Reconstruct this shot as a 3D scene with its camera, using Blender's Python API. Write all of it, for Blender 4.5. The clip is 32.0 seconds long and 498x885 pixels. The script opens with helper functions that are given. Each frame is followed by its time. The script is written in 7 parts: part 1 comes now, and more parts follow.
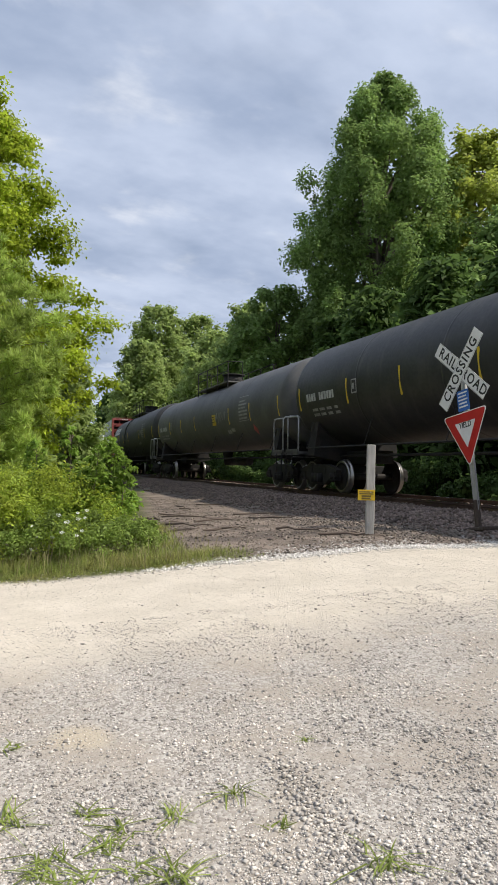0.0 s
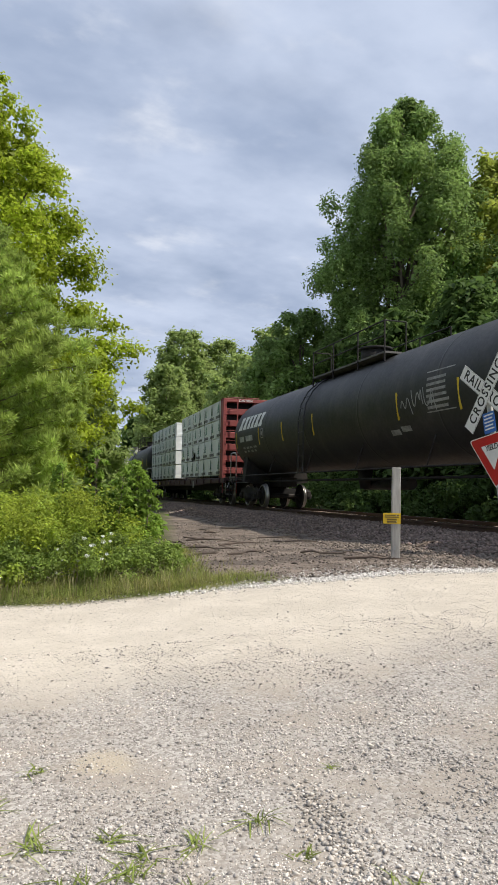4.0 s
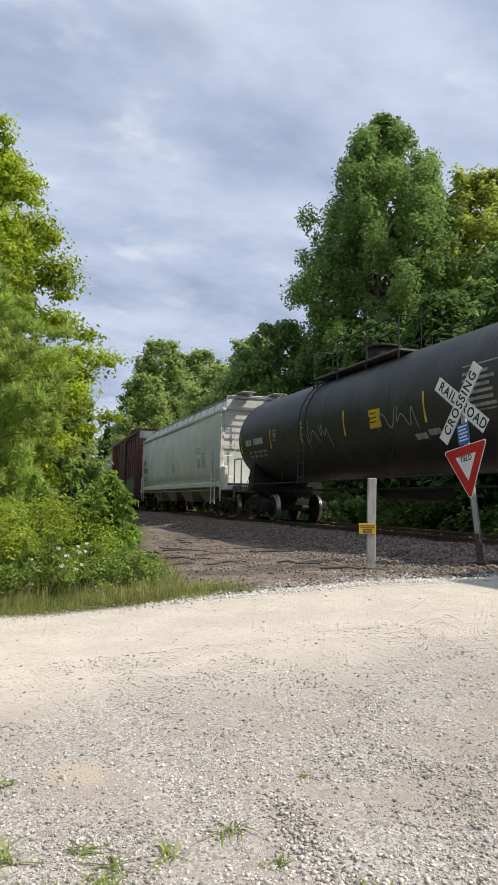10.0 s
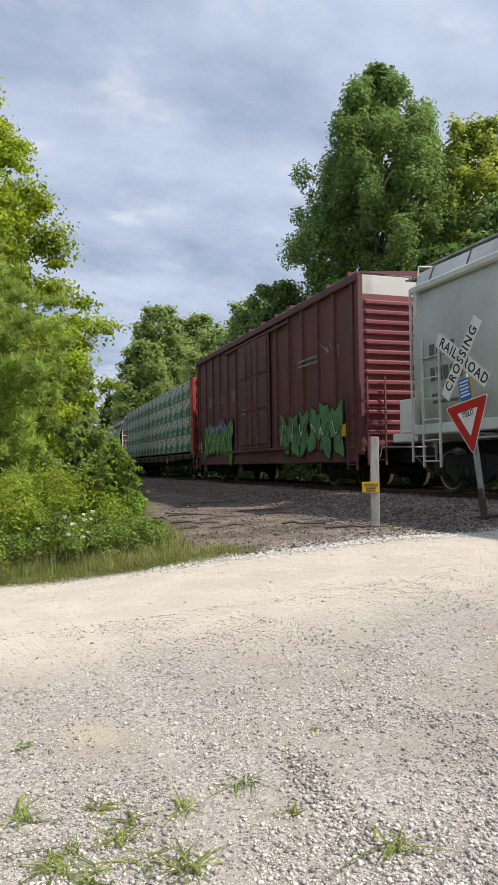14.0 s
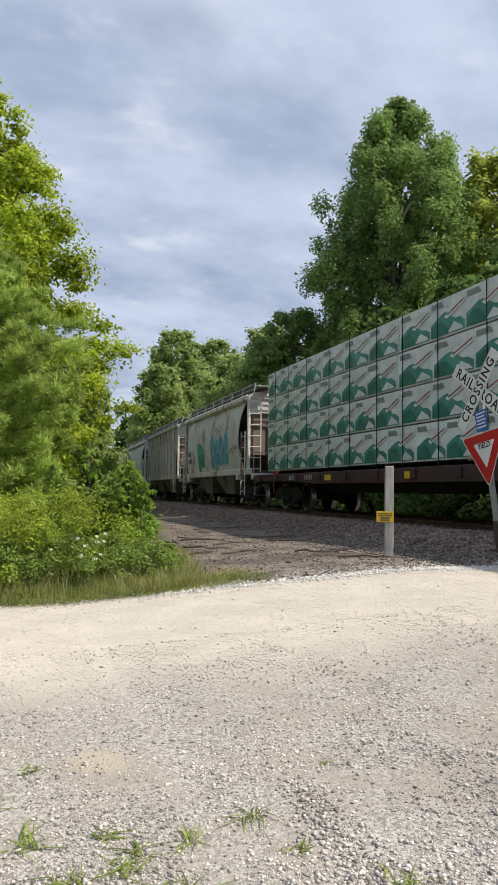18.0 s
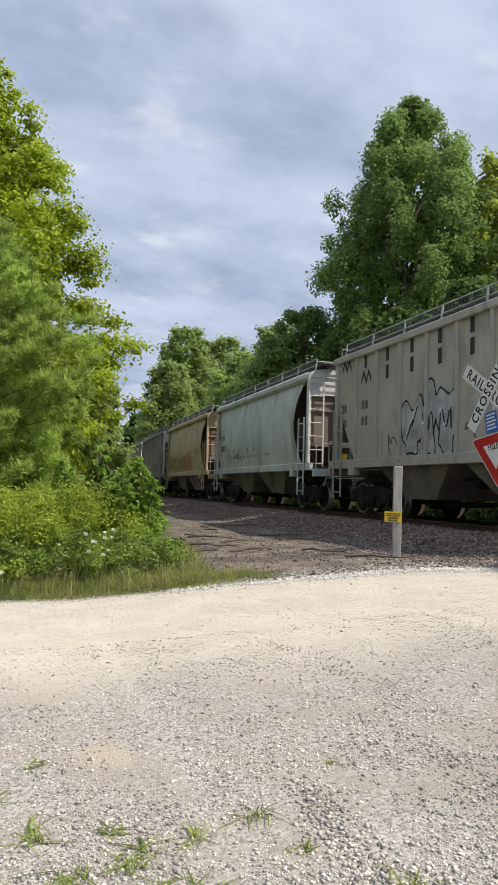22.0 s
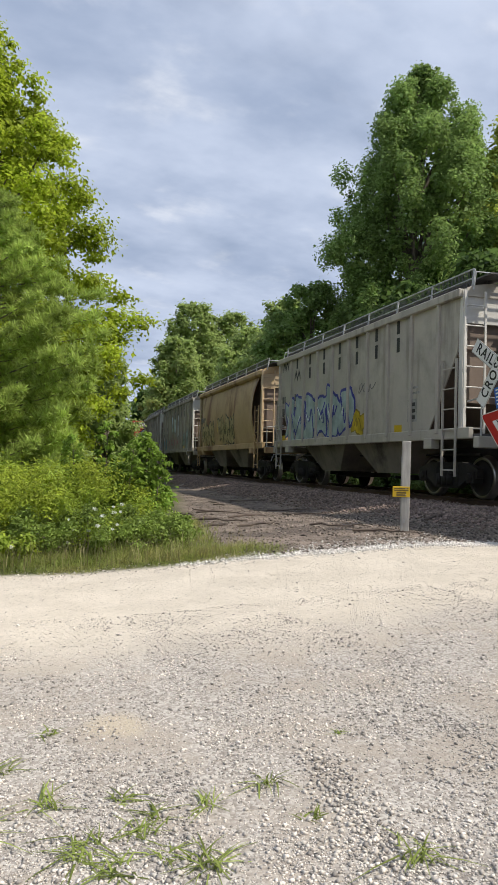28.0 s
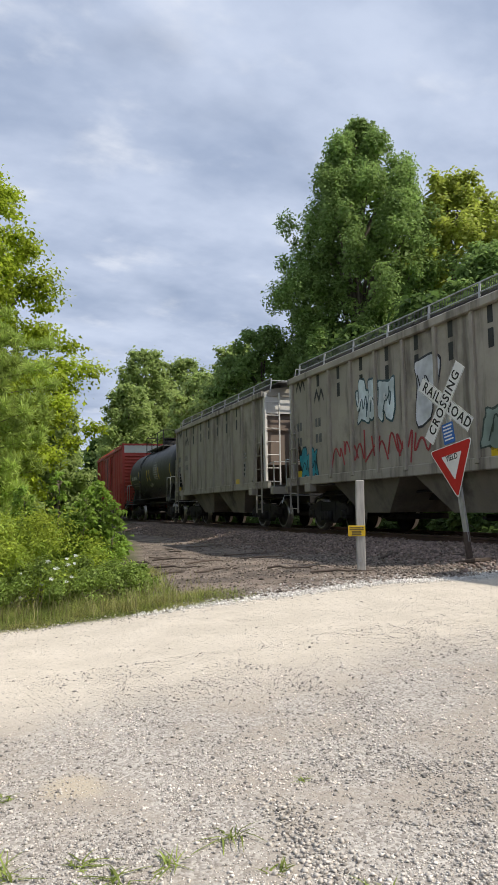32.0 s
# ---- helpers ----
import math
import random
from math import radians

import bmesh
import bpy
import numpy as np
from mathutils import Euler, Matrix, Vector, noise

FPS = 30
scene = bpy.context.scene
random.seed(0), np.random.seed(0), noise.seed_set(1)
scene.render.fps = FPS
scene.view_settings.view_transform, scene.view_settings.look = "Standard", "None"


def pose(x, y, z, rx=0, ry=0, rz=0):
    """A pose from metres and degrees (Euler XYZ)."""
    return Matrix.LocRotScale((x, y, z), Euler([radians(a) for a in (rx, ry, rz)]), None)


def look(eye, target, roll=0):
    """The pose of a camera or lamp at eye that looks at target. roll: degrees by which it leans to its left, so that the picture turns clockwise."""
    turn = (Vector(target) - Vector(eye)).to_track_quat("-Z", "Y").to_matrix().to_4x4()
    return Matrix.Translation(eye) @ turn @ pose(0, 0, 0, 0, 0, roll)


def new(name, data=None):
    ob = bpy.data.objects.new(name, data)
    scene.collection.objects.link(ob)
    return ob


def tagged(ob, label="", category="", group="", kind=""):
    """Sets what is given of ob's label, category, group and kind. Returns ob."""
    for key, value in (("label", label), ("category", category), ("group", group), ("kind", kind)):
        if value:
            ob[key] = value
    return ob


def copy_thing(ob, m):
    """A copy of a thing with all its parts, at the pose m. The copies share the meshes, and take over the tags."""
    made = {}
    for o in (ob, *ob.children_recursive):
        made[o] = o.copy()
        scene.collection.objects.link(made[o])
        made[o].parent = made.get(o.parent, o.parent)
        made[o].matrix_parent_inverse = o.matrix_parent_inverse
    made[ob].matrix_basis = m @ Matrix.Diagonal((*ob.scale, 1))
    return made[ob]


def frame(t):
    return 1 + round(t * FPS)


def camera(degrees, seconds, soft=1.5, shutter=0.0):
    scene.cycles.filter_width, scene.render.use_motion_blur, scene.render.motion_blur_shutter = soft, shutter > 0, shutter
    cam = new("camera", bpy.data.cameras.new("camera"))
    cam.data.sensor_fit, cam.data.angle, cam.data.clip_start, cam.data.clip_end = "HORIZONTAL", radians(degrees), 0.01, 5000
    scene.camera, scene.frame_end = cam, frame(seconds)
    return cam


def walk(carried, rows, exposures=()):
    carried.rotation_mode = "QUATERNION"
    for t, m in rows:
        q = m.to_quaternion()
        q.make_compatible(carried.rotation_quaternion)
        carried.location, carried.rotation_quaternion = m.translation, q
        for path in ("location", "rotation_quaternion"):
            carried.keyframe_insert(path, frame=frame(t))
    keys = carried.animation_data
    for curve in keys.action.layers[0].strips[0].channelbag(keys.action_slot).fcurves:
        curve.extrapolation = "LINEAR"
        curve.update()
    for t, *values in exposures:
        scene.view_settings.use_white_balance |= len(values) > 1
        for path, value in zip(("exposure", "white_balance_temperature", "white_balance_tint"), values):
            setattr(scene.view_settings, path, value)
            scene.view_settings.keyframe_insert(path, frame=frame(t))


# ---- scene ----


# ---------------------------------------------------------------- camera
# a phone held about a metre over a gravel pull-off, panning a little
PATH = [
    (0.0, 0.000, 0.001, 1.050, 92.03, -1.10, -20.11),
    (0.5, -0.004, -0.002, 1.051, 92.41, -1.13, -19.75),
    (1.0, -0.002, -0.006, 1.052, 92.73, -1.13, -19.37),
    (1.5, -0.001, -0.004, 1.053, 93.00, -1.16, -19.03),
    (2.0, 0.001, 0.002, 1.051, 93.18, -1.08, -18.75),
    (2.5, 0.001, -0.003, 1.048, 93.32, -1.02, -18.51),
    (4.5, 0.004, -0.007, 1.049, 94.20, -1.22, -17.83),
    (5.0, 0.005, -0.006, 1.047, 94.63, -1.59, -17.28),
    (5.5, -0.002, -0.000, 1.054, 94.96, -1.95, -16.57),
    (6.0, -0.035, 0.020, 1.053, 95.17, -2.13, -15.86),
    (6.5, -0.028, -0.006, 1.043, 95.26, -1.85, -15.51),
    (7.0, -0.014, -0.029, 1.042, 95.29, -1.32, -15.73),
    (7.5, -0.005, -0.029, 1.040, 95.36, -0.78, -16.35),
    (8.0, 0.008, -0.030, 1.041, 95.42, -0.57, -17.30),
    (8.5, 0.009, -0.025, 1.042, 95.38, -0.64, -18.15),
    (9.0, 0.009, -0.026, 1.043, 95.20, -0.83, -18.92),
    (9.5, 0.008, -0.029, 1.045, 94.93, -1.02, -19.54),
    (10.0, 0.007, -0.027, 1.045, 94.73, -1.13, -19.95),
    (10.5, 0.011, -0.029, 1.042, 94.60, -1.24, -20.15),
    (11.0, 0.012, -0.025, 1.043, 94.42, -1.28, -20.05),
    (11.5, 0.010, -0.026, 1.042, 94.10, -1.17, -19.61),
    (12.0, 0.007, -0.013, 1.038, 93.60, -0.81, -19.08),
    (12.5, 0.001, -0.017, 1.039, 92.98, -0.30, -18.78),
    (13.0, 0.013, -0.023, 1.037, 92.45, 0.30, -18.95),
    (13.5, 0.013, -0.024, 1.038, 92.07, 0.74, -19.53),
    (15.5, 0.018, -0.021, 1.036, 91.33, 0.92, -19.70),
    (16.0, 0.014, -0.018, 1.035, 91.46, 0.67, -19.12),
    (16.5, 0.011, -0.018, 1.037, 91.89, 0.36, -18.74),
    (17.0, 0.006, -0.020, 1.040, 92.54, -0.03, -18.68),
    (17.5, 0.007, -0.022, 1.040, 93.27, -0.33, -18.68),
    (18.0, 0.004, -0.024, 1.043, 93.85, -0.65, -18.61),
    (18.5, -0.006, -0.025, 1.044, 94.17, -1.08, -18.42),
    (19.0, -0.003, -0.028, 1.044, 94.23, -1.45, -18.12),
    (19.5, -0.008, -0.028, 1.044, 94.21, -1.64, -17.68),
    (20.0, -0.011, -0.029, 1.044, 94.28, -1.54, -17.25),
    (20.5, -0.010, -0.028, 1.046, 94.43, -1.36, -16.97),
    (21.0, -0.002, -0.026, 1.048, 94.47, -1.25, -16.98),
    (21.5, 0.001, -0.023, 1.046, 94.24, -1.30, -17.35),
    (22.0, -0.003, -0.019, 1.045, 93.67, -1.51, -18.01),
    (22.5, -0.003, -0.019, 1.046, 92.92, -1.68, -18.70),
    (23.0, 0.000, -0.016, 1.044, 92.27, -1.73, -19.22),
    (23.5, -0.004, -0.018, 1.044, 91.90, -1.73, -19.49),
    (24.0, -0.005, -0.018, 1.044, 91.83, -1.67, -19.54),
    (24.5, -0.002, -0.018, 1.043, 91.85, -1.56, -19.44),
    (25.0, -0.004, -0.019, 1.045, 91.76, -1.53, -19.30),
    (25.5, -0.004, -0.015, 1.040, 91.51, -1.54, -19.05),
    (27.5, -0.004, -0.003, 1.029, 91.25, -1.47, -17.56),
    (28.0, -0.003, -0.006, 1.032, 91.73, -1.42, -17.39),
    (28.5, -0.002, -0.005, 1.033, 92.27, -1.40, -17.40),
    (29.0, 0.002, -0.007, 1.034, 92.72, -1.36, -17.54),
    (29.5, 0.004, -0.008, 1.033, 93.19, -1.23, -17.80),
    (30.0, 0.004, -0.009, 1.034, 93.73, -0.92, -18.18),
    (30.5, 0.002, -0.012, 1.035, 94.27, -0.47, -18.66),
    (31.0, -0.001, -0.019, 1.038, 94.76, 0.05, -19.28),
    (31.5, 0.003, -0.022, 1.038, 95.07, 0.51, -20.10),
    (32.0, 0.003, -0.024, 1.036, 95.27, 0.85, -20.89),
]
cam = camera(38.44, 32.0)
walk(cam, [(t, pose(x, y, z, rx, ry, rz)) for t, x, y, z, rx, ry, rz in PATH])

# ---------------------------------------------------------------- sun and sky
SUN_AZ = radians(-37)     # from +x towards -y
SUN_EL = radians(50)
SUN_DIR = Vector((math.cos(SUN_EL) * math.cos(SUN_AZ), math.cos(SUN_EL) * math.sin(SUN_AZ), math.sin(SUN_EL)))

sun = new("sun", bpy.data.lights.new("sun", "SUN"))
sun.data.energy, sun.data.angle, sun.data.color = 4.6, radians(0.9), (1.0, 0.93, 0.82)
sun.matrix_world = look(SUN_DIR * 60, (0, 0, 0))

sky_world = bpy.data.worlds.new("sky")
scene.world = sky_world
sky_world.use_nodes = True


def build_sky():
    nt = sky_world.node_tree
    nt.nodes.clear()
    n, link = nt.nodes.new, nt.links.new
    out, bg = n("ShaderNodeOutputWorld"), n("ShaderNodeBackground")
    sky = n("ShaderNodeTexSky")
    sky.sky_type, sky.sun_disc = "NISHITA", False
    sky.sun_elevation, sky.sun_rotation = SUN_EL, math.pi / 2 - SUN_AZ
    sky.air_density, sky.dust_density = 1.0, 1.5
    scale_sky = n("ShaderNodeVectorMath")
    scale_sky.operation = "SCALE"
    scale_sky.inputs[3].default_value = 0.09
    link(sky.outputs[0], scale_sky.inputs[0])
    # cloud deck: directions laid onto a level sheet, so clouds flatten towards the horizon
    tc, sep = n("ShaderNodeTexCoord"), n("ShaderNodeSeparateXYZ")
    link(tc.outputs["Generated"], sep.inputs[0])
    lift = n("ShaderNodeMath")
    lift.operation = "MAXIMUM"
    link(sep.outputs[2], lift.inputs[0])
    lift.inputs[1].default_value = 0.0
    add = n("ShaderNodeMath")
    link(lift.outputs[0], add.inputs[0])
    add.inputs[1].default_value = 0.22
    flat = n("ShaderNodeCombineXYZ")
    for k in (0, 1):
        d = n("ShaderNodeMath")
        d.operation = "DIVIDE"
        link(sep.outputs[k], d.inputs[0])
        link(add.outputs[0], d.inputs[1])
        link(d.outputs[0], flat.inputs[k])

    def cloud(scale, detail, rough, lo, hi, seed):
        m = n("ShaderNodeMapping")
        m.inputs["Location"].default_value = (seed, seed * 1.7, seed * 0.3)
        m.inputs["Rotation"].default_value = (0, 0, radians(-24))
        m.inputs["Scale"].default_value = (1.0, 1.35, 1.0)
        link(flat.outputs[0], m.inputs[0])
        tex, ramp = n("ShaderNodeTexNoise"), n("ShaderNodeValToRGB")
        tex.inputs["Scale"].default_value, tex.inputs["Detail"].default_value = scale, detail
        tex.inputs["Roughness"].default_value = rough
        link(m.outputs[0], tex.inputs["Vector"])
        ramp.color_ramp.interpolation = "EASE"
        ramp.color_ramp.elements[0].position, ramp.color_ramp.elements[1].position = lo, hi
        link(tex.outputs[0], ramp.inputs[0])
        return ramp.outputs[0]

    def mix(fac, a, b):
        m = n("ShaderNodeMix")
        m.data_type = "RGBA"
        link(fac, m.inputs[0])
        for value, slot in ((a, 6), (b, 7)):
            if isinstance(value, tuple):
                m.inputs[slot].default_value = (*value, 1)
            else:
                link(value, m.inputs[slot])
        return m.outputs[2]

    grey_deck = mix(cloud(2.3, 6, 0.55, 0.28, 0.72, 3.1), (0.358, 0.44, 0.61), (0.615, 0.695, 0.865))
    white = mix(cloud(4.4, 7, 0.52, 0.52, 0.84, 5.2), grey_deck, (0.82, 0.86, 0.95))
    deck = mix(cloud(1.2, 4, 0.5, 0.20, 0.42, 1.3), scale_sky.outputs[0], white)
    link(deck, bg.inputs[0])
    bg.inputs[1].default_value = 1.0
    link(bg.outputs[0], out.inputs[0])


build_sky()
scene.view_settings.exposure = 0.0

# ---------------------------------------------------------------- modelling helpers


def mesh_from(name, bm, material, smooth=False):
    me = bpy.data.meshes.new(name)
    bm.to_mesh(me)
    bm.free()
    for m in material if isinstance(material, (list, tuple)) else [material]:
        me.materials.append(m)
    if smooth:
        me.polygons.foreach_set("use_smooth", [True] * len(me.polygons))
    return me


def part(name, bm, material, parent, label="", smooth=False):
    """One mesh object under a thing or under a part."""
    ob = new(name, bm if isinstance(bm, bpy.types.Mesh) else mesh_from(name, bm, material, smooth))
    ob.parent = parent
    if label:
        ob["label"] = label
    return ob


def empty(name, label, category, group="", kind=""):
    ob = new(name)
    ob.empty_display_size = 0.3
    return tagged(ob, label, category, group, kind)


def thing(name, bm, material, label, category, group="", kind="", smooth=False):
    return tagged(new(name, mesh_from(name, bm, material, smooth)), label, category, group, kind)


def box(bm, x0, x1, y0, y1, z0, z1, m=None, mat=0):
    """A block between two corners, turned by m."""
    vs = [bm.verts.new(v) for v in ((x0, y0, z0), (x1, y0, z0), (x1, y1, z0), (x0, y1, z0), (x0, y0, z1), (x1, y0, z1), (x1, y1, z1), (x0, y1, z1))]
    if m is not None:
        for v in vs:
            v.co = m @ v.co
    for f in ((3, 2, 1, 0), (4, 5, 6, 7), (0, 1, 5, 4), (1, 2, 6, 5), (2, 3, 7, 6), (3, 0, 4, 7)):
        bm.faces.new([vs[i] for i in f]).material_index = mat
    return vs


def boxes(*rows, bevel=0.0):
    bm = bmesh.new()
    for r in rows:
        box(bm, *r)
    if bevel:
        bmesh.ops.bevel(bm, geom=bm.edges[:], offset=bevel, segments=1, affect="EDGES")
    return bm


def tube(bm, points, r, seg=8, caps=True, mat=0):
    """A round bar along a line of points; r is one radius or one for each point."""
    pts = [Vector(p) for p in points]
    rs = r if isinstance(r, (list, tuple)) else [r] * len(pts)
    rings, side = [], None
    for i, p in enumerate(pts):
        d = (pts[min(i + 1, len(pts) - 1)] - pts[max(i - 1, 0)]).normalized()
        side = (side - d * side.dot(d)).normalized() if side and (side - d * side.dot(d)).length > 1e-4 else d.orthogonal().normalized()
        up = d.cross(side)
        rings.append([bm.verts.new(p + (side * math.cos(a) + up * math.sin(a)) * rs[i]) for a in (2 * math.pi * k / seg for k in range(seg))])
    for a, b in zip(rings, rings[1:]):
        for k in range(seg):
            f = bm.faces.new((a[k], a[(k + 1) % seg], b[(k + 1) % seg], b[k]))
            f.material_index, f.smooth = mat, seg > 6
    if caps:
        bm.faces.new(rings[0][::-1]).material_index = mat
        bm.faces.new(rings[-1]).material_index = mat


def tubes(*rows):
    bm = bmesh.new()
    for points, r, *seg in rows:
        tube(bm, points, r, *seg)
    return bm


def loft(bm, rings, close=True, caps=True, smooth=False, mat=0):
    """Skins a row of equal rings of points."""
    made = [[bm.verts.new(p) for p in ring] for ring in rings]
    n = len(made[0])
    for a, b in zip(made, made[1:]):
        for k in range(n if close else n - 1):
            f = bm.faces.new((a[k], a[(k + 1) % n], b[(k + 1) % n], b[k]))
            f.smooth, f.material_index = smooth, mat
    if caps and close:
        bm.faces.new(made[0][::-1]).material_index = mat
        bm.faces.new(made[-1]).material_index = mat
    return made


def fast_mesh(name, verts, faces, material, smooth=False):
    """A mesh from numpy vertices and equal faces."""
    me = bpy.data.meshes.new(name)
    verts, faces = np.asarray(verts, np.float32), np.asarray(faces, np.int32)
    n = faces.shape[1]
    me.vertices.add(len(verts))
    me.vertices.foreach_set("co", verts.ravel())
    me.loops.add(faces.size)
    me.loops.foreach_set("vertex_index", faces.ravel())
    me.polygons.add(len(faces))
    me.polygons.foreach_set("loop_start", np.arange(0, faces.size, n, dtype=np.int32))
    if smooth:
        me.polygons.foreach_set("use_smooth", np.ones(len(faces), bool))
    me.update(calc_edges=True)
    for m in material if isinstance(material, (list, tuple)) else [material]:
        me.materials.append(m)
    return me


def smoothstep(a, b, x):
    u = np.clip((x - a) / (b - a), 0, 1)
    return u * u * (3 - 2 * u)


def ripple(x, y, scale, seed):
    """Cheap smooth unevenness, about -1 to 1."""
    r = np.random.default_rng(seed)
    total = 0 * x
    for k in range(7):
        a, ph, s = r.uniform(0, 6.28), r.uniform(0, 6.28), r.uniform(0.6, 1.9)
        total = total + np.sin((x * np.cos(a) + y * np.sin(a)) / scale * s * 6.28 + ph)
    return total / 4.0

# ---------------------------------------------------------------- materials
def material(name, colour, rough=0.7, metal=0.0, vary=0.25, scale=3.0, fine=60.0, bump=0.2, second=None, second_amount=0.5, lo=0.45, hi=0.65,
             island=0.0, objects=0.0, streak=None, spec=0.5, bump_dist=0.01, translucent=0.0, stretch=(1, 1, 1)):
    """A surface with a base colour, a second colour in patches, fine grain, relief and, where asked, streaks and chance by island or object."""
    mat = bpy.data.materials.new(name)
    mat.use_nodes = True
    nt = mat.node_tree
    n, link = nt.nodes.new, nt.links.new
    bsdf = nt.nodes["Principled BSDF"]
    tc = n("ShaderNodeTexCoord")
    src = tc.outputs["Object"]
    if stretch != (1, 1, 1):
        mp = n("ShaderNodeMapping")
        mp.inputs["Scale"].default_value = stretch
        link(src, mp.inputs[0])
        src = mp.outputs[0]

    def noise_of(sc, detail=4, rough_=0.55, source=None):
        t = n("ShaderNodeTexNoise")
        t.inputs["Scale"].default_value, t.inputs["Detail"].default_value, t.inputs["Roughness"].default_value = sc, detail, rough_
        link(source or src, t.inputs["Vector"])
        return t.outputs[0]

    def mix(fac, a, b, mode="MIX"):
        m = n("ShaderNodeMix")
        m.data_type, m.blend_type = "RGBA", mode
        for value, slot in ((fac, 0), (a, 6), (b, 7)):
            if isinstance(value, tuple):
                m.inputs[slot].default_value = (*value, 1)
            elif isinstance(value, (int, float)):
                m.inputs[slot].default_value = value
            else:
                link(value, m.inputs[slot])
        return m.outputs[2]

    def ramp(value, a, b, top=1.0):
        r = n("ShaderNodeMapRange")
        r.interpolation_type = "SMOOTHSTEP"
        for k, v in ((1, a), (2, b), (3, 0.0), (4, top)):
            r.inputs[k].default_value = v
        link(value, r.inputs[0])
        return r.outputs[0]

    dark = tuple(c * (1 - vary) for c in colour)
    lite = tuple(min(1.0, c * (1 + vary)) for c in colour)
    col = mix(ramp(noise_of(scale), 0.3, 0.7), dark, lite)
    grain = noise_of(fine, 3)
    col = mix(ramp(grain, 0.35, 0.65, 0.5 * vary), col, tuple(c * 0.6 for c in colour))
    if second:
        col = mix(ramp(noise_of(scale * 0.7 + 0.37, 6, 0.65), lo, hi, second_amount), col, second)
    if streak:
        colour_s, sc, amount, a, b = streak
        mp = n("ShaderNodeMapping")
        mp.inputs["Scale"].default_value = sc
        link(tc.outputs["Object"], mp.inputs[0])
        col = mix(ramp(noise_of(1.0, 5, 0.6, mp.outputs[0]), a, b, amount), col, colour_s)
    for amount, kind in ((island, "ShaderNodeNewGeometry"), (objects, "ShaderNodeObjectInfo")):
        if amount:
            g = n(kind)
            value = g.outputs["Random Per Island"] if kind == "ShaderNodeNewGeometry" else g.outputs["Random"]
            r = n("ShaderNodeMapRange")
            r.inputs[3].default_value, r.inputs[4].default_value = 1 - amount, 1 + amount
            link(value, r.inputs[0])
            hsv = n("ShaderNodeHueSaturation")
            link(r.outputs[0], hsv.inputs["Value"])
            link(col, hsv.inputs["Color"])
            col = hsv.outputs[0]
    link(col, bsdf.inputs["Base Color"])
    bsdf.inputs["Metallic"].default_value = metal
    bsdf.inputs["Specular IOR Level"].default_value = spec
    rr = n("ShaderNodeMapRange")
    rr.inputs[3].default_value, rr.inputs[4].default_value = max(0.02, rough - 0.12), min(1, rough + 0.12)
    link(grain, rr.inputs[0])
    link(rr.outputs[0], bsdf.inputs["Roughness"])
    if bump:
        b = n("ShaderNodeBump")
        b.inputs["Strength"].default_value, b.inputs["Distance"].default_value = bump, bump_dist
        link(grain, b.inputs["Height"])
        link(b.outputs[0], bsdf.inputs["Normal"])
    if translucent:
        tr, add = n("ShaderNodeBsdfTranslucent"), n("ShaderNodeMixShader")
        link(col, tr.inputs[0])
        add.inputs[0].default_value = translucent
        link(bsdf.outputs[0], add.inputs[1])
        link(tr.outputs[0], add.inputs[2])
        link(add.outputs[0], nt.nodes["Material Output"].inputs[0])
    return mat


M_MAPLE = material("maple_leaf", (0.385, 0.475, 0.044), 0.55, vary=0.25, scale=0.35, fine=5, bump=0, island=0.35, spec=0.2, translucent=0.55)
M_PINE = material("pine_needle", (0.415, 0.525, 0.125), 0.65, vary=0.30, scale=1.1, fine=5, bump=0, island=0.3, spec=0.2, translucent=0.48)
M_TALL = material("tall_tree_leaf", (0.248, 0.358, 0.108), 0.6, vary=0.25, scale=0.25, fine=5, bump=0, island=0.3, spec=0.2, translucent=0.48)
M_OAK = material("oak_leaf", (0.385, 0.440, 0.088), 0.55, vary=0.3, scale=0.25, fine=5, bump=0, island=0.3, spec=0.2, translucent=0.48)
M_FAR = material("far_leaf", (0.345, 0.435, 0.145), 0.65, vary=0.2, scale=0.2, fine=5, bump=0, island=0.2, spec=0.15, translucent=0.56)
# dark leaf green; on the undergrowth this colour also carries its shade
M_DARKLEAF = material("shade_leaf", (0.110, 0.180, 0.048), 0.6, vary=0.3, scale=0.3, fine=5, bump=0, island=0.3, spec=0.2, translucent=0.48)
M_WEED = material("weed_leaf", (0.215, 0.295, 0.060), 0.5, vary=0.3, scale=2.5, fine=9, bump=0, island=0.4, spec=0.25, translucent=0.45)
M_BUSH = material("bush_leaf", (0.370, 0.445, 0.052), 0.55, vary=0.35, scale=1.7, fine=9, bump=0, second=(0.190, 0.290, 0.055), second_amount=0.6, lo=0.46, hi=0.62, island=0.35, spec=0.2, translucent=0.48)
M_SHRUB = material("shrub_leaf", (0.225, 0.345, 0.055), 0.5, vary=0.25, scale=1.5, fine=9, bump=0, island=0.3, spec=0.2, translucent=0.48)
M_GRASS = material("grass_blade", (0.290, 0.345, 0.085), 0.6, vary=0.3, scale=1.2, fine=9, bump=0, second=(0.36, 0.31, 0.13), second_amount=0.7, lo=0.45, hi=0.62, island=0.4, spec=0.2, translucent=0.48)
M_TUFT = material("tuft_blade", (0.270, 0.330, 0.085), 0.6, vary=0.3, scale=6, fine=30, bump=0, island=0.35, spec=0.2, translucent=0.48)
M_BARK = material("bark", (0.16, 0.13, 0.10), 0.9, vary=0.35, scale=2, fine=20, bump=0.6, bump_dist=0.03, stretch=(4, 4, 0.8))
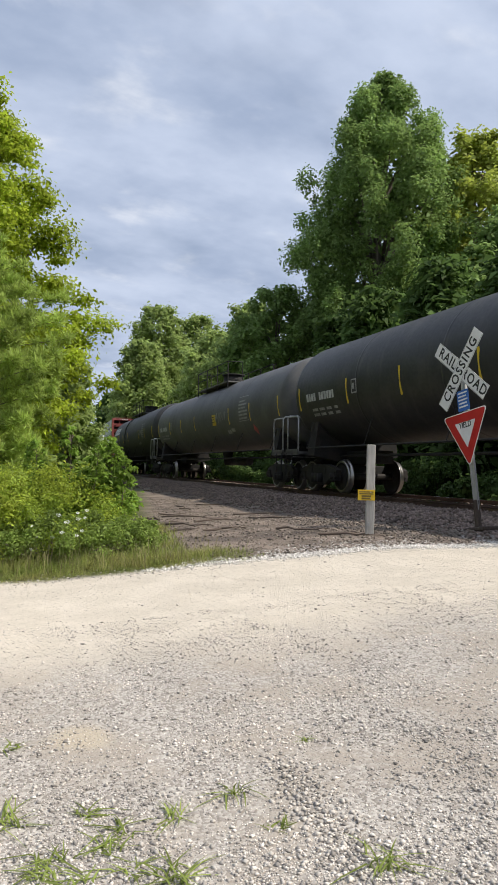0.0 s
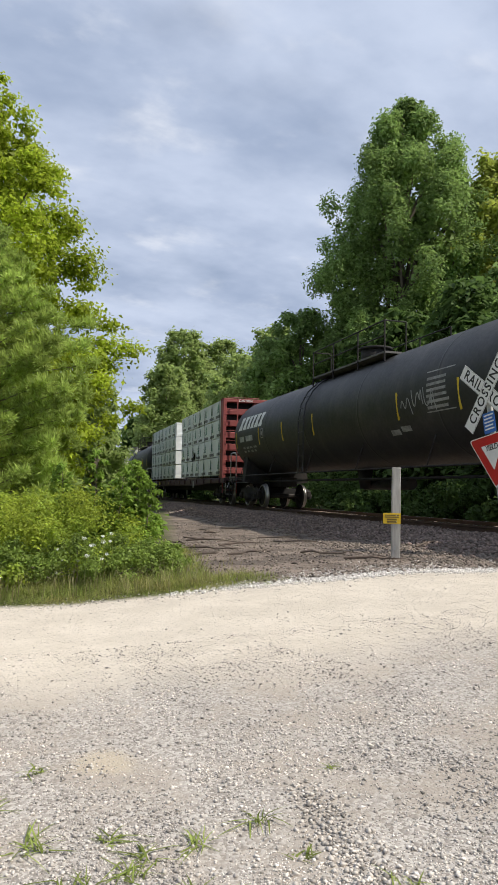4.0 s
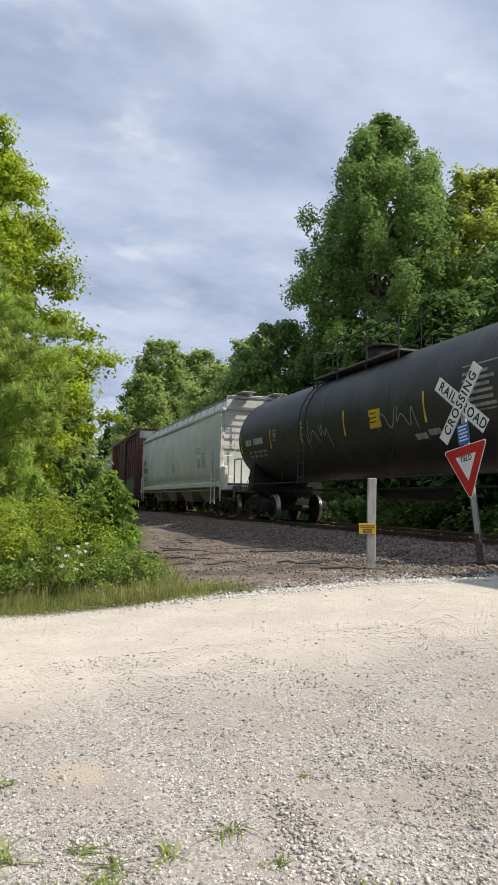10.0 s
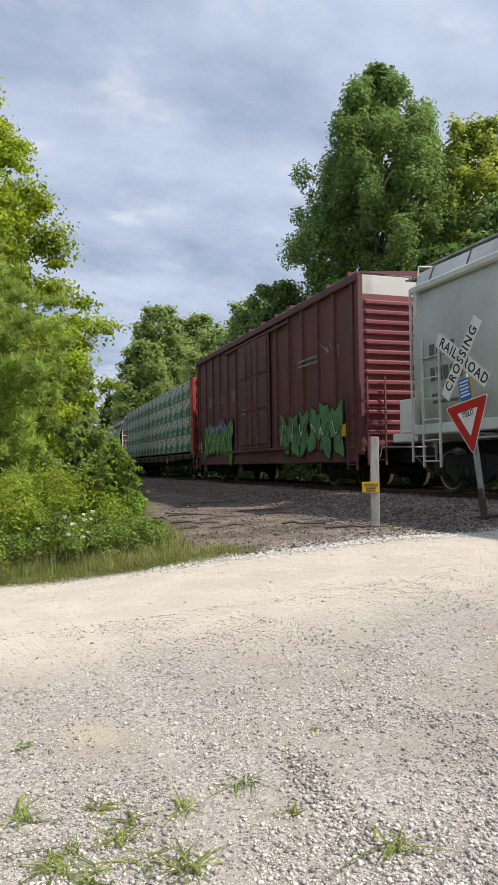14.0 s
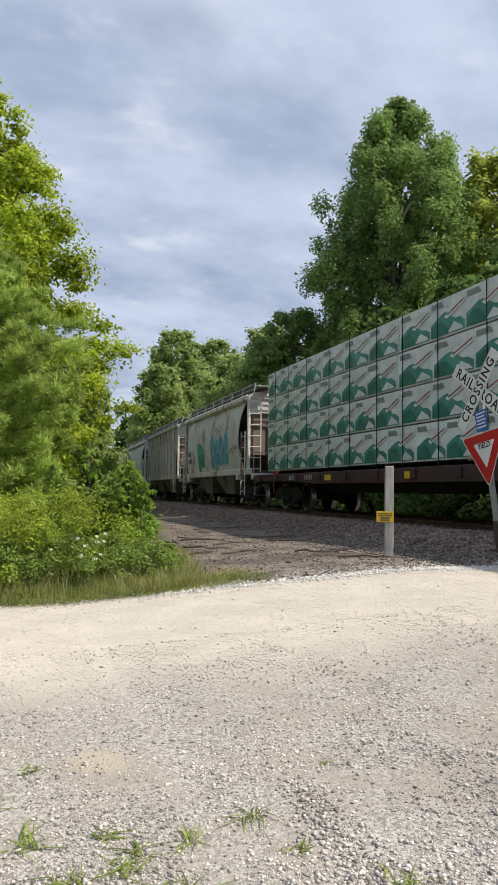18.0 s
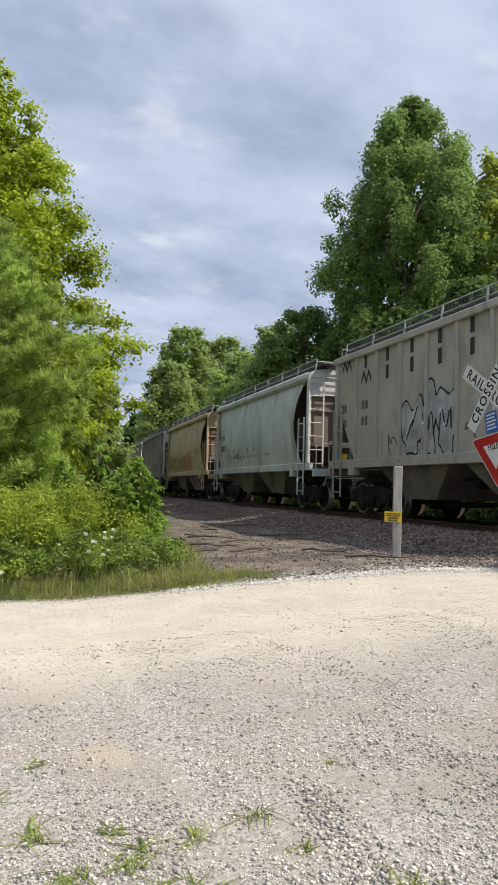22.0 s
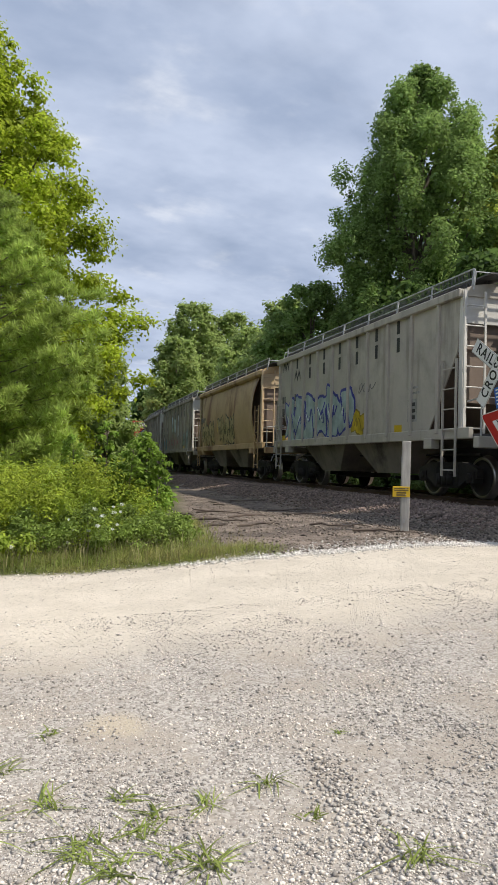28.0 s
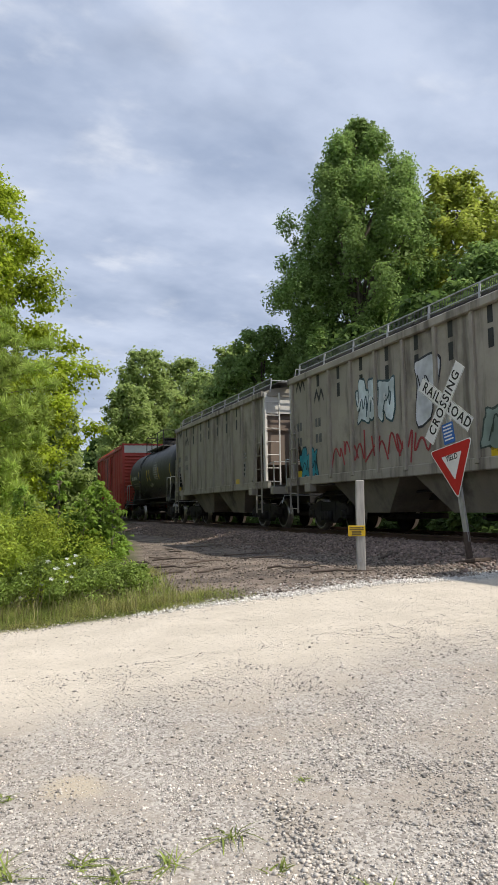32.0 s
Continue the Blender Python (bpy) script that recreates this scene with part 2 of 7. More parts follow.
M_STONE = material("road_gravel", (0.535, 0.490, 0.440), 0.85, vary=0.25, scale=1.6, fine=90, bump=0.2, island=0.6)
M_WHITESTONE = material("white_limestone", (0.66, 0.63, 0.585), 0.85, vary=0.10, scale=3, fine=70, bump=0.2, island=0.35)
M_BALLAST = material("ballast_stone", (0.235, 0.175, 0.145), 0.9, vary=0.2, scale=4, fine=60, bump=0.3, island=0.5)
M_RAIL = material("rail_steel", (0.10, 0.06, 0.045), 0.75, metal=0.3, vary=0.3, scale=2, fine=30, bump=0.2)
M_RAILTOP = material("rail_running_band", (0.45, 0.44, 0.43), 0.25, metal=1.0, vary=0.1, scale=3, fine=60, bump=0.05)
M_TIE = material("tie_timber", (0.09, 0.070, 0.055), 0.9, vary=0.3, scale=2, fine=25, bump=0.6, stretch=(1, 6, 6), objects=0.3)
M_BLACK = material("tank_black", (0.022, 0.022, 0.023), 0.52, vary=0.25, scale=0.8, fine=14, bump=0.04, second=(0.075, 0.068, 0.060), second_amount=0.5, lo=0.45, hi=0.75,
                   streak=((0.10, 0.09, 0.08), (0.5, 2.2, 0.5), 0.35, 0.52, 0.75))
M_DUSTY = material("dusty_black", (0.085, 0.084, 0.083), 0.55, vary=0.25, scale=0.8, fine=14, bump=0.04, second=(0.125, 0.115, 0.105), second_amount=0.55, lo=0.45, hi=0.75,
                   streak=((0.14, 0.13, 0.115), (0.5, 2.2, 0.5), 0.4, 0.52, 0.75))
M_UNDER = material("underframe_black", (0.013, 0.012, 0.011), 0.8, vary=0.4, scale=2.5, fine=30, bump=0.3, second=(0.040, 0.030, 0.023), second_amount=0.5)
M_STEEL = material("wheel_steel", (0.026, 0.022, 0.019), 0.75, metal=0.2, vary=0.3, scale=4, fine=40, bump=0.2)
M_TREAD = material("wheel_tread", (0.36, 0.34, 0.32), 0.35, metal=1.0, vary=0.1, scale=4, fine=60, bump=0.05)

# ---------------------------------------------------------------- the lie of the land
RAIL_Z = 0.44            # top of the rails
TRACK_X = 9.6            # middle of the track beside the camera
SPEED = 7.64             # metres a second, towards -y


def track_x(y):
    """Middle of the track: a long bend far off, straight past the camera."""
    y0 = -12.0
    if y < y0:
        return TRACK_X - 0.01115 * y0 + 0.000625 * y0 * y0 + (y - y0) * (-0.01115 + 0.00125 * y0)
    return TRACK_X - 0.01115 * y + 0.000625 * y * y


def track_turn(y):
    return -math.degrees(math.atan(-0.01115 + 0.00125 * max(y, -12.0)))


def track_pose(y, z=RAIL_Z):
    return pose(track_x(y), y, z, 0, 0, track_turn(y))


def ground_z(x, y):
    """Height of the ground: flat pull-off, a rise towards the crossing, the ballast bank."""
    x, y = np.asarray(x, float), np.asarray(y, float)
    yy = np.maximum(y, -12.0)
    tx = TRACK_X - 0.01115 * yy + 0.000625 * yy * yy
    off = x - tx
    z = 0.055 * np.clip(x - 0.6, 0, 3.4) * smoothstep(-4, 3, y) * (1 - smoothstep(9, 16, y))
    z = z + (0.31 - z) * smoothstep(-4.2, -1.9, off) * (1 - smoothstep(1.9, 4.2, off))
    return z + 0.012 * ripple(x, y, 2.7, 5) + 0.02 * ripple(x, y, 9.0, 6) * smoothstep(5, 12, np.hypot(x, y))


def build_ground():
    """One sheet, fine near the camera and coarse far off, out to the horizon."""
    def axis(lo, hi, fine_lo, fine_hi, step):
        a = list(np.arange(fine_lo, fine_hi + 1e-6, step))
        s, v = step, fine_hi
        while v < hi:
            s *= 1.22
            v += s
            a.append(min(v, hi))
        s, v = step, fine_lo
        while v > lo:
            s *= 1.22
            v -= s
            a.insert(0, max(v, lo))
        return np.array(a)
    xs, ys = axis(-1500, 1500, -3, 14, 0.16), axis(-1500, 1500, 0, 34, 0.16)
    gx, gy = np.meshgrid(xs, ys)
    verts = np.stack([gx, gy, ground_z(gx, gy)], -1).reshape(-1, 3)
    i = np.arange(len(xs) * len(ys)).reshape(len(ys), len(xs))
    faces = np.stack([i[:-1, :-1], i[:-1, 1:], i[1:, 1:], i[1:, :-1]], -1).reshape(-1, 4)
    return tagged(new("ground", fast_mesh("ground", verts, faces, ground_material(), True)), "pale crushed-limestone road, darker cinder verge and grass beside the track", "ground", kind="structure")


def ground_material():
    mat = bpy.data.materials.new("ground")
    mat.use_nodes = True
    nt = mat.node_tree
    n, link = nt.nodes.new, nt.links.new
    bsdf = nt.nodes["Principled BSDF"]
    tc, sep = n("ShaderNodeTexCoord"), n("ShaderNodeSeparateXYZ")
    link(tc.outputs["Object"], sep.inputs[0])

    def math_(op, a, b=None, c=None):
        m = n("ShaderNodeMath")
        m.operation = op
        for k, v in enumerate((a, b, c)):
            if v is None:
                continue
            if isinstance(v, (int, float)):
                m.inputs[k].default_value = v
            else:
                link(v, m.inputs[k])
        return m.outputs[0]

    def noise_of(sc, detail=4, rough=0.55):
        t = n("ShaderNodeTexNoise")
        t.inputs["Scale"].default_value, t.inputs["Detail"].default_value, t.inputs["Roughness"].default_value = sc, detail, rough
        link(tc.outputs["Object"], t.inputs["Vector"])
        return t.outputs[0]

    def ramp(v, a, b, lo=0.0, hi=1.0):
        r = n("ShaderNodeMapRange")
        r.interpolation_type = "SMOOTHSTEP"
        for k, w in ((1, a), (2, b), (3, lo), (4, hi)):
            r.inputs[k].default_value = w
        link(v, r.inputs[0])
        return r.outputs[0]

    def mix(fac, a, b):
        m = n("ShaderNodeMix")
        m.data_type = "RGBA"
        for value, slot in ((fac, 0), (a, 6), (b, 7)):
            if isinstance(value, tuple):
                m.inputs[slot].default_value = (*value, 1)
            elif isinstance(value, (int, float)):
                m.inputs[slot].default_value = value
            else:
                link(value, m.inputs[slot])
        return m.outputs[2]

    x, y = sep.outputs[0], sep.outputs[1]
    wob = math_("MULTIPLY", math_("SUBTRACT", noise_of(0.9, 5, 0.6), 0.5), 1.1)
    # the road lies between two slanting lines; "edge" is the way past its far edge
    edge = math_("ADD", math_("SUBTRACT", y, math_("MULTIPLY_ADD", x, 0.06, 6.64)), math_("MULTIPLY", wob, 0.22))
    near = math_("ADD", math_("SUBTRACT", y, math_("MULTIPLY_ADD", x, 0.02, 3.75)), math_("MULTIPLY", wob, 0.9))
    small, mid = noise_of(55, 3, 0.6), noise_of(2.1, 5, 0.6)
    vor = n("ShaderNodeTexVoronoi")
    vor.inputs["Scale"].default_value = 90.0
    link(tc.outputs["Object"], vor.inputs["Vector"])
    pebble = mix(ramp(vor.outputs["Color"], 0.0, 1.0), (0.25, 0.22, 0.19), (0.55, 0.51, 0.46))
    lime = mix(ramp(mid, 0.35, 0.7), (0.560, 0.498, 0.412), (0.645, 0.576, 0.482))
    tread = n("ShaderNodeMapping")
    tread.inputs["Scale"].default_value = (0.10, 1.0, 1.0)
    tread.inputs["Rotation"].default_value = (0, 0, radians(-4))
    link(tc.outputs["Object"], tread.inputs[0])
    ruts = n("ShaderNodeTexNoise")
    ruts.inputs["Scale"].default_value, ruts.inputs["Detail"].default_value = 3.2, 5
    link(tread.outputs[0], ruts.inputs["Vector"])
    lime = mix(ramp(ruts.outputs[0], 0.50, 0.72, 0, 0.40), lime, (0.500, 0.440, 0.355))
    lime = mix(ramp(small, 0.50, 0.70, 0, 0.55), lime, (0.39, 0.35, 0.29))
    gravel = mix(ramp(mid, 0.46, 0.62, 0.0, 0.75), pebble, (0.375, 0.325, 0.27))
    sand = n("ShaderNodeVectorMath")
    sand.operation = "DISTANCE"
    link(tc.outputs["Object"], sand.inputs[0])
    sand.inputs[1].default_value = (0.36, 2.85, 0.0)
    gravel = mix(ramp(math_("ADD", sand.outputs["Value"], math_("MULTIPLY", wob, 0.35)), 0.17, 0.07, 0, 0.85), gravel, (0.48, 0.41, 0.31))
    road = mix(ramp(near, -0.5, 0.6), gravel, lime)
    cinder = mix(ramp(noise_of(1.3, 6, 0.65), 0.35, 0.65), (0.085, 0.065, 0.053), (0.250, 0.198, 0.158))
    cinder = mix(ramp(small, 0.5, 0.7, 0, 0.55), cinder, (0.33, 0.30, 0.27))
    soil = mix(ramp(noise_of(0.6, 5), 0.35, 0.65), (0.070, 0.075, 0.028), (0.11, 0.12, 0.04))
    # cinders keep to the strip beside the rails, soil and grass take the rest
    side = math_("ADD", math_("SUBTRACT", math_("MULTIPLY_ADD", y, 0.195, 0.35), x), math_("MULTIPLY", wob, 0.8))
    verge = mix(ramp(side, -0.25, 0.35), cinder, soil)
    beyond = math_("ADD", math_("SUBTRACT", x, 13.0), wob)
    verge = mix(ramp(beyond, -0.5, 0.5), verge, soil)
    col = mix(ramp(edge, -0.10, 0.22), road, verge)
    behind = math_("SUBTRACT", math_("MULTIPLY", y, -1.0), 14.0)
    col = mix(ramp(behind, 0.0, 3.0), col, soil)
    far_left = math_("SUBTRACT", math_("MULTIPLY", x, -1.0), 30.0)
    col = mix(ramp(far_left, 0.0, 8.0), col, soil)
    link(col, bsdf.inputs["Base Color"])
    bsdf.inputs["Roughness"].default_value = 0.92
    bsdf.inputs["Specular IOR Level"].default_value = 0.25
    b = n("ShaderNodeBump")
    b.inputs["Strength"].default_value, b.inputs["Distance"].default_value = 0.45, 0.008
    link(math_("ADD", math_("MULTIPLY", vor.outputs["Distance"], -0.7), small), b.inputs["Height"])
    link(b.outputs[0], bsdf.inputs["Normal"])
    return mat


build_ground()


def build_track():
    track = empty("railway_track", "single railway track with rusty rails on dark ballast", "railway track", kind="structure")
    ys = list(np.arange(-60, 0, 4.0)) + list(np.arange(0, 40, 1.0)) + list(np.arange(40, 171, 3.0))
    for side in (-1, 1):
        for name, prof, mat in (("rail", ((-0.07, -0.17), (0.07, -0.17), (0.07, -0.155), (0.012, -0.14), (0.012, -0.05), (0.036, -0.04), (0.036, -0.004), (-0.036, -0.004), (-0.036, -0.04), (-0.012, -0.05), (-0.012, -0.14), (-0.07, -0.155)), M_RAIL),
                                ("running_band", ((-0.03, -0.004), (0.03, -0.004), (0.025, 0.0), (-0.025, 0.0)), M_RAILTOP)):
            bm = bmesh.new()
            loft(bm, [[track_pose(y) @ Vector((side * 0.754 + px, 0, pz)) for px, pz in prof] for y in ys])
            part(name, bm, mat, track)
    tie = mesh_from("tie", boxes((-1.3, 1.3, -0.11, 0.11, -0.34, -0.165), bevel=0.012), M_TIE)
    for y in np.arange(-4, 60, 0.52):
        ob = part("tie", tie, None, track)
        ob.matrix_local = track_pose(y + random.uniform(-0.02, 0.02)) @ pose(random.uniform(-0.05, 0.05), 0, random.uniform(-0.01, 0.0), 0, 0, random.uniform(-1, 1))


build_track()

# ---------------------------------------------------------------- foliage
def leaf_cloud(centres, radii, count, size, rng, flat=0.75, droop=0.25, shell=0.55, wide=0.55, spread=0.18, outward=False):
    """Leaves scattered through ellipsoid clumps, denser towards each clump's outside. Returns the vertices of four-cornered folded leaves."""
    centres, radii = np.asarray(centres, float), np.asarray(radii, float)
    w = radii ** 2
    pick = rng.choice(len(centres), count, p=w / w.sum())
    d = rng.normal(size=(count, 3))
    d /= np.linalg.norm(d, axis=1, keepdims=True)
    rad = (shell + (1 - shell) * rng.random(count)) ** 0.7
    rad = np.where(rng.random(count) < 0.25, rng.random(count), rad)
    rad = rad * (1 + spread * rng.normal(size=count))
    pos = centres[pick] + d * (radii[pick] * rad)[:, None] * [1, 1, flat]
    nrm = d * 0.6 + rng.normal(size=(count, 3)) * 0.55 + [0, 0, 0.85]
    nrm /= np.linalg.norm(nrm, axis=1, keepdims=True)
    a = np.cross(nrm, rng.normal(size=(count, 3)))
    if outward:
        a = d + rng.normal(size=(count, 3)) * 0.35 + [0, 0, 0.45]
    a /= np.linalg.norm(a, axis=1, keepdims=True)
    b = np.cross(nrm, a)
    b /= np.linalg.norm(b, axis=1, keepdims=True)
    s = size * rng.uniform(0.6, 1.35, count)[:, None]
    tip, left, right, foot = pos + a * s, pos + b * s * wide + nrm * s * 0.18, pos - b * s * wide + nrm * s * 0.18, pos - a * s * 0.8
    tip[:, 2] -= droop * s[:, 0]
    return np.stack([tip, left, foot, right], 1).reshape(-1, 3)


def leaf_faces(n):
    return np.arange(n * 4).reshape(n, 4)


def crown_mesh(name, centres, radii, count, size, seed, mat, **kw):
    v = leaf_cloud(centres, radii, count, size, np.random.default_rng(seed), **kw)
    return fast_mesh(name, v, leaf_faces(count), mat)


SHAPES = {
    "oval": ((0, 0.55), (0.15, 0.85), (0.4, 1.0), (0.65, 0.88), (0.85, 0.55), (1, 0.12)),
    "tall": ((0, 0.85), (0.15, 0.95), (0.38, 1.0), (0.52, 1.0), (0.64, 0.88), (0.74, 0.72), (0.88, 0.48), (0.95, 0.30), (1, 0.10)),
    "flame": ((0, 0.80), (0.3, 0.90), (0.46, 1.0), (0.58, 1.0), (0.69, 0.88), (0.77, 0.68), (0.85, 0.51), (0.915, 0.34), (0.96, 0.18), (1, 0.05)),
    "broad": ((0, 0.75), (0.1, 0.95), (0.22, 1.0), (0.42, 0.86), (0.62, 0.70), (0.82, 0.46), (1, 0.12)),
    "cone": ((0, 0.70), (0.08, 0.84), (0.16, 0.96), (0.28, 1.0), (0.36, 0.98), (0.45, 0.88), (0.54, 0.82), (0.68, 0.70), (0.78, 0.50), (1, 0.10)),
    "round": ((0, 0.70), (0.25, 0.95), (0.5, 1.0), (0.75, 0.82), (0.9, 0.55), (1, 0.25)),
}


def tree(label, x, y, height, spread, mat, seed, leaves, size, bare=0.12, lobes=60, shape="oval", category="tree", clump=0.08, lean=0.0, group="", limbs_seen=14, flat=0.72, wide=0.55, fringe=0.18, shell=0.2, wild=1.0, low=1.12):
    """A tapered trunk with limbs that reach the clumps of the crown."""
    rng = np.random.default_rng(seed)
    z0 = float(ground_z(x, y)) - 0.1
    root = empty("tree", label, category, group)
    root.location = (x, y, z0)
    us, ws = zip(*SHAPES[shape])
    centres, radii = [], []
    for k in range(lobes):
        u = ((k + rng.random()) / lobes) ** low
        w = float(np.interp(u, us, ws))
        h = bare + (1 - bare) * u
        a = k * 2.399 + rng.uniform(-0.5, 0.5)
        rr = spread * w * math.sqrt(rng.uniform(0.18, 1.0)) * (0.93 if k % 5 else 1.06)
        # boughs of unequal reach break the outline
        rr *= 1 + wild * (0.05 * math.sin(3 * a + 9 * u + seed) + 0.06 * math.sin(5 * a - 17 * u + 2 * seed) + rng.uniform(-0.07, 0.07))
        r = height * clump * rng.uniform(0.55, 1.2) * (0.65 + 0.45 * w)
        centres.append((rr * math.cos(a) + lean * h, rr * math.sin(a), min(h * height, height - r * flat) + rng.uniform(-0.02, 0.0) * height))
        radii.append(r)
    bm = bmesh.new()
    r0 = height * 0.018
    spine = [(lean * t * t + 0.015 * height * math.sin(3 * t + seed), 0.015 * height * math.sin(4 * t), t * height * 0.93) for t in (0, 0.15, 0.3, 0.5, 0.7, 0.85, 1.0)]
    tube(bm, spine, [r0 * q for q in (1.3, 1.0, 0.85, 0.62, 0.40, 0.22, 0.06)], 8)
    for k in range(0, lobes, max(1, lobes // limbs_seen)):
        c = Vector(centres[k])
        t = max(0.08, c.z / height - 0.18)
        i = min(5, int(t * 6.4))
        s = Vector(spine[i])
        tube(bm, [s, s.lerp(c, 0.5) + Vector((0, 0, 0.03 * height)), c], [r0 * 0.38, r0 * 0.22, r0 * 0.06], 5)
    part("trunk", bm, M_BARK, root)
    # outer leaves, and larger ones deep inside that close the crown
    v = leaf_cloud(centres, radii, leaves, size, np.random.default_rng(seed + 1), flat=flat, wide=wide, spread=fringe, shell=shell)
    inner = [(x_ * 0.74, y_ * 0.74, z_ * 0.99) for x_, y_, z_ in centres]
    deep = leaves // 14
    v = np.concatenate([v, leaf_cloud(inner, radii, deep, size * 2.0, np.random.default_rng(seed + 2), flat=flat, spread=0.1)])
    part("crown", fast_mesh("crown", v, leaf_faces(leaves + deep), mat), None, root)
    return root


# beyond the track
tree("tall leafy tree with a pointed dark green crown", 23.0, 39.0, 26.6, 6.0, M_TALL, 21, 180000, 0.118, bare=0.06, lobes=560, shape="flame", clump=0.030, fringe=0.11, limbs_seen=60, flat=1.3, wide=0.5, wild=0.45)
tree("olive-green tree with a loose sunlit crown", 28.9, 37.0, 23.0, 5.4, M_OAK, 22, 60000, 0.165, bare=0.06, lobes=260, shape="tall", clump=0.034, fringe=0.3, flat=1.25, wild=1.6)
tree("broad dark tree at the wood's edge", 25.0, 29.5, 15.0, 5.0, M_TALL, 23, 45000, 0.165, bare=0.05, lobes=230, shape="broad", clump=0.055, fringe=0.2, flat=1.0)
tree("olive-green tree beside the crossing", 33.0, 28.0, 19.0, 5.5, M_OAK, 24, 30000, 0.20, bare=0.06, lobes=170, shape="broad", clump=0.052, fringe=0.2, flat=1.0)
tree("dark flat-topped tree behind the train", 17.3, 43.0, 13.2, 3.4, M_TALL, 25, 28000, 0.15, bare=0.08, lobes=130, shape="round", clump=0.062, fringe=0.2)
tree("pale green tree behind the train", 18.2, 50.0, 13.6, 3.4, M_FAR, 26, 28000, 0.16, bare=0.06, lobes=216, shape="round", clump=0.046, fringe=0.5, shell=0.0)
tree("mid-green tree along the line", 18.2, 58.0, 13.0, 3.8, M_FAR, 27, 22000, 0.17, bare=0.05, lobes=234, shape="round", clump=0.049, fringe=0.5, shell=0.0)
tree("round-headed pale tree far down the line", 21.0, 93.0, 22.8, 5.3, M_FAR, 41, 36000, 0.24, bare=0.1, lobes=420, shape="round", clump=0.037, fringe=0.5, shell=0.0, flat=0.95)
tree("round-headed tree far down the line", 17.2, 86.0, 16.6, 4.2, M_FAR, 42, 22000, 0.25, bare=0.08, lobes=288, shape="round", clump=0.041, fringe=0.5, shell=0.0, flat=0.95)
tree("dark tree far down the line", 19.8, 104.0, 14.5, 4.2, M_FAR, 43, 12000, 0.28, bare=0.05, lobes=108, shape="oval", clump=0.067, fringe=0.3)
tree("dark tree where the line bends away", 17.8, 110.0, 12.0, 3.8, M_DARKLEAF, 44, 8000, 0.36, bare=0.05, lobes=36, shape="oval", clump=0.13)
# trees added mostly out of sight behind the train, to block sun from the undergrowth
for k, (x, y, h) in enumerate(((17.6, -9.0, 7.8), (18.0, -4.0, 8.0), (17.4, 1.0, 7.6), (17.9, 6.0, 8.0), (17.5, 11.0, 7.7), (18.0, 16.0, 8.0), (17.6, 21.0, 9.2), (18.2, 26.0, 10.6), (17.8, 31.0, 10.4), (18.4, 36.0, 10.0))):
    tree("small tree added beyond the track to shade the undergrowth", x, y, h, 2.7, M_DARKLEAF, 120 + k, 8500, 0.21, bare=0.04, lobes=70, shape="broad", clump=0.11, fringe=0.14)
tree("tall pale tree beside the far round-headed one", 26.8, 95.0, 22.4, 5.2, M_FAR, 50, 32000, 0.24, bare=0.08, lobes=324, shape="round", clump=0.038, fringe=0.5, shell=0.0, flat=0.95)
tree("leafy tree down the line behind the train", 21.0, 67.0, 14.2, 4.4, M_FAR, 45, 22000, 0.2, bare=0.06, lobes=234, shape="round", clump=0.046, fringe=0.3)
# before the track
maple = tree("broad maple with bright yellow-green leaves", -2.6, 26.2, 17.3, 6.2, M_MAPLE, 31, 175000, 0.088, bare=0.07, lobes=620, shape="cone", clump=0.044, flat=0.52, fringe=0.28, wild=0.45, low=1.35, limbs_seen=50)
tree("dark bushy tree close to the rails", 4.6, 44.5, 8.2, 2.5, M_FAR, 46, 12000, 0.15, bare=0.03, lobes=79, shape="broad", clump=0.089)
tree("dark bushy tree far along the rails", 6.4, 60.0, 7.5, 2.4, M_DARKLEAF, 47, 7000, 0.2, bare=0.03, lobes=36, shape="broad", clump=0.13)
wood_tree = tree("leafy tree in the wood before the track", -9.0, 32.0, 15.0, 5.5, M_MAPLE, 48, 10000, 0.26, bare=0.08, lobes=60, shape="round", clump=0.10)
tree("leafy tree in the wood", 0.5, 52.0, 12.0, 4.0, M_DARKLEAF, 49, 9000, 0.25, bare=0.05, lobes=40, shape="round", clump=0.11)


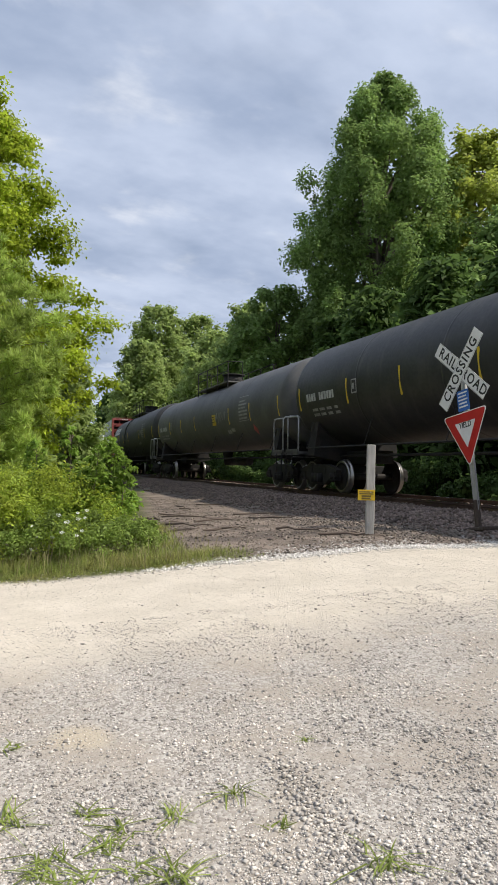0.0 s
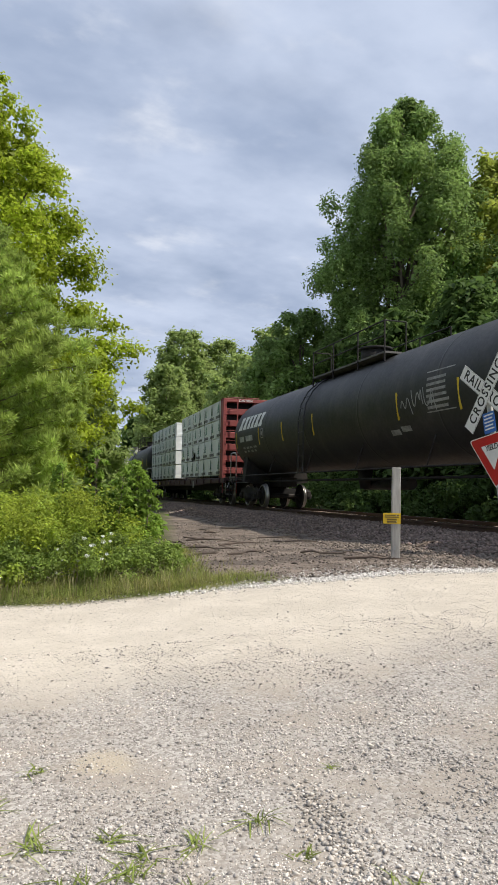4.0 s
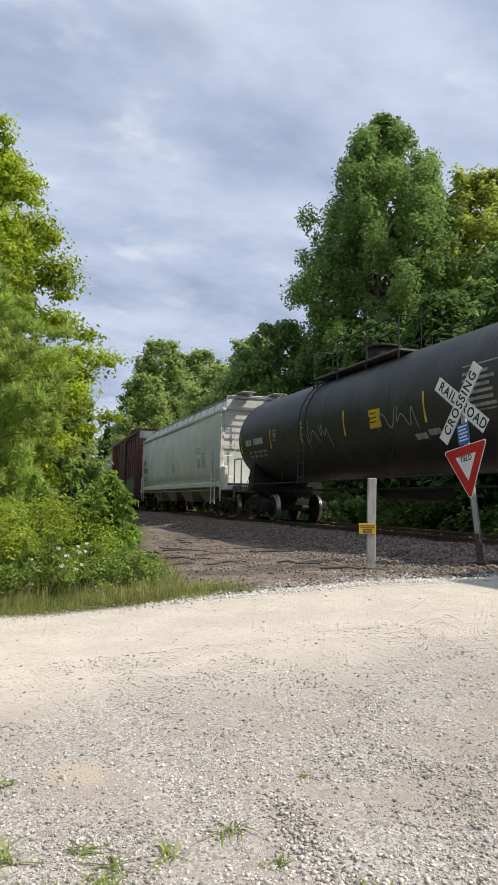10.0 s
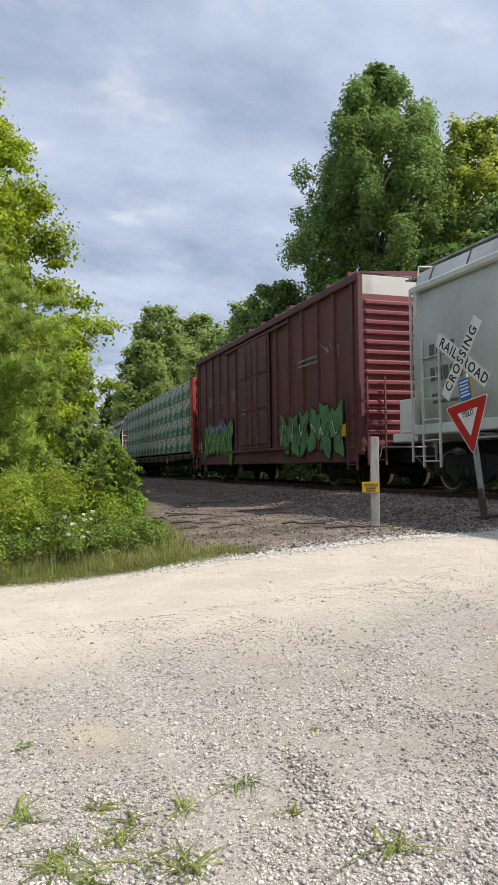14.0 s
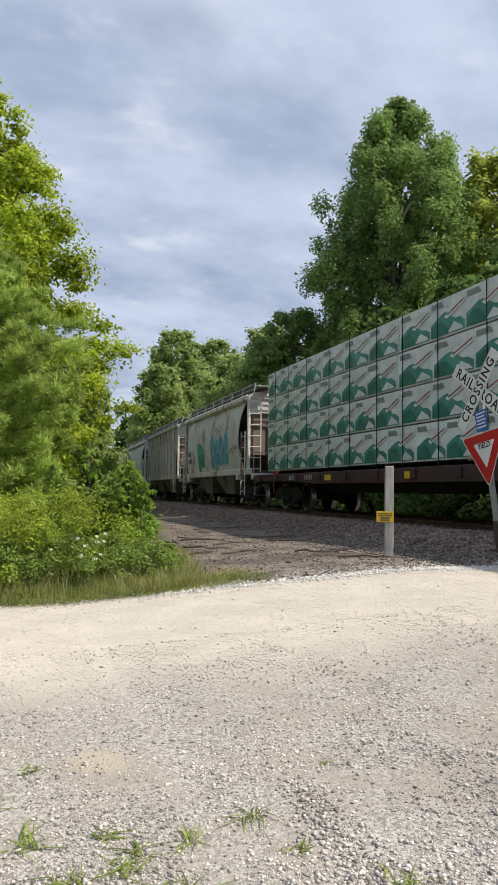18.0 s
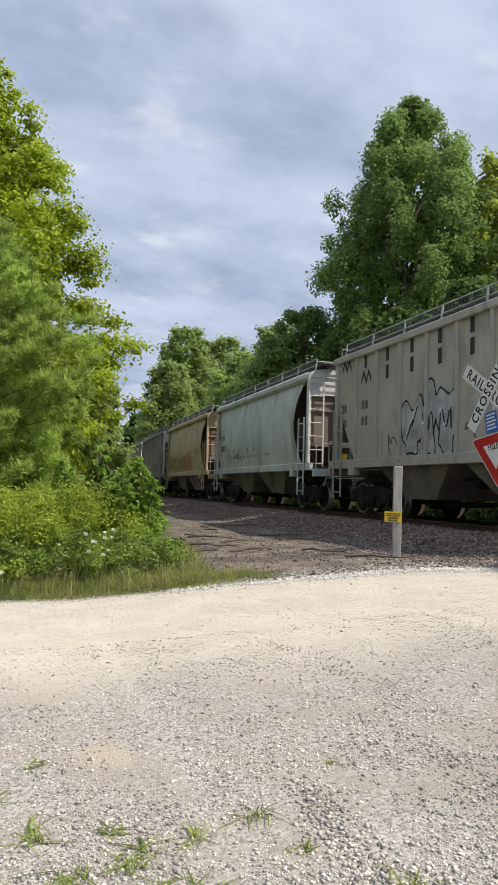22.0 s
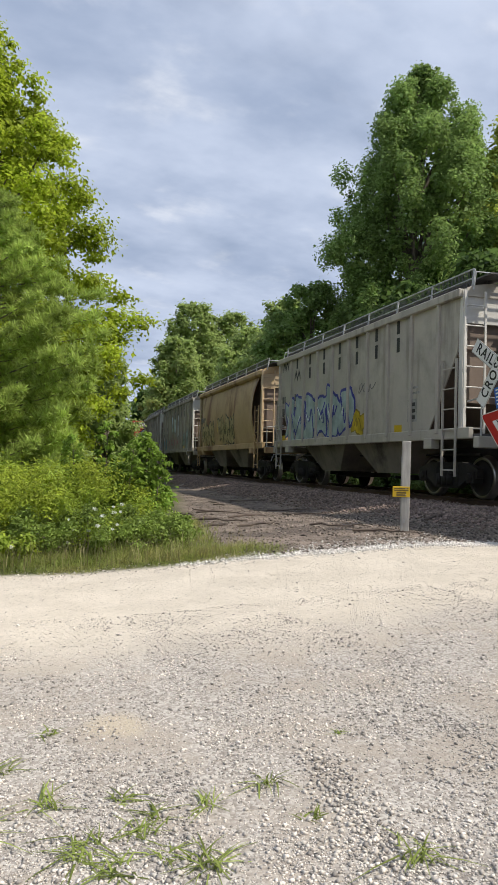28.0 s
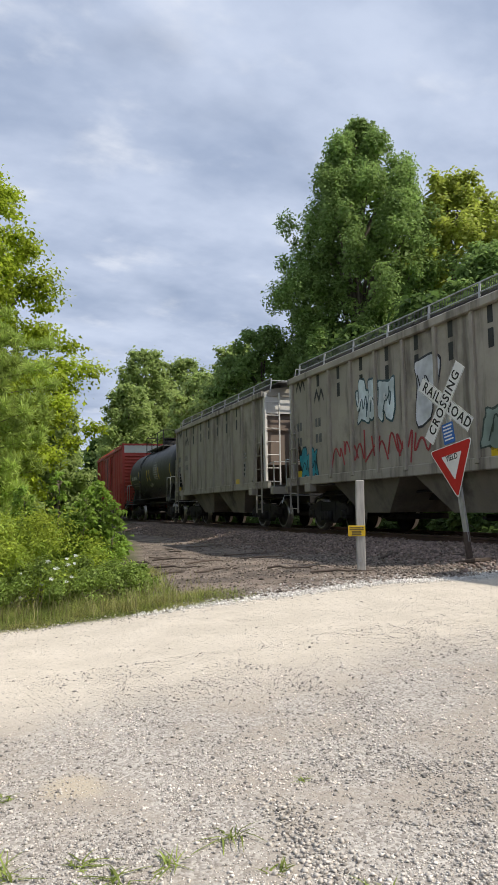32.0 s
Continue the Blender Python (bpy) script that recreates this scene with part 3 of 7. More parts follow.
def pine(label, x, y, height, spread, seed, needles):
    """A soft white pine: whorls of upswept limbs, each with tufts of long thin needles."""
    rng = np.random.default_rng(seed)
    root = empty("pine_tree", label, "pine tree")
    root.location = (x, y, float(ground_z(x, y)) - 0.05)
    bm = bmesh.new()
    tube(bm, [(0, 0, 0), (0.03, 0.02, height * 0.5), (0, 0, height)], [0.10, 0.06, 0.012], 8)
    centres, radii = [], []
    for k in range(32):
        u = (k + 0.5) / 32
        z = 0.25 + u * (height - 0.45)
        reach = spread * float(np.interp(u, (0, 0.2, 0.46, 0.6, 0.71, 0.85, 1), (0.90, 1.0, 0.95, 0.74, 0.50, 0.25, 0.03))) * (0.85 + 0.25 * rng.random()) + 0.05
        for j in range(7 if u < 0.8 else 5):
            a = j * 2 * math.pi / 7 + k * 0.7 + rng.uniform(-0.3, 0.3)
            rr = reach * rng.uniform(0.75, 1.1)
            tip = Vector((rr * math.cos(a), rr * math.sin(a), z + rr * 0.22))
            tube(bm, [(0, 0, z), tip * 0.55 + Vector((0, 0, z * 0.45)), tip], [0.018, 0.012, 0.004], 4)
            for q in (0.4, 0.6, 0.75, 0.88, 1.0):
                centres.append((tip.x * q, tip.y * q, z + (tip.z - z) * q + 0.03))
                radii.append((0.10 + 0.10 * (1 - u)) * rng.uniform(0.6, 1.3))
    part("trunk", bm, M_BARK, root)
    part("needles", crown_mesh("needles", centres, radii, needles, 0.080, seed + 1, M_PINE, flat=0.9, wide=0.11, droop=0.0, outward=True, shell=0.1, spread=0.2), None, root)
    return root


pine("soft bright green young white pine", -1.0, 14.6, 7.1, 2.4, 51, 200000)


def bush(label, x, y, w, d, h, mat, seed, leaves, size, lobes=40, name="bush", wide=0.55, twigs=12):
    rng = np.random.default_rng(seed)
    root = empty(name, label, "bush")
    root.location = (x, y, float(ground_z(x, y)) - 0.03)
    centres, radii = [], []
    for k in range(lobes):
        a, q = k * 2.399, math.sqrt(rng.random())
        cz = h * (0.15 + 0.70 * rng.random() * (1 - 0.45 * q * q))
        centres.append((w * q * math.cos(a), d * q * math.sin(a), cz))
        radii.append(h * rng.uniform(0.12, 0.24))
    bm = bmesh.new()
    for k in range(twigs):
        c = Vector(centres[k * lobes // twigs])
        tube(bm, [(c.x * 0.3, c.y * 0.3, 0), (c.x * 0.7, c.y * 0.7, c.z * 0.6), c * 1.02], [0.012, 0.009, 0.003], 5)
    part("woody_base", bm, M_BARK, root)
    part("leaves", crown_mesh("leaves", centres, radii, leaves, size, seed + 1, mat, flat=0.9, wide=wide, spread=0.3), None, root)
    return root


bush("dense yellow-green bramble bush beside the road", 0.30, 9.7, 1.4, 1.7, 1.15, M_BUSH, 61, 42000, 0.025, 100, wide=0.45)
bush("tangled yellow-green weeds and bramble", -1.7, 9.2, 1.4, 1.7, 1.1, M_BUSH, 62, 24000, 0.030, 80, wide=0.45)
bush("bright broad-leaved shrub at the bush's end", 1.36, 10.1, 0.42, 0.7, 1.12, M_SHRUB, 63, 9000, 0.040, 50, wide=0.42)


def sapling(x, y, h, seed):
    """A thin upright stem with leaves in loose tiers, standing out of the bushes."""
    rng = np.random.default_rng(seed)
    root = empty("sapling", "upright leafy sapling standing out of the bush", "sapling", "saplings in the bush")
    root.location = (x, y, float(ground_z(x, y)) - 0.03)
    lean = Vector((rng.uniform(-0.15, 0.2), rng.uniform(-0.2, 0.1), h))
    bm = tubes(([(0, 0, 0), lean * 0.5, lean], [0.012, 0.008, 0.003], 5))
    centres, radii = [], []
    for k in range(16):
        q = 0.35 + 0.65 * k / 15
        a = k * 2.399
        c = lean * q + Vector((math.cos(a), math.sin(a), 0.3)) * 0.17 * (1.2 - 0.7 * q)
        tube(bm, [lean * (q - 0.04), c], [0.004, 0.002], 4)
        centres.append(tuple(c))
        radii.append(rng.uniform(0.05, 0.085))
    part("stem", bm, M_BARK, root)
    part("leaves", crown_mesh("leaves", centres, radii, 520, 0.044, seed + 1, M_SHRUB, flat=0.6, wide=0.4, spread=0.25, droop=0.4), None, root)


for k, (sx, sy, sh) in enumerate(((1.02, 9.9, 1.52), (1.46, 10.2, 1.36), (1.28, 9.7, 1.25), (1.62, 10.0, 1.22), (0.7, 10.0, 1.32), (1.72, 9.8, 1.05), (1.55, 10.3, 1.30))):
    sapling(sx, sy, sh, 160 + 3 * k)
bush("low leafy weeds below the bushes", 0.70, 8.15, 1.15, 0.6, 0.62, M_WEED, 64, 15000, 0.024, 60, wide=0.4)
bush("low leafy weeds beside the road", -1.3, 7.5, 1.4, 0.75, 0.60, M_BUSH, 65, 12000, 0.030, 54)
bush("low weeds at the bank's foot", 1.72, 8.9, 0.36, 0.8, 0.42, M_WEED, 68, 5000, 0.026, 40)
bush("leafy shrub in front of the pine", 0.3, 12.4, 1.7, 0.9, 1.35, M_BUSH, 66, 12000, 0.05, 44)
bush("shrub along the cinder bank", 1.75, 13.2, 0.7, 1.6, 1.0, M_SHRUB, 67, 6000, 0.06, 36)
# undergrowth beyond the track, its leaves coloured darker to stand in for shade
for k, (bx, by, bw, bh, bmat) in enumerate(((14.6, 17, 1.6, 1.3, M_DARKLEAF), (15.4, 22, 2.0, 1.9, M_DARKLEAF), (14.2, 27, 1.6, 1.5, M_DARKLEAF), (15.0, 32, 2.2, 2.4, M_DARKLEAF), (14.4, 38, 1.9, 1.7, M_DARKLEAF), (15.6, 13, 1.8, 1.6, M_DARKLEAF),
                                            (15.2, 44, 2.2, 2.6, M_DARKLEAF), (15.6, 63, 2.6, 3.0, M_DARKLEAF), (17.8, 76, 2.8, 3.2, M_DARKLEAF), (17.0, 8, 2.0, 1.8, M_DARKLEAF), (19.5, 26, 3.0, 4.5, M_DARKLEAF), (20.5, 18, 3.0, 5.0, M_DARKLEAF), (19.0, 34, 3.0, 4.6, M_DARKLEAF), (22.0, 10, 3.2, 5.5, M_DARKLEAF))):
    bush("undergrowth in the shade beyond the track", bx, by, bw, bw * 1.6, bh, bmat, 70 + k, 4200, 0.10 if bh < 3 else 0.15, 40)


def far_woods():
    """A wall of distant wood round the place, one sheet of leaf clumps."""
    rng = np.random.default_rng(81)
    centres, radii = [], []
    for a in np.arange(0, 360, 1.6):
        r = rng.uniform(150, 185)
        x, y = r * math.cos(radians(a)), r * math.sin(radians(a))
        if abs(x - track_x(y)) < 9:
            continue
        top = rng.uniform(10, 17)
        for z in (0.25, 0.55, 0.85):
            centres.append((x + rng.uniform(-2, 2), y + rng.uniform(-2, 2), top * z))
            radii.append(rng.uniform(3.2, 5.0))
    v = leaf_cloud(centres, radii, 26000, 1.1, rng)
    tagged(new("far_woods", fast_mesh("far_woods", v, leaf_faces(26000), M_FAR)), "distant green woods closing the horizon", "woods", kind="stuff")


far_woods()
# woods behind the viewer and beside the road, copies of one tree
for x, y, r in ((-17, 20, 100), (-38, 2, 160), (-44, -22, 220), (-20, -52, 280), (6, -60, 330), (-16, 40, 20), (-10, 62, 75), (1, 74, 200), (38, -50, 120)):
    copy_thing(wood_tree, pose(x, y, 0, 0, 0, r))


def grass_blades(points, height, width, rng, lean=0.5):
    """Bent blades of three quads each, rooted at the given points."""
    n = len(points)
    a = rng.uniform(0, 2 * math.pi, n)
    d = np.stack([np.cos(a), np.sin(a), 0 * a], 1)
    side = np.stack([-np.sin(a), np.cos(a), 0 * a], 1)
    h = height * rng.uniform(0.5, 1.3, n)[:, None]
    w = width * rng.uniform(0.6, 1.3, n)[:, None]
    bend = lean * rng.uniform(0.2, 1.3, n)[:, None]
    rows = []
    for t, q in ((0, 1.0), (0.4, 0.9), (0.75, 0.6), (1.0, 0.08)):
        c = points + d * h * bend * t * t + np.array([0, 0, 1]) * h * t * (1 - 0.35 * bend * t)
        rows += [c - side * w * q / 2, c + side * w * q / 2]
    v = np.stack(rows, 1).reshape(-1, 3)
    base = np.arange(n)[:, None] * 8
    f = np.concatenate([base + np.array([[0, 1, 3, 2]]), base + np.array([[2, 3, 5, 4]]), base + np.array([[4, 5, 7, 6]])])
    return v, f


def verge_grass():
    rng = np.random.default_rng(91)
    x, u = rng.uniform(-4.0, 2.75, 28000), rng.random(28000) ** 0.75
    edge = 6.64 + 0.06 * x + 0.08 * ripple(x, 0 * x, 1.1, 3)
    depth = np.clip(1.25 - 0.10 * np.clip(x + 0.2, 0, 4) ** 1.1, 0.25, 3.2)
    y = edge + 0.02 + u * depth
    keep = rng.random(len(x)) < np.clip((2.8 - x) / 1.1, 0, 1)
    x, y, u = x[keep], y[keep], u[keep]
    p = np.stack([x, y, ground_z(x, y) - 0.01], 1)
    v, f = grass_blades(p, 0.105, 0.0050, rng, 1.7)
    clumps = np.clip(1 + 0.45 * ripple(p[:, 0], p[:, 1], 0.5, 8), 0.35, 1.7)
    grown = np.repeat(clumps, 8) * (0.35 + 0.9 * np.repeat(smoothstep(0, 0.5, u), 8))
    v[:, 2] = np.repeat(p[:, 2], 8) + (v[:, 2] - np.repeat(p[:, 2], 8)) * grown
    tagged(new("verge_grass", fast_mesh("verge_grass", v, f, M_GRASS)), "yellow-green grass along the road's edge", "grass", kind="stuff")
    x, y = rng.uniform(1.0, 2.75, 5200), rng.uniform(7.2, 11.0, 5200)
    keep = (x < 0.205 * y + 0.45 + 0.2 * ripple(x, y, 0.8, 4)) & (y > 6.75 + 0.06 * x)
    p = np.stack([x, y, ground_z(x, y) - 0.01], 1)[keep]
    v, f = grass_blades(p, 0.13, 0.006, rng, 0.8)
    tagged(new("bank_grass", fast_mesh("bank_grass", v, f, M_GRASS)), "thin grass creeping over the cinder bank", "grass", kind="stuff")
    # thin seed heads and dry stalks
    x = rng.uniform(-3, 2.4, 900)
    y = 6.64 + 0.06 * x + rng.uniform(0.2, 1.3, 900)
    p = np.stack([x, y, ground_z(x, y)], 1)
    v, f = grass_blades(p, 0.27, 0.0045, rng, 0.5)
    tagged(new("dry_grass", fast_mesh("dry_grass", v, f, M_STRAW)), "dry straw-coloured grass stalks in the verge", "grass", kind="stuff")


M_STRAW = material("dry_stalk", (0.30, 0.27, 0.12), 0.7, vary=0.3, scale=2, fine=9, bump=0, island=0.3, translucent=0.2)
verge_grass()

# ---------------------------------------------------------------- signs by the crossing
M_SIGNWHITE = material("sign_white", (0.72, 0.72, 0.70), 0.45, vary=0.06, scale=5, fine=30, bump=0.02)
M_SIGNRED = material("sign_red", (0.46, 0.018, 0.020), 0.4, vary=0.08, scale=5, fine=30, bump=0.02)
M_SIGNBLUE = material("sign_blue", (0.035, 0.13, 0.42), 0.4, vary=0.06, scale=5, fine=30, bump=0.02)
M_SIGNYELLOW = material("sign_yellow", (0.66, 0.43, 0.015), 0.4, vary=0.08, scale=5, fine=30, bump=0.02)
M_LETTER = material("sign_black", (0.02, 0.02, 0.02), 0.5, vary=0.1, scale=5, fine=30, bump=0)
M_PLATEPRINT = material("plate_print", (0.16, 0.11, 0.02), 0.5, vary=0.2, scale=5, fine=30, bump=0)
M_POSTSTEEL = material("sign_post_steel", (0.42, 0.42, 0.41), 0.5, metal=0.5, vary=0.12, scale=4, fine=40, bump=0.1)
M_STUB = material("creosoted_stub", (0.085, 0.062, 0.048), 0.9, vary=0.3, scale=6, fine=40, bump=0.5, stretch=(6, 6, 1))
M_GREYWOOD = material("weathered_timber", (0.40, 0.385, 0.355), 0.85, vary=0.18, scale=3, fine=28, bump=0.5, bump_dist=0.006, stretch=(7, 7, 0.7), second=(0.22, 0.20, 0.18), second_amount=0.6, lo=0.5, hi=0.7)


def text_mesh(body, size, mat, spacing=1.0):
    """Letters of the built-in font as a thin mesh centred on its origin, in the x-y plane."""
    cu = bpy.data.curves.new("text", "FONT")
    cu.body, cu.size, cu.extrude, cu.align_x, cu.align_y, cu.space_character = body, size, 0.001, "CENTER", "CENTER", spacing
    cu.offset = size * 0.018
    cu.resolution_u = 3
    ob = bpy.data.objects.new("text", cu)
    scene.collection.objects.link(ob)
    bpy.context.view_layer.update()
    me = bpy.data.meshes.new_from_object(ob.evaluated_get(bpy.context.evaluated_depsgraph_get()))
    bpy.data.objects.remove(ob)
    me.materials.clear()
    me.materials.append(mat)
    return me


def plate(points, depth=0.004, rim=0.0):
    """A flat sheet cut to an outline in the x-y plane, its face at z = 0."""
    bm = bmesh.new()
    loft(bm, [[(x, y, 0) for x, y in points], [(x, y, -depth) for x, y in points]])
    bmesh.ops.recalc_face_normals(bm, faces=bm.faces[:])
    return bm


def rounded(points, r, n=5):
    """An outline with rounded corners."""
    out = []
    for i, p in enumerate(points):
        p, a, b = Vector(p), Vector(points[i - 1]), Vector(points[(i + 1) % len(points)])
        u, v = (a - p).normalized(), (b - p).normalized()
        d = r / math.tan(u.angle(v) / 2)
        s, e = p + u * d, p + v * d
        for k in range(n + 1):
            t = k / n
            out.append(tuple((1 - t) ** 2 * s + 2 * t * (1 - t) * p + t * t * e))
    return out


def crossing_sign():
    """Crossbuck over a yield sign on one leaning post. Faces -x; in its own plane x runs along -y."""
    sign = empty("crossing_sign", "leaning railroad crossbuck and red yield sign on a steel post", "road sign")
    sign.matrix_basis = pose(6.42, 8.22, float(ground_z(6.42, 8.22)) - 0.02, -9.5, 0, 4)
    face = Matrix(((0, 0, -1, 0), (-1, 0, 0, 0), (0, 1, 0, 0), (0, 0, 0, 1)))   # plane x, y, out -> world
    part("foot_slab", boxes((-0.16, 0.20, -0.26, 0.22, 0.0, 0.055), bevel=0.012), M_STUB, sign, "dark timber slab at the foot")
    part("stub_post", boxes((-0.036, 0.036, -0.036, 0.036, -0.2, 0.44), bevel=0.008), M_STUB, sign)
    bm = boxes((0.0, 0.035, -0.035, 0.035, 0.30, 2.42))
    box(bm, -0.008, 0.0, -0.045, -0.02, 0.30, 2.42)
    box(bm, -0.008, 0.0, 0.02, 0.045, 0.30, 2.42)
    part("post", bm, M_POSTSTEEL, sign)
    part("bolt", tubes(([(-0.02, 0, 0.34), (0.02, 0, 0.34)], 0.012, 6)), M_POSTSTEEL, sign)

    def on_face(name, bm, mat, x, y, out, turn=0.0, parent=None, label=""):
        ob = part(name, bm, mat, parent or sign, label)
        ob.matrix_local = Matrix.Translation((0, 0, 0)) @ face @ Matrix.Translation((x, y, out)) @ Matrix.Rotation(radians(turn), 4, "Z")
        return ob
    cy = 2.32
    L, W = 0.64, 0.112
    blade_outline = [(-L, -W), (L, -W), (L, W), (-L, W)]
    # the right-hand blade carries the second word, the other is cut by it into two halves
    for turn, words, out in ((45, (("CROSSING", 0.0),), 0.030), (-45, (("RAIL", -0.345), ("ROAD", 0.345)), 0.022)):
        blade = on_face("blade", plate(blade_outline), M_SIGNWHITE, 0, cy, out, turn, label="white crossbuck blade with black letters")
        rim = bmesh.new()
        for a, b, c, d in ((-L, L, W - 0.012, W - 0.004), (-L, L, -W + 0.004, -W + 0.012)):
            box(rim, a + 0.01, b - 0.01, c, d, 0.0005, 0.0015)
        part("border_line", rim, M_POSTSTEEL, blade)
        for w, off in words:
            ob = part("lettering", text_mesh(w, 0.212, M_LETTER, 1.22 if len(w) > 4 else 1.2), None, blade, "black letters " + w)
            ob.matrix_local = Matrix.Translation((off, 0.0, 0.002)) @ Matrix.Diagonal((0.88, 1.0, 1, 1))
    part("bolt", tubes(([(-0.045, 0, cy), (0.02, 0, cy)], 0.014, 6)), M_POSTSTEEL, sign)
    # blue notice
    blue = on_face("notice_plate", plate(rounded([(-0.12, -0.15), (0.12, -0.15), (0.12, 0.15), (-0.12, 0.15)], 0.02)), M_SIGNBLUE, 0.0, 1.87, 0.036, label="small blue notice with white print")
    bm = bmesh.new()
    for k in range(5):
        box(bm, -0.095, 0.095 - 0.02 * (k % 2), 0.10 - 0.05 * k, 0.122 - 0.05 * k, 0.001, 0.002)
    part("print_bar", bm, M_SIGNWHITE, blue)
    # yield sign
    s = 0.46
    tri = [(-s, 0.0), (0.0, -s * 1.732), (s, 0.0)]
    y0 = 1.70
    yld = on_face("yield_sign", plate(rounded(tri, 0.045)), M_SIGNWHITE, 0, y0, 0.040, label="red and white yield triangle")
    red = part("red_border", plate(rounded([(x * 0.95, (y + 0.266) * 0.95 - 0.266) for x, y in tri], 0.04), 0.002), M_SIGNRED, yld)
    red.location = (0, 0, 0.0022)
    inner = part("white_field", plate(rounded([(x * 0.47, (y + 0.266) * 0.47 - 0.266 + 0.0) for x, y in tri], 0.012), 0.002), M_SIGNWHITE, yld)
    inner.location = (0, 0, 0.0044)
    ob = part("lettering", text_mesh("YIELD", 0.115, M_LETTER, 1.0), None, yld, "dark letters YIELD")
    ob.matrix_local = Matrix.Translation((0, -0.19, 0.0062)) @ Matrix.Diagonal((0.85, 1, 1, 1))
    return sign


crossing_sign()


def marker_post():
    post = empty("marker_post", "weathered grey timber post with a small yellow warning plate", "post")
    post.matrix_basis = pose(4.80, 8.40, float(ground_z(4.80, 8.40)) - 0.02, 0.6, 0.3, -24)
    bm = boxes((-0.055, 0.055, -0.05, 0.05, -0.2, 1.22), bevel=0.008)
    bmesh.ops.subdivide_edges(bm, edges=[e for e in bm.edges if e.calc_length() > 1], cuts=9)
    rng = np.random.default_rng(3)
    for v in bm.verts:
        v.co.x += rng.uniform(-0.004, 0.004)
        v.co.y += rng.uniform(-0.003, 0.003)
    part("timber", bm, M_GREYWOOD, post)
    yel = part("warning_plate", boxes((-0.17, 0.055, -0.062, -0.056, 0.48, 0.62), bevel=0.002), M_SIGNYELLOW, post, "yellow warning plate with dark print")
    part("print_bar", boxes(*((-0.15, 0.035, -0.0645, -0.0625, z, z + 0.014) for z in (0.585, 0.56)), *((-0.12, 0.005, -0.0645, -0.0625, z, z + 0.022) for z in (0.525, 0.495))), M_PLATEPRINT, yel)
    for z in (0.59, 0.51):
        part("bolt", tubes(([(0.0, -0.075, z), (0.0, -0.04, z)], 0.007, 6)), M_POSTSTEEL, yel)
    part("tag_plate", boxes((-0.03, 0.0, -0.056, -0.051, 0.14, 0.19)), M_POSTSTEEL, post)


marker_post()


# ---------------------------------------------------------------- plants and litter close by
def tufts():
    rng = np.random.default_rng(17)
    spots = ((0.20, 1.98, 0.9), (0.23, 1.82, 1.0), (0.39, 2.09, 0.9), (0.31, 2.21, 0.7), (0.56, 2.11, 0.8), (0.48, 1.80, 1.1), (0.77, 2.20, 0.9), (0.81, 1.95, 0.6), (1.01, 1.65, 1.1), (1.16, 2.48, 0.5), (0.09, 2.22, 1.0), (0.38, 1.86, 0.7), (0.11, 2.80, 0.7), (0.34, 2.01, 0.8), (0.16, 1.92, 0.9), (-0.05, 2.5, 0.9), (-0.12, 2.1, 1.0))
    for x, y, s in spots:
        n = int(26 * s)
        p = np.stack([x + rng.normal(0, 0.022 * s, n), y + rng.normal(0, 0.022 * s, n), 0 * np.arange(n)], 1)
        p[:, 2] = ground_z(p[:, 0], p[:, 1]) - 0.004
        v, f = grass_blades(p, 0.056 * s, 0.0066, rng, 2.6)
        tagged(new("grass_tuft", fast_mesh("grass_tuft", v, f, M_TUFT)), "small tuft of crabgrass in the gravel", "grass", "tufts in the gravel")


tufts()

M_FLOWER = material("white_umbel", (0.74, 0.75, 0.70), 0.7, vary=0.1, scale=20, fine=60, bump=0.1)


def wildflowers():
    rng = np.random.default_rng(19)
    for k in range(24):
        x, y = (rng.uniform(0.45, 1.05), rng.uniform(7.45, 7.9)) if k < 15 else (rng.uniform(-1.4, 0.3), rng.uniform(6.8, 7.6))
        z = float(ground_z(x, y))
        h = rng.uniform(0.16, 0.56)
        fl = empty("wildflower", "wild carrot with a flat white flower head", "flower", "wild carrots in the verge")
        fl.location = (x, y, z)
        tip = Vector((rng.uniform(-0.04, 0.04), rng.uniform(-0.06, 0.02), h))
        part("stem", tubes(([(0, 0, 0), tip * 0.5 + Vector((0.01, 0, 0)), tip], [0.004, 0.003, 0.002], 5)), M_TUFT, fl)
        bm = bmesh.new()
        r = rng.uniform(0.015, 0.028)
        for j in range(16):
            a, q = j * 2.399, r * math.sqrt((j + 0.5) / 16)
            c = tip + Vector((q * math.cos(a), q * math.sin(a) * 0.8, q * math.sin(a) * 0.6 + rng.uniform(-0.002, 0.002)))
            bmesh.ops.create_icosphere(bm, subdivisions=1, radius=0.0052, matrix=Matrix.Translation(c) @ Matrix.Diagonal((1, 1, 0.6, 1)))
        part("flower_head", bm, M_FLOWER, fl)


wildflowers()


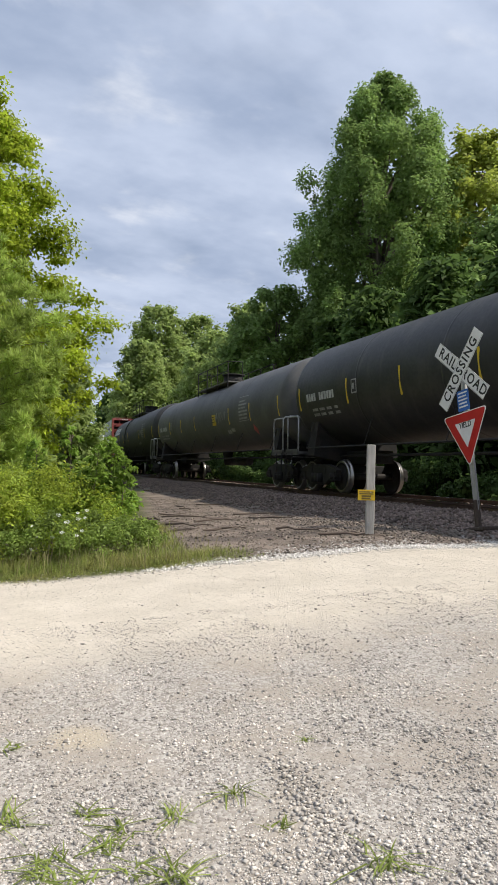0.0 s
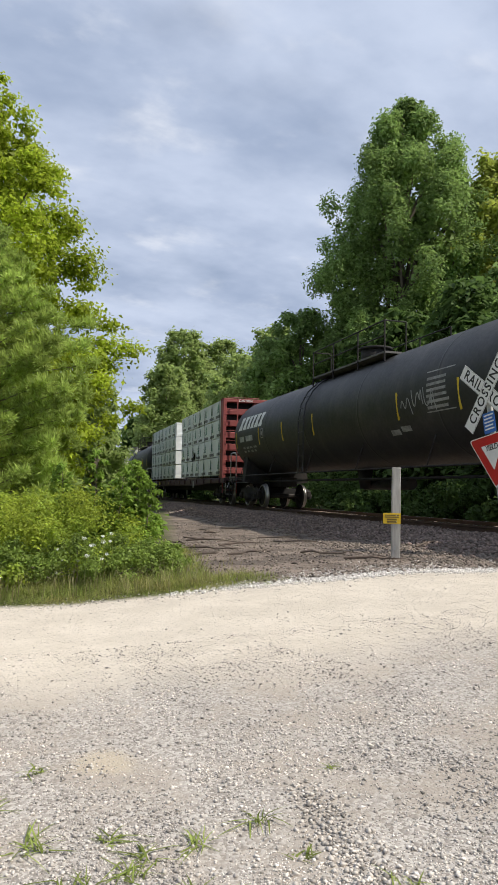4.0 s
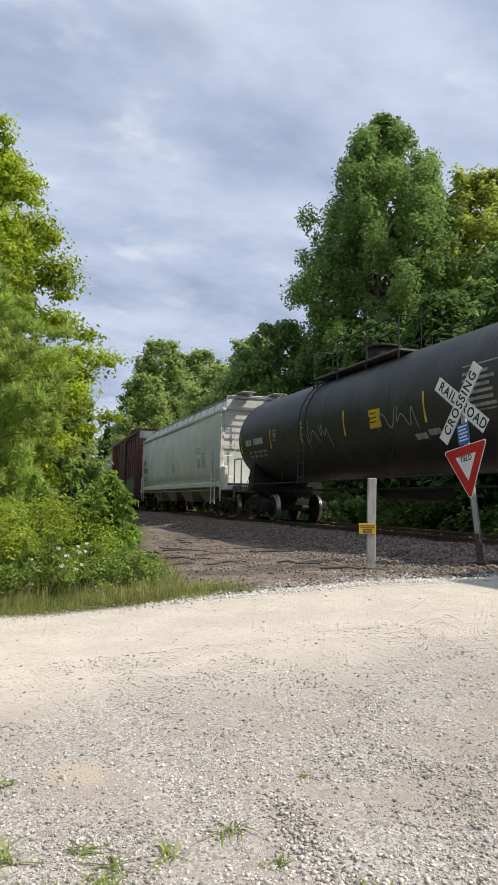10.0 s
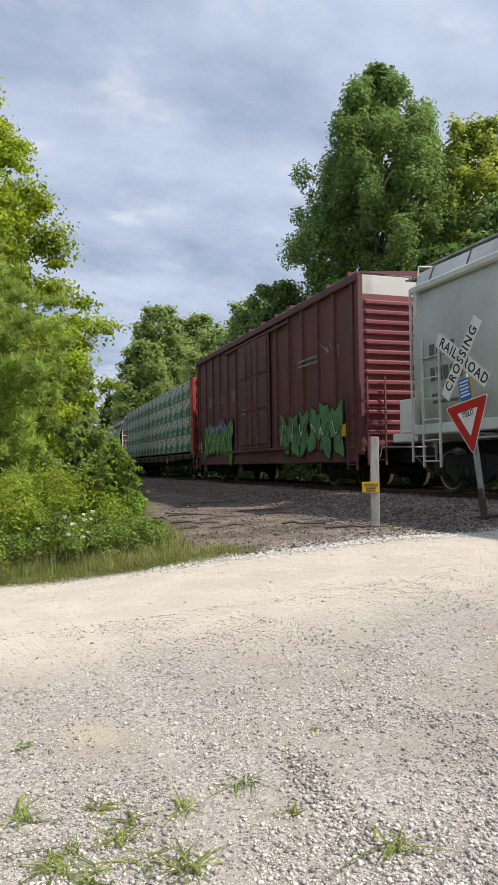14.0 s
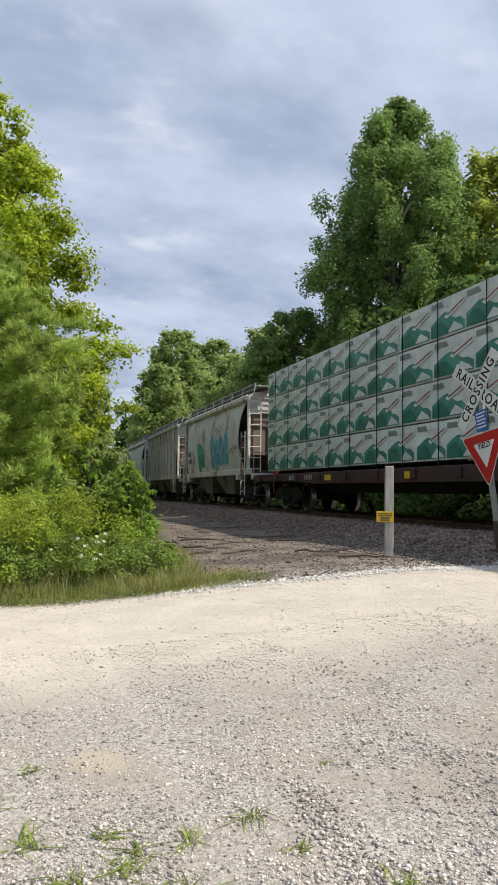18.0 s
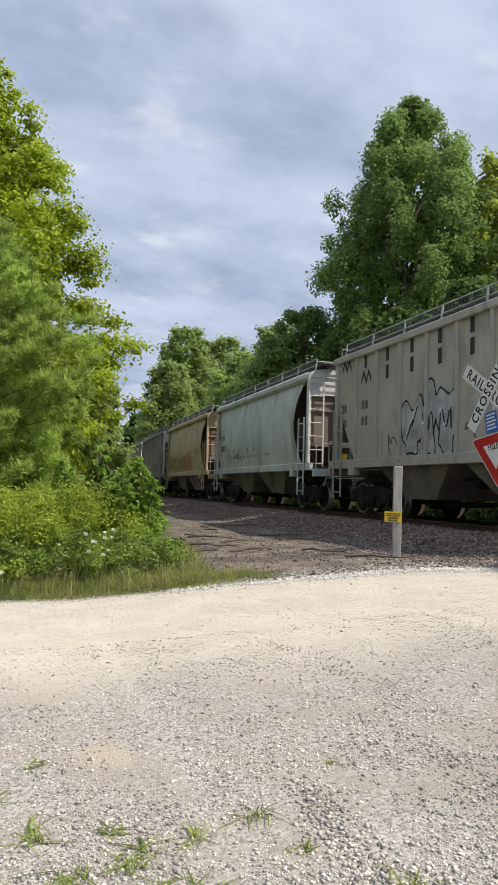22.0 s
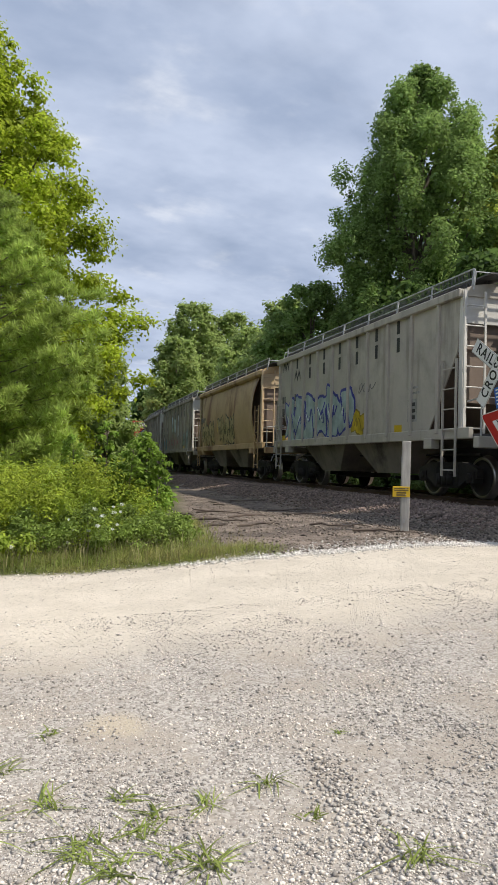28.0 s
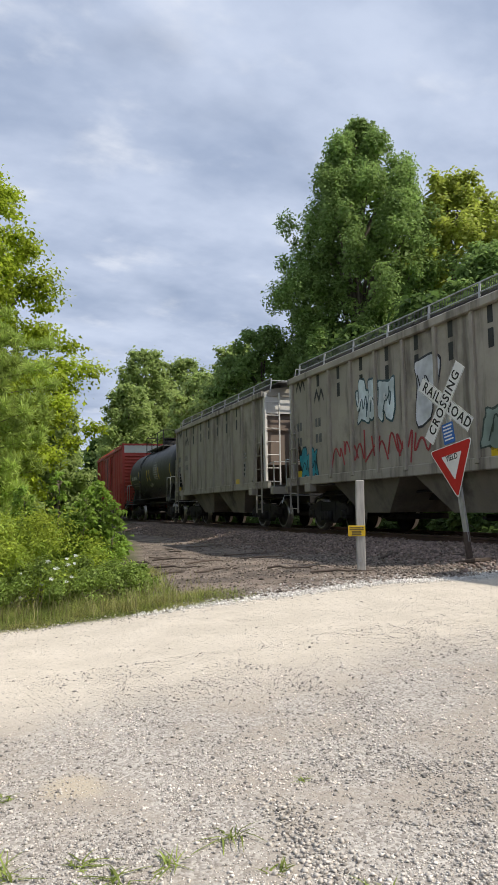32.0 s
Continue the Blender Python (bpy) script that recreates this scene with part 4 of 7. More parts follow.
def sticks():
    rng = np.random.default_rng(23)
    rows = ((3.58, 15.5, 3.86, 14.24), (2.92, 12.57, 2.79, 13.47), (4.6, 18.0, 4.3, 15.6), (2.34, 9.98, 3.0, 10.55), (2.99, 10.07, 3.73, 10.16), (5.31, 18.6, 6.1, 17.6), (4.72, 12.86, 5.04, 11.44), (5.88, 9.67, 6.5, 10.09), (3.9, 9.5, 4.6, 8.96), (6.5, 9.0, 7.1, 8.85), (3.3, 11.6, 4.1, 11.9), (5.0, 14.6, 5.9, 14.1), (2.75, 11.4, 3.35, 10.7), (2.5, 11.1, 3.1, 11.9), (3.2, 13.6, 3.9, 12.9), (4.1, 8.5, 4.9, 8.15))
    for a, b, c, d in rows:
        root = empty("fallen_branch", "dead grey-brown branch lying on the cinders", "branch", "dead branches")
        p, q = Vector((a, b, float(ground_z(a, b)) + 0.025)), Vector((c, d, float(ground_z(c, d)) + 0.02))
        m = p.lerp(q, 0.45) + Vector((rng.uniform(-0.08, 0.08), rng.uniform(-0.1, 0.1), 0.03))
        run = (q - p).length

        def bent(v):
            w = v + Vector((rng.uniform(-0.09, 0.09), rng.uniform(-0.09, 0.09), 0)) * run
            return Vector((w.x, w.y, float(ground_z(w.x, w.y)) + rng.uniform(0.015, 0.05)))
        bm = tubes(([p, bent(p.lerp(q, 0.2)), bent(p.lerp(q, 0.4)), bent(p.lerp(q, 0.6)), bent(p.lerp(q, 0.8)), q], [0.016, 0.019, 0.016, 0.013, 0.009, 0.004], 6))
        for _ in range(3):
            s = m.lerp(q, rng.uniform(0, 0.7))
            tube(bm, [s, s + Vector((rng.uniform(-0.25, 0.25), rng.uniform(-0.3, 0.3), rng.uniform(0.0, 0.06)))], [0.006, 0.002], 5)
        part("limb", bm, M_DEADWOOD, root)


M_DEADWOOD = material("dead_wood", (0.13, 0.10, 0.08), 0.9, vary=0.3, scale=5, fine=40, bump=0.4)
sticks()


def pebbles(name, label, x, y, r, mat, rng, squash=0.65, sink=0.25):
    """Angular stones, each an uneven eight-sided lump, in one mesh."""
    n = len(x)
    base = np.array([(1, 0, 0), (-1, 0, 0), (0, 1, 0), (0, -1, 0), (0, 0, 1), (0, 0, -1)], float)
    faces = np.array([(0, 2, 4), (2, 1, 4), (1, 3, 4), (3, 0, 4), (2, 0, 5), (1, 2, 5), (3, 1, 5), (0, 3, 5)])
    v = base[None] * rng.uniform(0.65, 1.35, (n, 6, 1)) + rng.normal(0, 0.18, (n, 6, 3))
    a = rng.uniform(0, 6.28, n)
    b = rng.uniform(-0.7, 0.7, n)
    ca, sa, cb, sb = np.cos(a), np.sin(a), np.cos(b), np.sin(b)
    vx, vy, vz = v[..., 0], v[..., 1], v[..., 2]
    vy, vz = vy * cb[:, None] - vz * sb[:, None], vy * sb[:, None] + vz * cb[:, None]
    vx, vy = vx * ca[:, None] - vy * sa[:, None], vx * sa[:, None] + vy * ca[:, None]
    pos = np.stack([vx * r[:, None] + x[:, None], vy * r[:, None] + y[:, None], vz * squash * r[:, None] + (ground_z(x, y) + r * (squash - sink) * 0.8)[:, None]], -1)
    f = (faces[None] + 6 * np.arange(n)[:, None, None]).reshape(-1, 3)
    return tagged(new(name, fast_mesh(name, pos.reshape(-1, 3), f, mat)), label, "gravel", kind="stuff")


def scatter_gravel():
    rng = np.random.default_rng(29)
    n = 125000
    y = 1.25 + 3.6 * rng.random(n) ** 1.3
    x = rng.uniform(-0.12, 1.0, n) * (0.92 * y + 0.1) - 0.12
    patch = ripple(x, y, 1.3, 14) + 0.7 * ripple(x, y, 0.45, 15)
    keep = rng.random(n) < np.clip(0.66 + 0.50 * patch - 0.34 * smoothstep(2.9, 4.4, y), 0.22 - 0.14 * smoothstep(3.2, 4.4, y), 1)
    x, y = x[keep], y[keep]
    r = 0.0023 * (1 + rng.pareto(2.8, len(x))).clip(1, 4.2)
    pebbles("road_gravel", "loose angular pale limestone gravel of the pull-off", x, y, r, M_STONE, rng)
    # the loose gravel thins out round the worn middle of the pull-off
    more = np.random.default_rng(31)
    x, y = more.uniform(-1.7, 5.8, 150000), more.uniform(-0.2, 4.8, 150000)
    reach = 0.92 * y + 0.1
    out = np.maximum(np.maximum(1.25 - y, -0.12 - 0.12 * reach - x), (x + 0.12 - reach) * 0.74)
    keep = (out > 0) & (more.random(150000) < (1.0 + 0.5 * ripple(x, y, 0.6, 16)) * (0.85 - 0.5 * smoothstep(2.9, 4.4, y)) * np.exp(-np.maximum(out, 0) / 0.42))
    x, y = x[keep], y[keep]
    pebbles("loose_gravel", "thinly scattered pale limestone gravel of the pull-off", x, y, 0.0027 * (1 + more.pareto(2.8, len(x))).clip(1, 4.2), M_STONE, more)
    # thrown stones on the smooth road and its far edge
    n = 3600
    x = rng.uniform(-1.5, 7.5, n)
    far = rng.random(n) < 0.85
    y = np.where(far, 6.64 + 0.06 * x + rng.normal(0.05, 0.16, n), rng.uniform(3.4, 6.6, n))
    pebbles("road_stones", "scattered pale stones along the road's edge", x, y, 0.0045 * (1 + rng.pareto(3, n)).clip(1, 3), M_STONE, rng)
    # fine grit on the worn lane
    n = 30000
    x, y = rng.uniform(-0.3, 6.5, n), rng.uniform(3.7, 6.75, n)
    pebbles("lane_grit", "fine pale grit pressed into the road", x, y, 0.0024 * (1 + rng.pareto(3.2, n)).clip(1, 3.2), M_GRIT, rng, 0.5, 0.3)
    # clean white chips that traffic has thrown over the cinders
    n = 2600
    x = rng.uniform(1.9, 8.2, n)
    y = 6.72 + 0.06 * x + np.abs(rng.normal(0, 0.45, n)) * (0.5 + 0.12 * x)
    keep = (x > 0.20 * y + 0.35) & (ripple(x, y, 1.6, 33) > -0.35)
    pebbles("thrown_chips", "white limestone chips thrown over the cinder bank", x[keep], y[keep], 0.0065 * (1 + rng.pareto(3, int(keep.sum()))).clip(1, 2.6), M_WHITESTONE, rng)
    # pale stones round the foot of the posts and along the ballast toe
    n = 2600
    y = rng.uniform(6.6, 11.5, n)
    x = 4.9 + 2.3 * rng.random(n) + 0.25 * rng.normal(size=n)
    keep = y > 6.75 + 0.06 * x
    pebbles("toe_stones", "pale grey stones at the foot of the ballast bank", x[keep], y[keep], rng.uniform(0.010, 0.026, int(keep.sum())), M_CHIP, rng)
    # a low berm of clean white stone that the plough left along the far edge
    n = 7000
    x = 1.4 + 7.0 * rng.random(n) ** 0.8
    y = 6.64 + 0.06 * x + 0.06 + rng.normal(0.0, 0.10, n) * (0.5 + 0.14 * x)
    pebbles("edge_stones", "low berm of clean white stone along the road", x, y, 0.007 * (1 + rng.pareto(3, n)).clip(1, 2.6), M_WHITESTONE, rng)
    # a curved rut of larger, dirtier stones
    n = 700
    q = rng.random(n)
    x = np.interp(q, (0, 0.3, 0.6, 1), (1.00, 0.97, 0.95, 0.96)) + rng.normal(0, 0.05, n)
    y = np.interp(q, (0, 0.3, 0.6, 1), (2.34, 2.13, 1.95, 1.64)) + rng.normal(0, 0.06, n)
    pebbles("rut_stones", "larger grey stones turned up in a curved wheel rut", x, y, 0.0045 * (1 + rng.pareto(2.6, n)).clip(1, 2.4), M_RUTSTONE, rng)
    # ballast bank
    n = 22000
    y = 4.5 + 34 * rng.random(n) ** 1.7
    off = rng.uniform(-3.3, -0.95, n) + 0.25 * rng.normal(size=n)
    x = np.array([track_x(v) for v in y]) + off
    pebbles("ballast", "dark crushed-stone ballast along the rails", x, y, rng.uniform(0.018, 0.042, n), M_BALLAST, rng, 0.75, 0.2)
    n = 9000
    y = 3.5 + 40 * rng.random(n) ** 1.3
    x = np.array([track_x(v) for v in y]) + rng.uniform(-0.7, 0.7, n)
    pebbles("crib_ballast", "dark ballast between the rails", x, y, rng.uniform(0.02, 0.045, n), M_BALLAST, rng, 0.75, 0.2)
    # cinders and chips on the bank between road and track
    n = 24000
    y = 6.6 + 16 * rng.random(n) ** 1.5
    x = rng.uniform(0.3, 1.0, n) * (0.02 * y + 8.0) - 0.2
    keep = (y > 6.72 + 0.06 * x) & (x > 0.20 * y + 0.35) & (x < 7.3)
    x, y = x[keep], y[keep]
    pebbles("bank_chips", "mixed grey and brown chips on the cinder bank", x, y, 0.006 * (1 + rng.pareto(2.4, len(x))).clip(1, 4.5), M_CHIP, rng)


M_GRIT = material("lane_grit", (0.55, 0.50, 0.43), 0.9, vary=0.15, scale=3, fine=80, bump=0.1, island=0.35)
M_RUTSTONE = material("rut_stone", (0.43, 0.39, 0.345), 0.85, vary=0.2, scale=4, fine=80, bump=0.2, island=0.6)
M_CHIP = material("bank_chip", (0.205, 0.170, 0.140), 0.9, vary=0.15, scale=6, fine=70, bump=0.2, island=0.75)
scatter_gravel()

# ---------------------------------------------------------------- the train
MOVING = []


def paint(name, colour, rough=0.55, dirt=(0.13, 0.11, 0.09), amount=0.5, streak=(0.12, 0.09, 0.07), streak_amount=0.45, a=0.5, b=0.72, vary=0.10, run=(1.4, 2.6, 0.35)):
    """Weathered car paint: blotches of road dirt and streaks that run down the sheet."""
    return material(name, colour, rough, vary=vary, scale=0.9, fine=22, bump=0.08, second=dirt, second_amount=amount, lo=0.47, hi=0.78, streak=(streak, run, streak_amount, a, b))


M_LIGHTGREY = paint("light_grey_paint", (0.66, 0.675, 0.63), 0.45, amount=0.15, streak_amount=0.12)
M_FADED = paint("faded_grey_paint", (0.605, 0.625, 0.595), 0.55, amount=0.25, streak=(0.24, 0.24, 0.22), streak_amount=0.7, run=(1.0, 1.9, 0.6))
M_RUSTYWHITE = paint("rusty_white_paint", (0.62, 0.61, 0.56), 0.6, dirt=(0.27, 0.15, 0.07), amount=0.40, streak=(0.29, 0.14, 0.055), streak_amount=0.9, a=0.52, b=0.68, run=(1.0, 1.7, 0.75))
M_CONCRETE = paint("concrete_grey_paint", (0.455, 0.420, 0.355), 0.65, amount=0.45, streak=(0.13, 0.11, 0.09), streak_amount=0.5)
M_DIRTYGREY = paint("dirty_grey_paint", (0.355, 0.322, 0.265), 0.7, amount=0.65, streak=(0.09, 0.075, 0.06), streak_amount=0.8, a=0.47, b=0.68)
M_TAN = paint("tan_paint", (0.50, 0.40, 0.245), 0.6, dirt=(0.27, 0.18, 0.10), amount=0.55, streak=(0.16, 0.10, 0.055), streak_amount=0.55)
M_RUSTTAN = paint("rusty_tan_paint", (0.47, 0.325, 0.165), 0.6, dirt=(0.22, 0.105, 0.045), amount=0.65, streak=(0.16, 0.06, 0.028), streak_amount=0.85, a=0.5, b=0.66, run=(0.6, 0.9, 0.25))
M_BOXCAR = paint("oxide_brown_paint", (0.152, 0.052, 0.054), 0.6, dirt=(0.06, 0.035, 0.03), amount=0.5, streak=(0.05, 0.03, 0.028), streak_amount=0.4)
# boxcar ends: the side's oxide brown made lighter and redder to show sunlight
M_BOXEND = paint("sunlit_oxide_paint", (0.24, 0.062, 0.066), 0.6, dirt=(0.10, 0.05, 0.04), amount=0.4)
M_MAROON = paint("maroon_paint", (0.26, 0.060, 0.055), 0.6, dirt=(0.08, 0.04, 0.03), amount=0.4, streak=(0.07, 0.03, 0.025))
M_GRIMYMAROON = paint("grimy_maroon_paint", (0.052, 0.022, 0.020), 0.7, dirt=(0.035, 0.028, 0.024), amount=0.6, streak=(0.03, 0.024, 0.02))
M_RED = paint("bright_red_paint", (0.45, 0.062, 0.045), 0.55, dirt=(0.12, 0.05, 0.04), amount=0.35)
M_WRAP = material("white_lumber_wrap", (0.80, 0.825, 0.81), 0.42, vary=0.05, scale=2.2, fine=5, bump=0.22, bump_dist=0.03, second=(0.66, 0.69, 0.68), second_amount=0.4, objects=0.05)
M_WRAPGREEN = material("printed_lumber_wrap", (0.68, 0.71, 0.69), 0.30, vary=0.08, scale=2.2, fine=8, bump=0.6, bump_dist=0.03, second=(0.46, 0.50, 0.49), second_amount=0.5, objects=0.06)
M_LOGO = material("dark_green_print", (0.020, 0.130, 0.105), 0.45, vary=0.1, scale=3, fine=20, bump=0)
M_LOGOMID = material("mid_green_print", (0.065, 0.245, 0.195), 0.35, vary=0.2, scale=2, fine=10, bump=0.2)
M_LOGODARK = material("deep_green_print", (0.028, 0.150, 0.118), 0.35, vary=0.2, scale=2, fine=10, bump=0.2)
M_PRINTGREY = material("grey_print", (0.22, 0.25, 0.245), 0.35, vary=0.1, scale=3, fine=20, bump=0.1)
M_PRINTRED = material("red_print", (0.30, 0.08, 0.08), 0.4, vary=0.1, scale=3, fine=20, bump=0)
M_WOOD = material("sawn_lumber_ends", (0.46, 0.34, 0.20), 0.8, vary=0.2, scale=6, fine=50, bump=0.3, objects=0.1)
M_WHITE = material("white_stencil_paint", (0.72, 0.72, 0.70), 0.6, vary=0.1, scale=4, fine=30, bump=0)
M_STENCIL = material("stencil_paint", (0.46, 0.46, 0.45), 0.6, vary=0.2, scale=4, fine=30, bump=0)
M_DIM = material("worn_white_stencil", (0.30, 0.295, 0.28), 0.7, vary=0.3, scale=6, fine=30, bump=0)
M_FAINT = material("faint_grey_stencil", (0.40, 0.40, 0.38), 0.7, vary=0.3, scale=6, fine=30, bump=0)
M_INK = material("black_stencil_paint", (0.025, 0.025, 0.025), 0.6, vary=0.2, scale=4, fine=30, bump=0)
M_GREYINK = material("faded_black_stencil", (0.13, 0.13, 0.125), 0.7, vary=0.3, scale=6, fine=30, bump=0)
M_YELLOW = material("yellow_reflector", (0.62, 0.42, 0.02), 0.4, vary=0.1, scale=3, fine=20, bump=0)
M_GALV = material("galvanised_walkway", (0.42, 0.43, 0.42), 0.55, metal=0.2, vary=0.2, scale=4, fine=30, bump=0.15)
M_DARKGALV = material("dark_grating", (0.13, 0.125, 0.12), 0.7, metal=0.2, vary=0.25, scale=4, fine=30, bump=0.2)
M_RUBBER = material("hose_rubber", (0.03, 0.03, 0.03), 0.7, vary=0.2, scale=5, fine=30, bump=0.1)


def wheel_mesh():
    bm = bmesh.new()
    prof = ((0.0, 0.08), (0.10, 0.10), (0.13, 0.06), (0.30, 0.035), (0.355, 0.05), (0.36, 0.065), (0.42, 0.065), (0.425, 0.02), (0.435, -0.045), (0.462, -0.052), (0.462, -0.078), (0.37, -0.078), (0.35, -0.02), (0.14, -0.05), (0.10, -0.09), (0.0, -0.09))
    n = 28
    rings = [[bm.verts.new((-px, r * math.cos(a), r * math.sin(a))) for r, px in prof[1:-1]] for a in (2 * math.pi * k / n for k in range(n))]
    for k in range(n):
        p, q = rings[k], rings[(k + 1) % n]
        for j in range(len(p) - 1):
            f = bm.faces.new((p[j], q[j], q[j + 1], p[j + 1]))
            f.smooth, f.material_index = True, 1 if 4 <= j <= 8 else 0
    bm.faces.new([r[0] for r in rings][::-1])
    bm.faces.new([r[-1] for r in rings])
    return mesh_from("wheel", bm, [M_STEEL, M_TREAD])


def sideframe_mesh():
    """Cast side frame: a bar that dips in the middle, with windows on both sides of the springs."""
    bm = bmesh.new()
    outer = [(-1.10, 0.60), (-0.95, 0.66), (-0.55, 0.74), (0.55, 0.74), (0.95, 0.66), (1.10, 0.60), (1.10, 0.42), (0.72, 0.38), (0.42, 0.20), (-0.42, 0.20), (-0.72, 0.38), (-1.10, 0.42)]
    loft(bm, [[(x, y, z) for y, z in outer] for x in (-0.07, 0.07)])
    for s in (-1, 1):
        box(bm, -0.11, 0.11, s * 0.90 - 0.13, s * 0.90 + 0.13, 0.32, 0.55)
        box(bm, -0.085, 0.085, s * 0.40 - 0.05, s * 0.40 + 0.05, 0.22, 0.72)
    for s in (-0.2, 0, 0.2):
        tube(bm, [(-0.10, s, 0.26), (-0.10, s, 0.50)], 0.075, 8)
    return mesh_from("side_frame", bm, M_UNDER)


MESH_WHEEL, MESH_FRAME = wheel_mesh(), sideframe_mesh()
MESH_AXLE = mesh_from("axle", tubes(([(-0.95, 0, 0), (0.95, 0, 0)], 0.085, 10)), M_STEEL)
MESH_BOLSTER = mesh_from("truck", boxes((-1.0, 1.0, -0.2, 0.2, 0.46, 0.72), (-0.25, 0.25, -0.25, 0.25, 0.72, 0.80), (-0.6, 0.6, -1.0, -0.94, 0.40, 0.48), (-0.6, 0.6, 0.94, 1.0, 0.40, 0.48), bevel=0.015), M_UNDER)
MESH_CAP = mesh_from("bearing_cap", tubes(([(-0.17, 0, 0), (-0.14, 0, 0), (0.14, 0, 0), (0.17, 0, 0)], [0.06, 0.085, 0.085, 0.06], 10)), M_STEEL)
MESH_SHOE = mesh_from("brake_beam", boxes((-0.8, 0.8, -0.04, 0.04, 0.36, 0.46), (-0.86, -0.70, -0.06, 0.06, 0.30, 0.58), (0.70, 0.86, -0.06, 0.06, 0.30, 0.58), bevel=0.01), M_UNDER)


def shared(name, me, parent, m=None):
    ob = new(name, me)
    ob.parent = parent
    if m is not None:
        ob.matrix_local = m
    return ob


def trucks(car, ys):
    for y in ys:
        tr = shared("truck", MESH_BOLSTER, car, pose(0, y, 0))
        for s in (-1, 1):
            shared("side_frame", MESH_FRAME, tr, pose(s * 1.0, 0, 0))
            shared("brake_beam", MESH_SHOE, tr, pose(0, s * 0.42, 0))
            shared("axle", MESH_AXLE, tr, pose(0, s * 0.90, 0.435))
            for e in (-1, 1):
                shared("wheel", MESH_WHEEL, tr, pose(e * 0.76, s * 0.90, 0.427, 0, 0, 0 if e < 0 else 180))
                shared("bearing_cap", MESH_CAP, tr, pose(e * 1.0, s * 0.90, 0.435))


def coupler_mesh():
    bm = boxes((-0.08, 0.08, -0.75, -0.25, 0.76, 0.94), (-0.17, 0.05, -0.25, -0.02, 0.70, 1.0), (0.05, 0.17, -0.30, -0.10, 0.74, 0.96), bevel=0.03)
    tube(bm, [(-0.5, -0.7, 0.86), (-0.5, -0.25, 0.84), (-0.1, -0.25, 1.02)], 0.014, 6)
    return mesh_from("coupler", bm, M_STEEL)


MESH_COUPLER = coupler_mesh()
MESH_HOSE = mesh_from("brake_hose", tubes(([(0.35, -0.75, 0.75), (0.36, -0.5, 0.62), (0.33, -0.3, 0.42), (0.26, -0.12, 0.36), (0.20, 0.03, 0.48)], 0.024, 7)), M_RUBBER)
MESH_BAR = mesh_from("uncoupling_lever", tubes(([(-1.45, -0.62, 0.72), (-1.35, -0.55, 0.95), (-0.2, -0.52, 0.95), (-0.1, -0.45, 0.9)], 0.016, 6)), M_GALV)


def couplers(car, half):
    """Couplers, hoses and levers past both ends of the frame."""
    for m in (pose(0, -half, 0), pose(0, half, 0, 0, 0, 180)):
        shared("coupler", MESH_COUPLER, car, m @ pose(0, 0, 0))
        shared("brake_hose", MESH_HOSE, car, m @ pose(0, 0.2, 0))
        shared("uncoupling_lever", MESH_BAR, car, m @ pose(0, 0.45, 0))


def ladder(car, mat, x, y, z0, z1, width, along, step=0.40, name="ladder"):
    """Two stiles, with rungs as pieces of their own; along: 'y' lies on the side, 'x' on the end."""
    d = Vector((0, 1, 0)) if along == "y" else Vector((1, 0, 0))
    foot = Vector((x, y, z0))
    bm = bmesh.new()
    for s in (0, 1):
        p = foot + d * width * s
        box(bm, p.x - 0.019, p.x + 0.019, p.y - 0.019, p.y + 0.019, z0, z1)
    lad = part(name, bm, mat, car)
    rung = mesh_from("rung", tubes(([foot * 0, d * width], 0.014, 6)), mat)
    z = z0 + 0.12
    while z < z1 - 0.05:
        shared("rung", rung, lad, Matrix.Translation((x, y, z)))
        z += step
    return lad


PIECES = {"stencil": 1, "small_stencil": 1, "data_table": 1, "data_print": 1, "placard_print": 1, "hill_print": 1, "dark_print": 1, "band_print": 1, "red_bar": 1, "grey_print": 1, "tree_mark": 3, "tree_mark_shade": 3, "name_bar": 8}      # outlines in one painted piece


def decal(car, name, mat, polys, skin, lift=0.006, label=""):
    """Flat paint or print on the car's camera side: outlines in (y, z), laid on the skin x = skin(z)."""
    size = PIECES.get(name, 0)
    if size and len(polys) > size:
        return [decal(car, name, mat, polys[k:k + size], skin, lift, label) for k in range(0, len(polys), size)][0]
    bm = bmesh.new()
    for poly in polys:
        cy, cz = sum(p[0] for p in poly) / len(poly), sum(p[1] for p in poly) / len(poly)
        mid = bm.verts.new((skin(cz) - lift, cy, cz))
        half = [bm.verts.new((skin((z + cz) / 2) - lift, (y + cy) / 2, (z + cz) / 2)) for y, z in poly]
        rim = [bm.verts.new((skin(z) - lift, y, z)) for y, z in poly]
        n = len(poly)
        for k in range(n):
            bm.faces.new((mid, half[k], half[(k + 1) % n]))
            bm.faces.new((half[k], rim[k], rim[(k + 1) % n], half[(k + 1) % n]))
    bmesh.ops.recalc_face_normals(bm, faces=bm.faces[:])
    for f in bm.faces:
        if f.normal.x > 0:
            f.normal_flip()
    return part(name, bm, mat, car, label)


def rect(y, z, w, h, lean=0.0):
    """A bar whose lower left corner, as read, is at y, z; reading runs towards -y."""
    return [(y, z), (y - w, z), (y - w - lean * h, z + h), (y - lean * h, z + h)]


def bars(y, z, h, count, rng, wide=0.62, gap=0.22, lean=0.0):
    """Writing that stays unread: one plain bar a character."""
    out = []
    for _ in range(count):
        w = h * wide * rng.uniform(0.8, 1.1)
        out.append(rect(y, z, w, h, lean))
        y -= w + h * gap
    return out


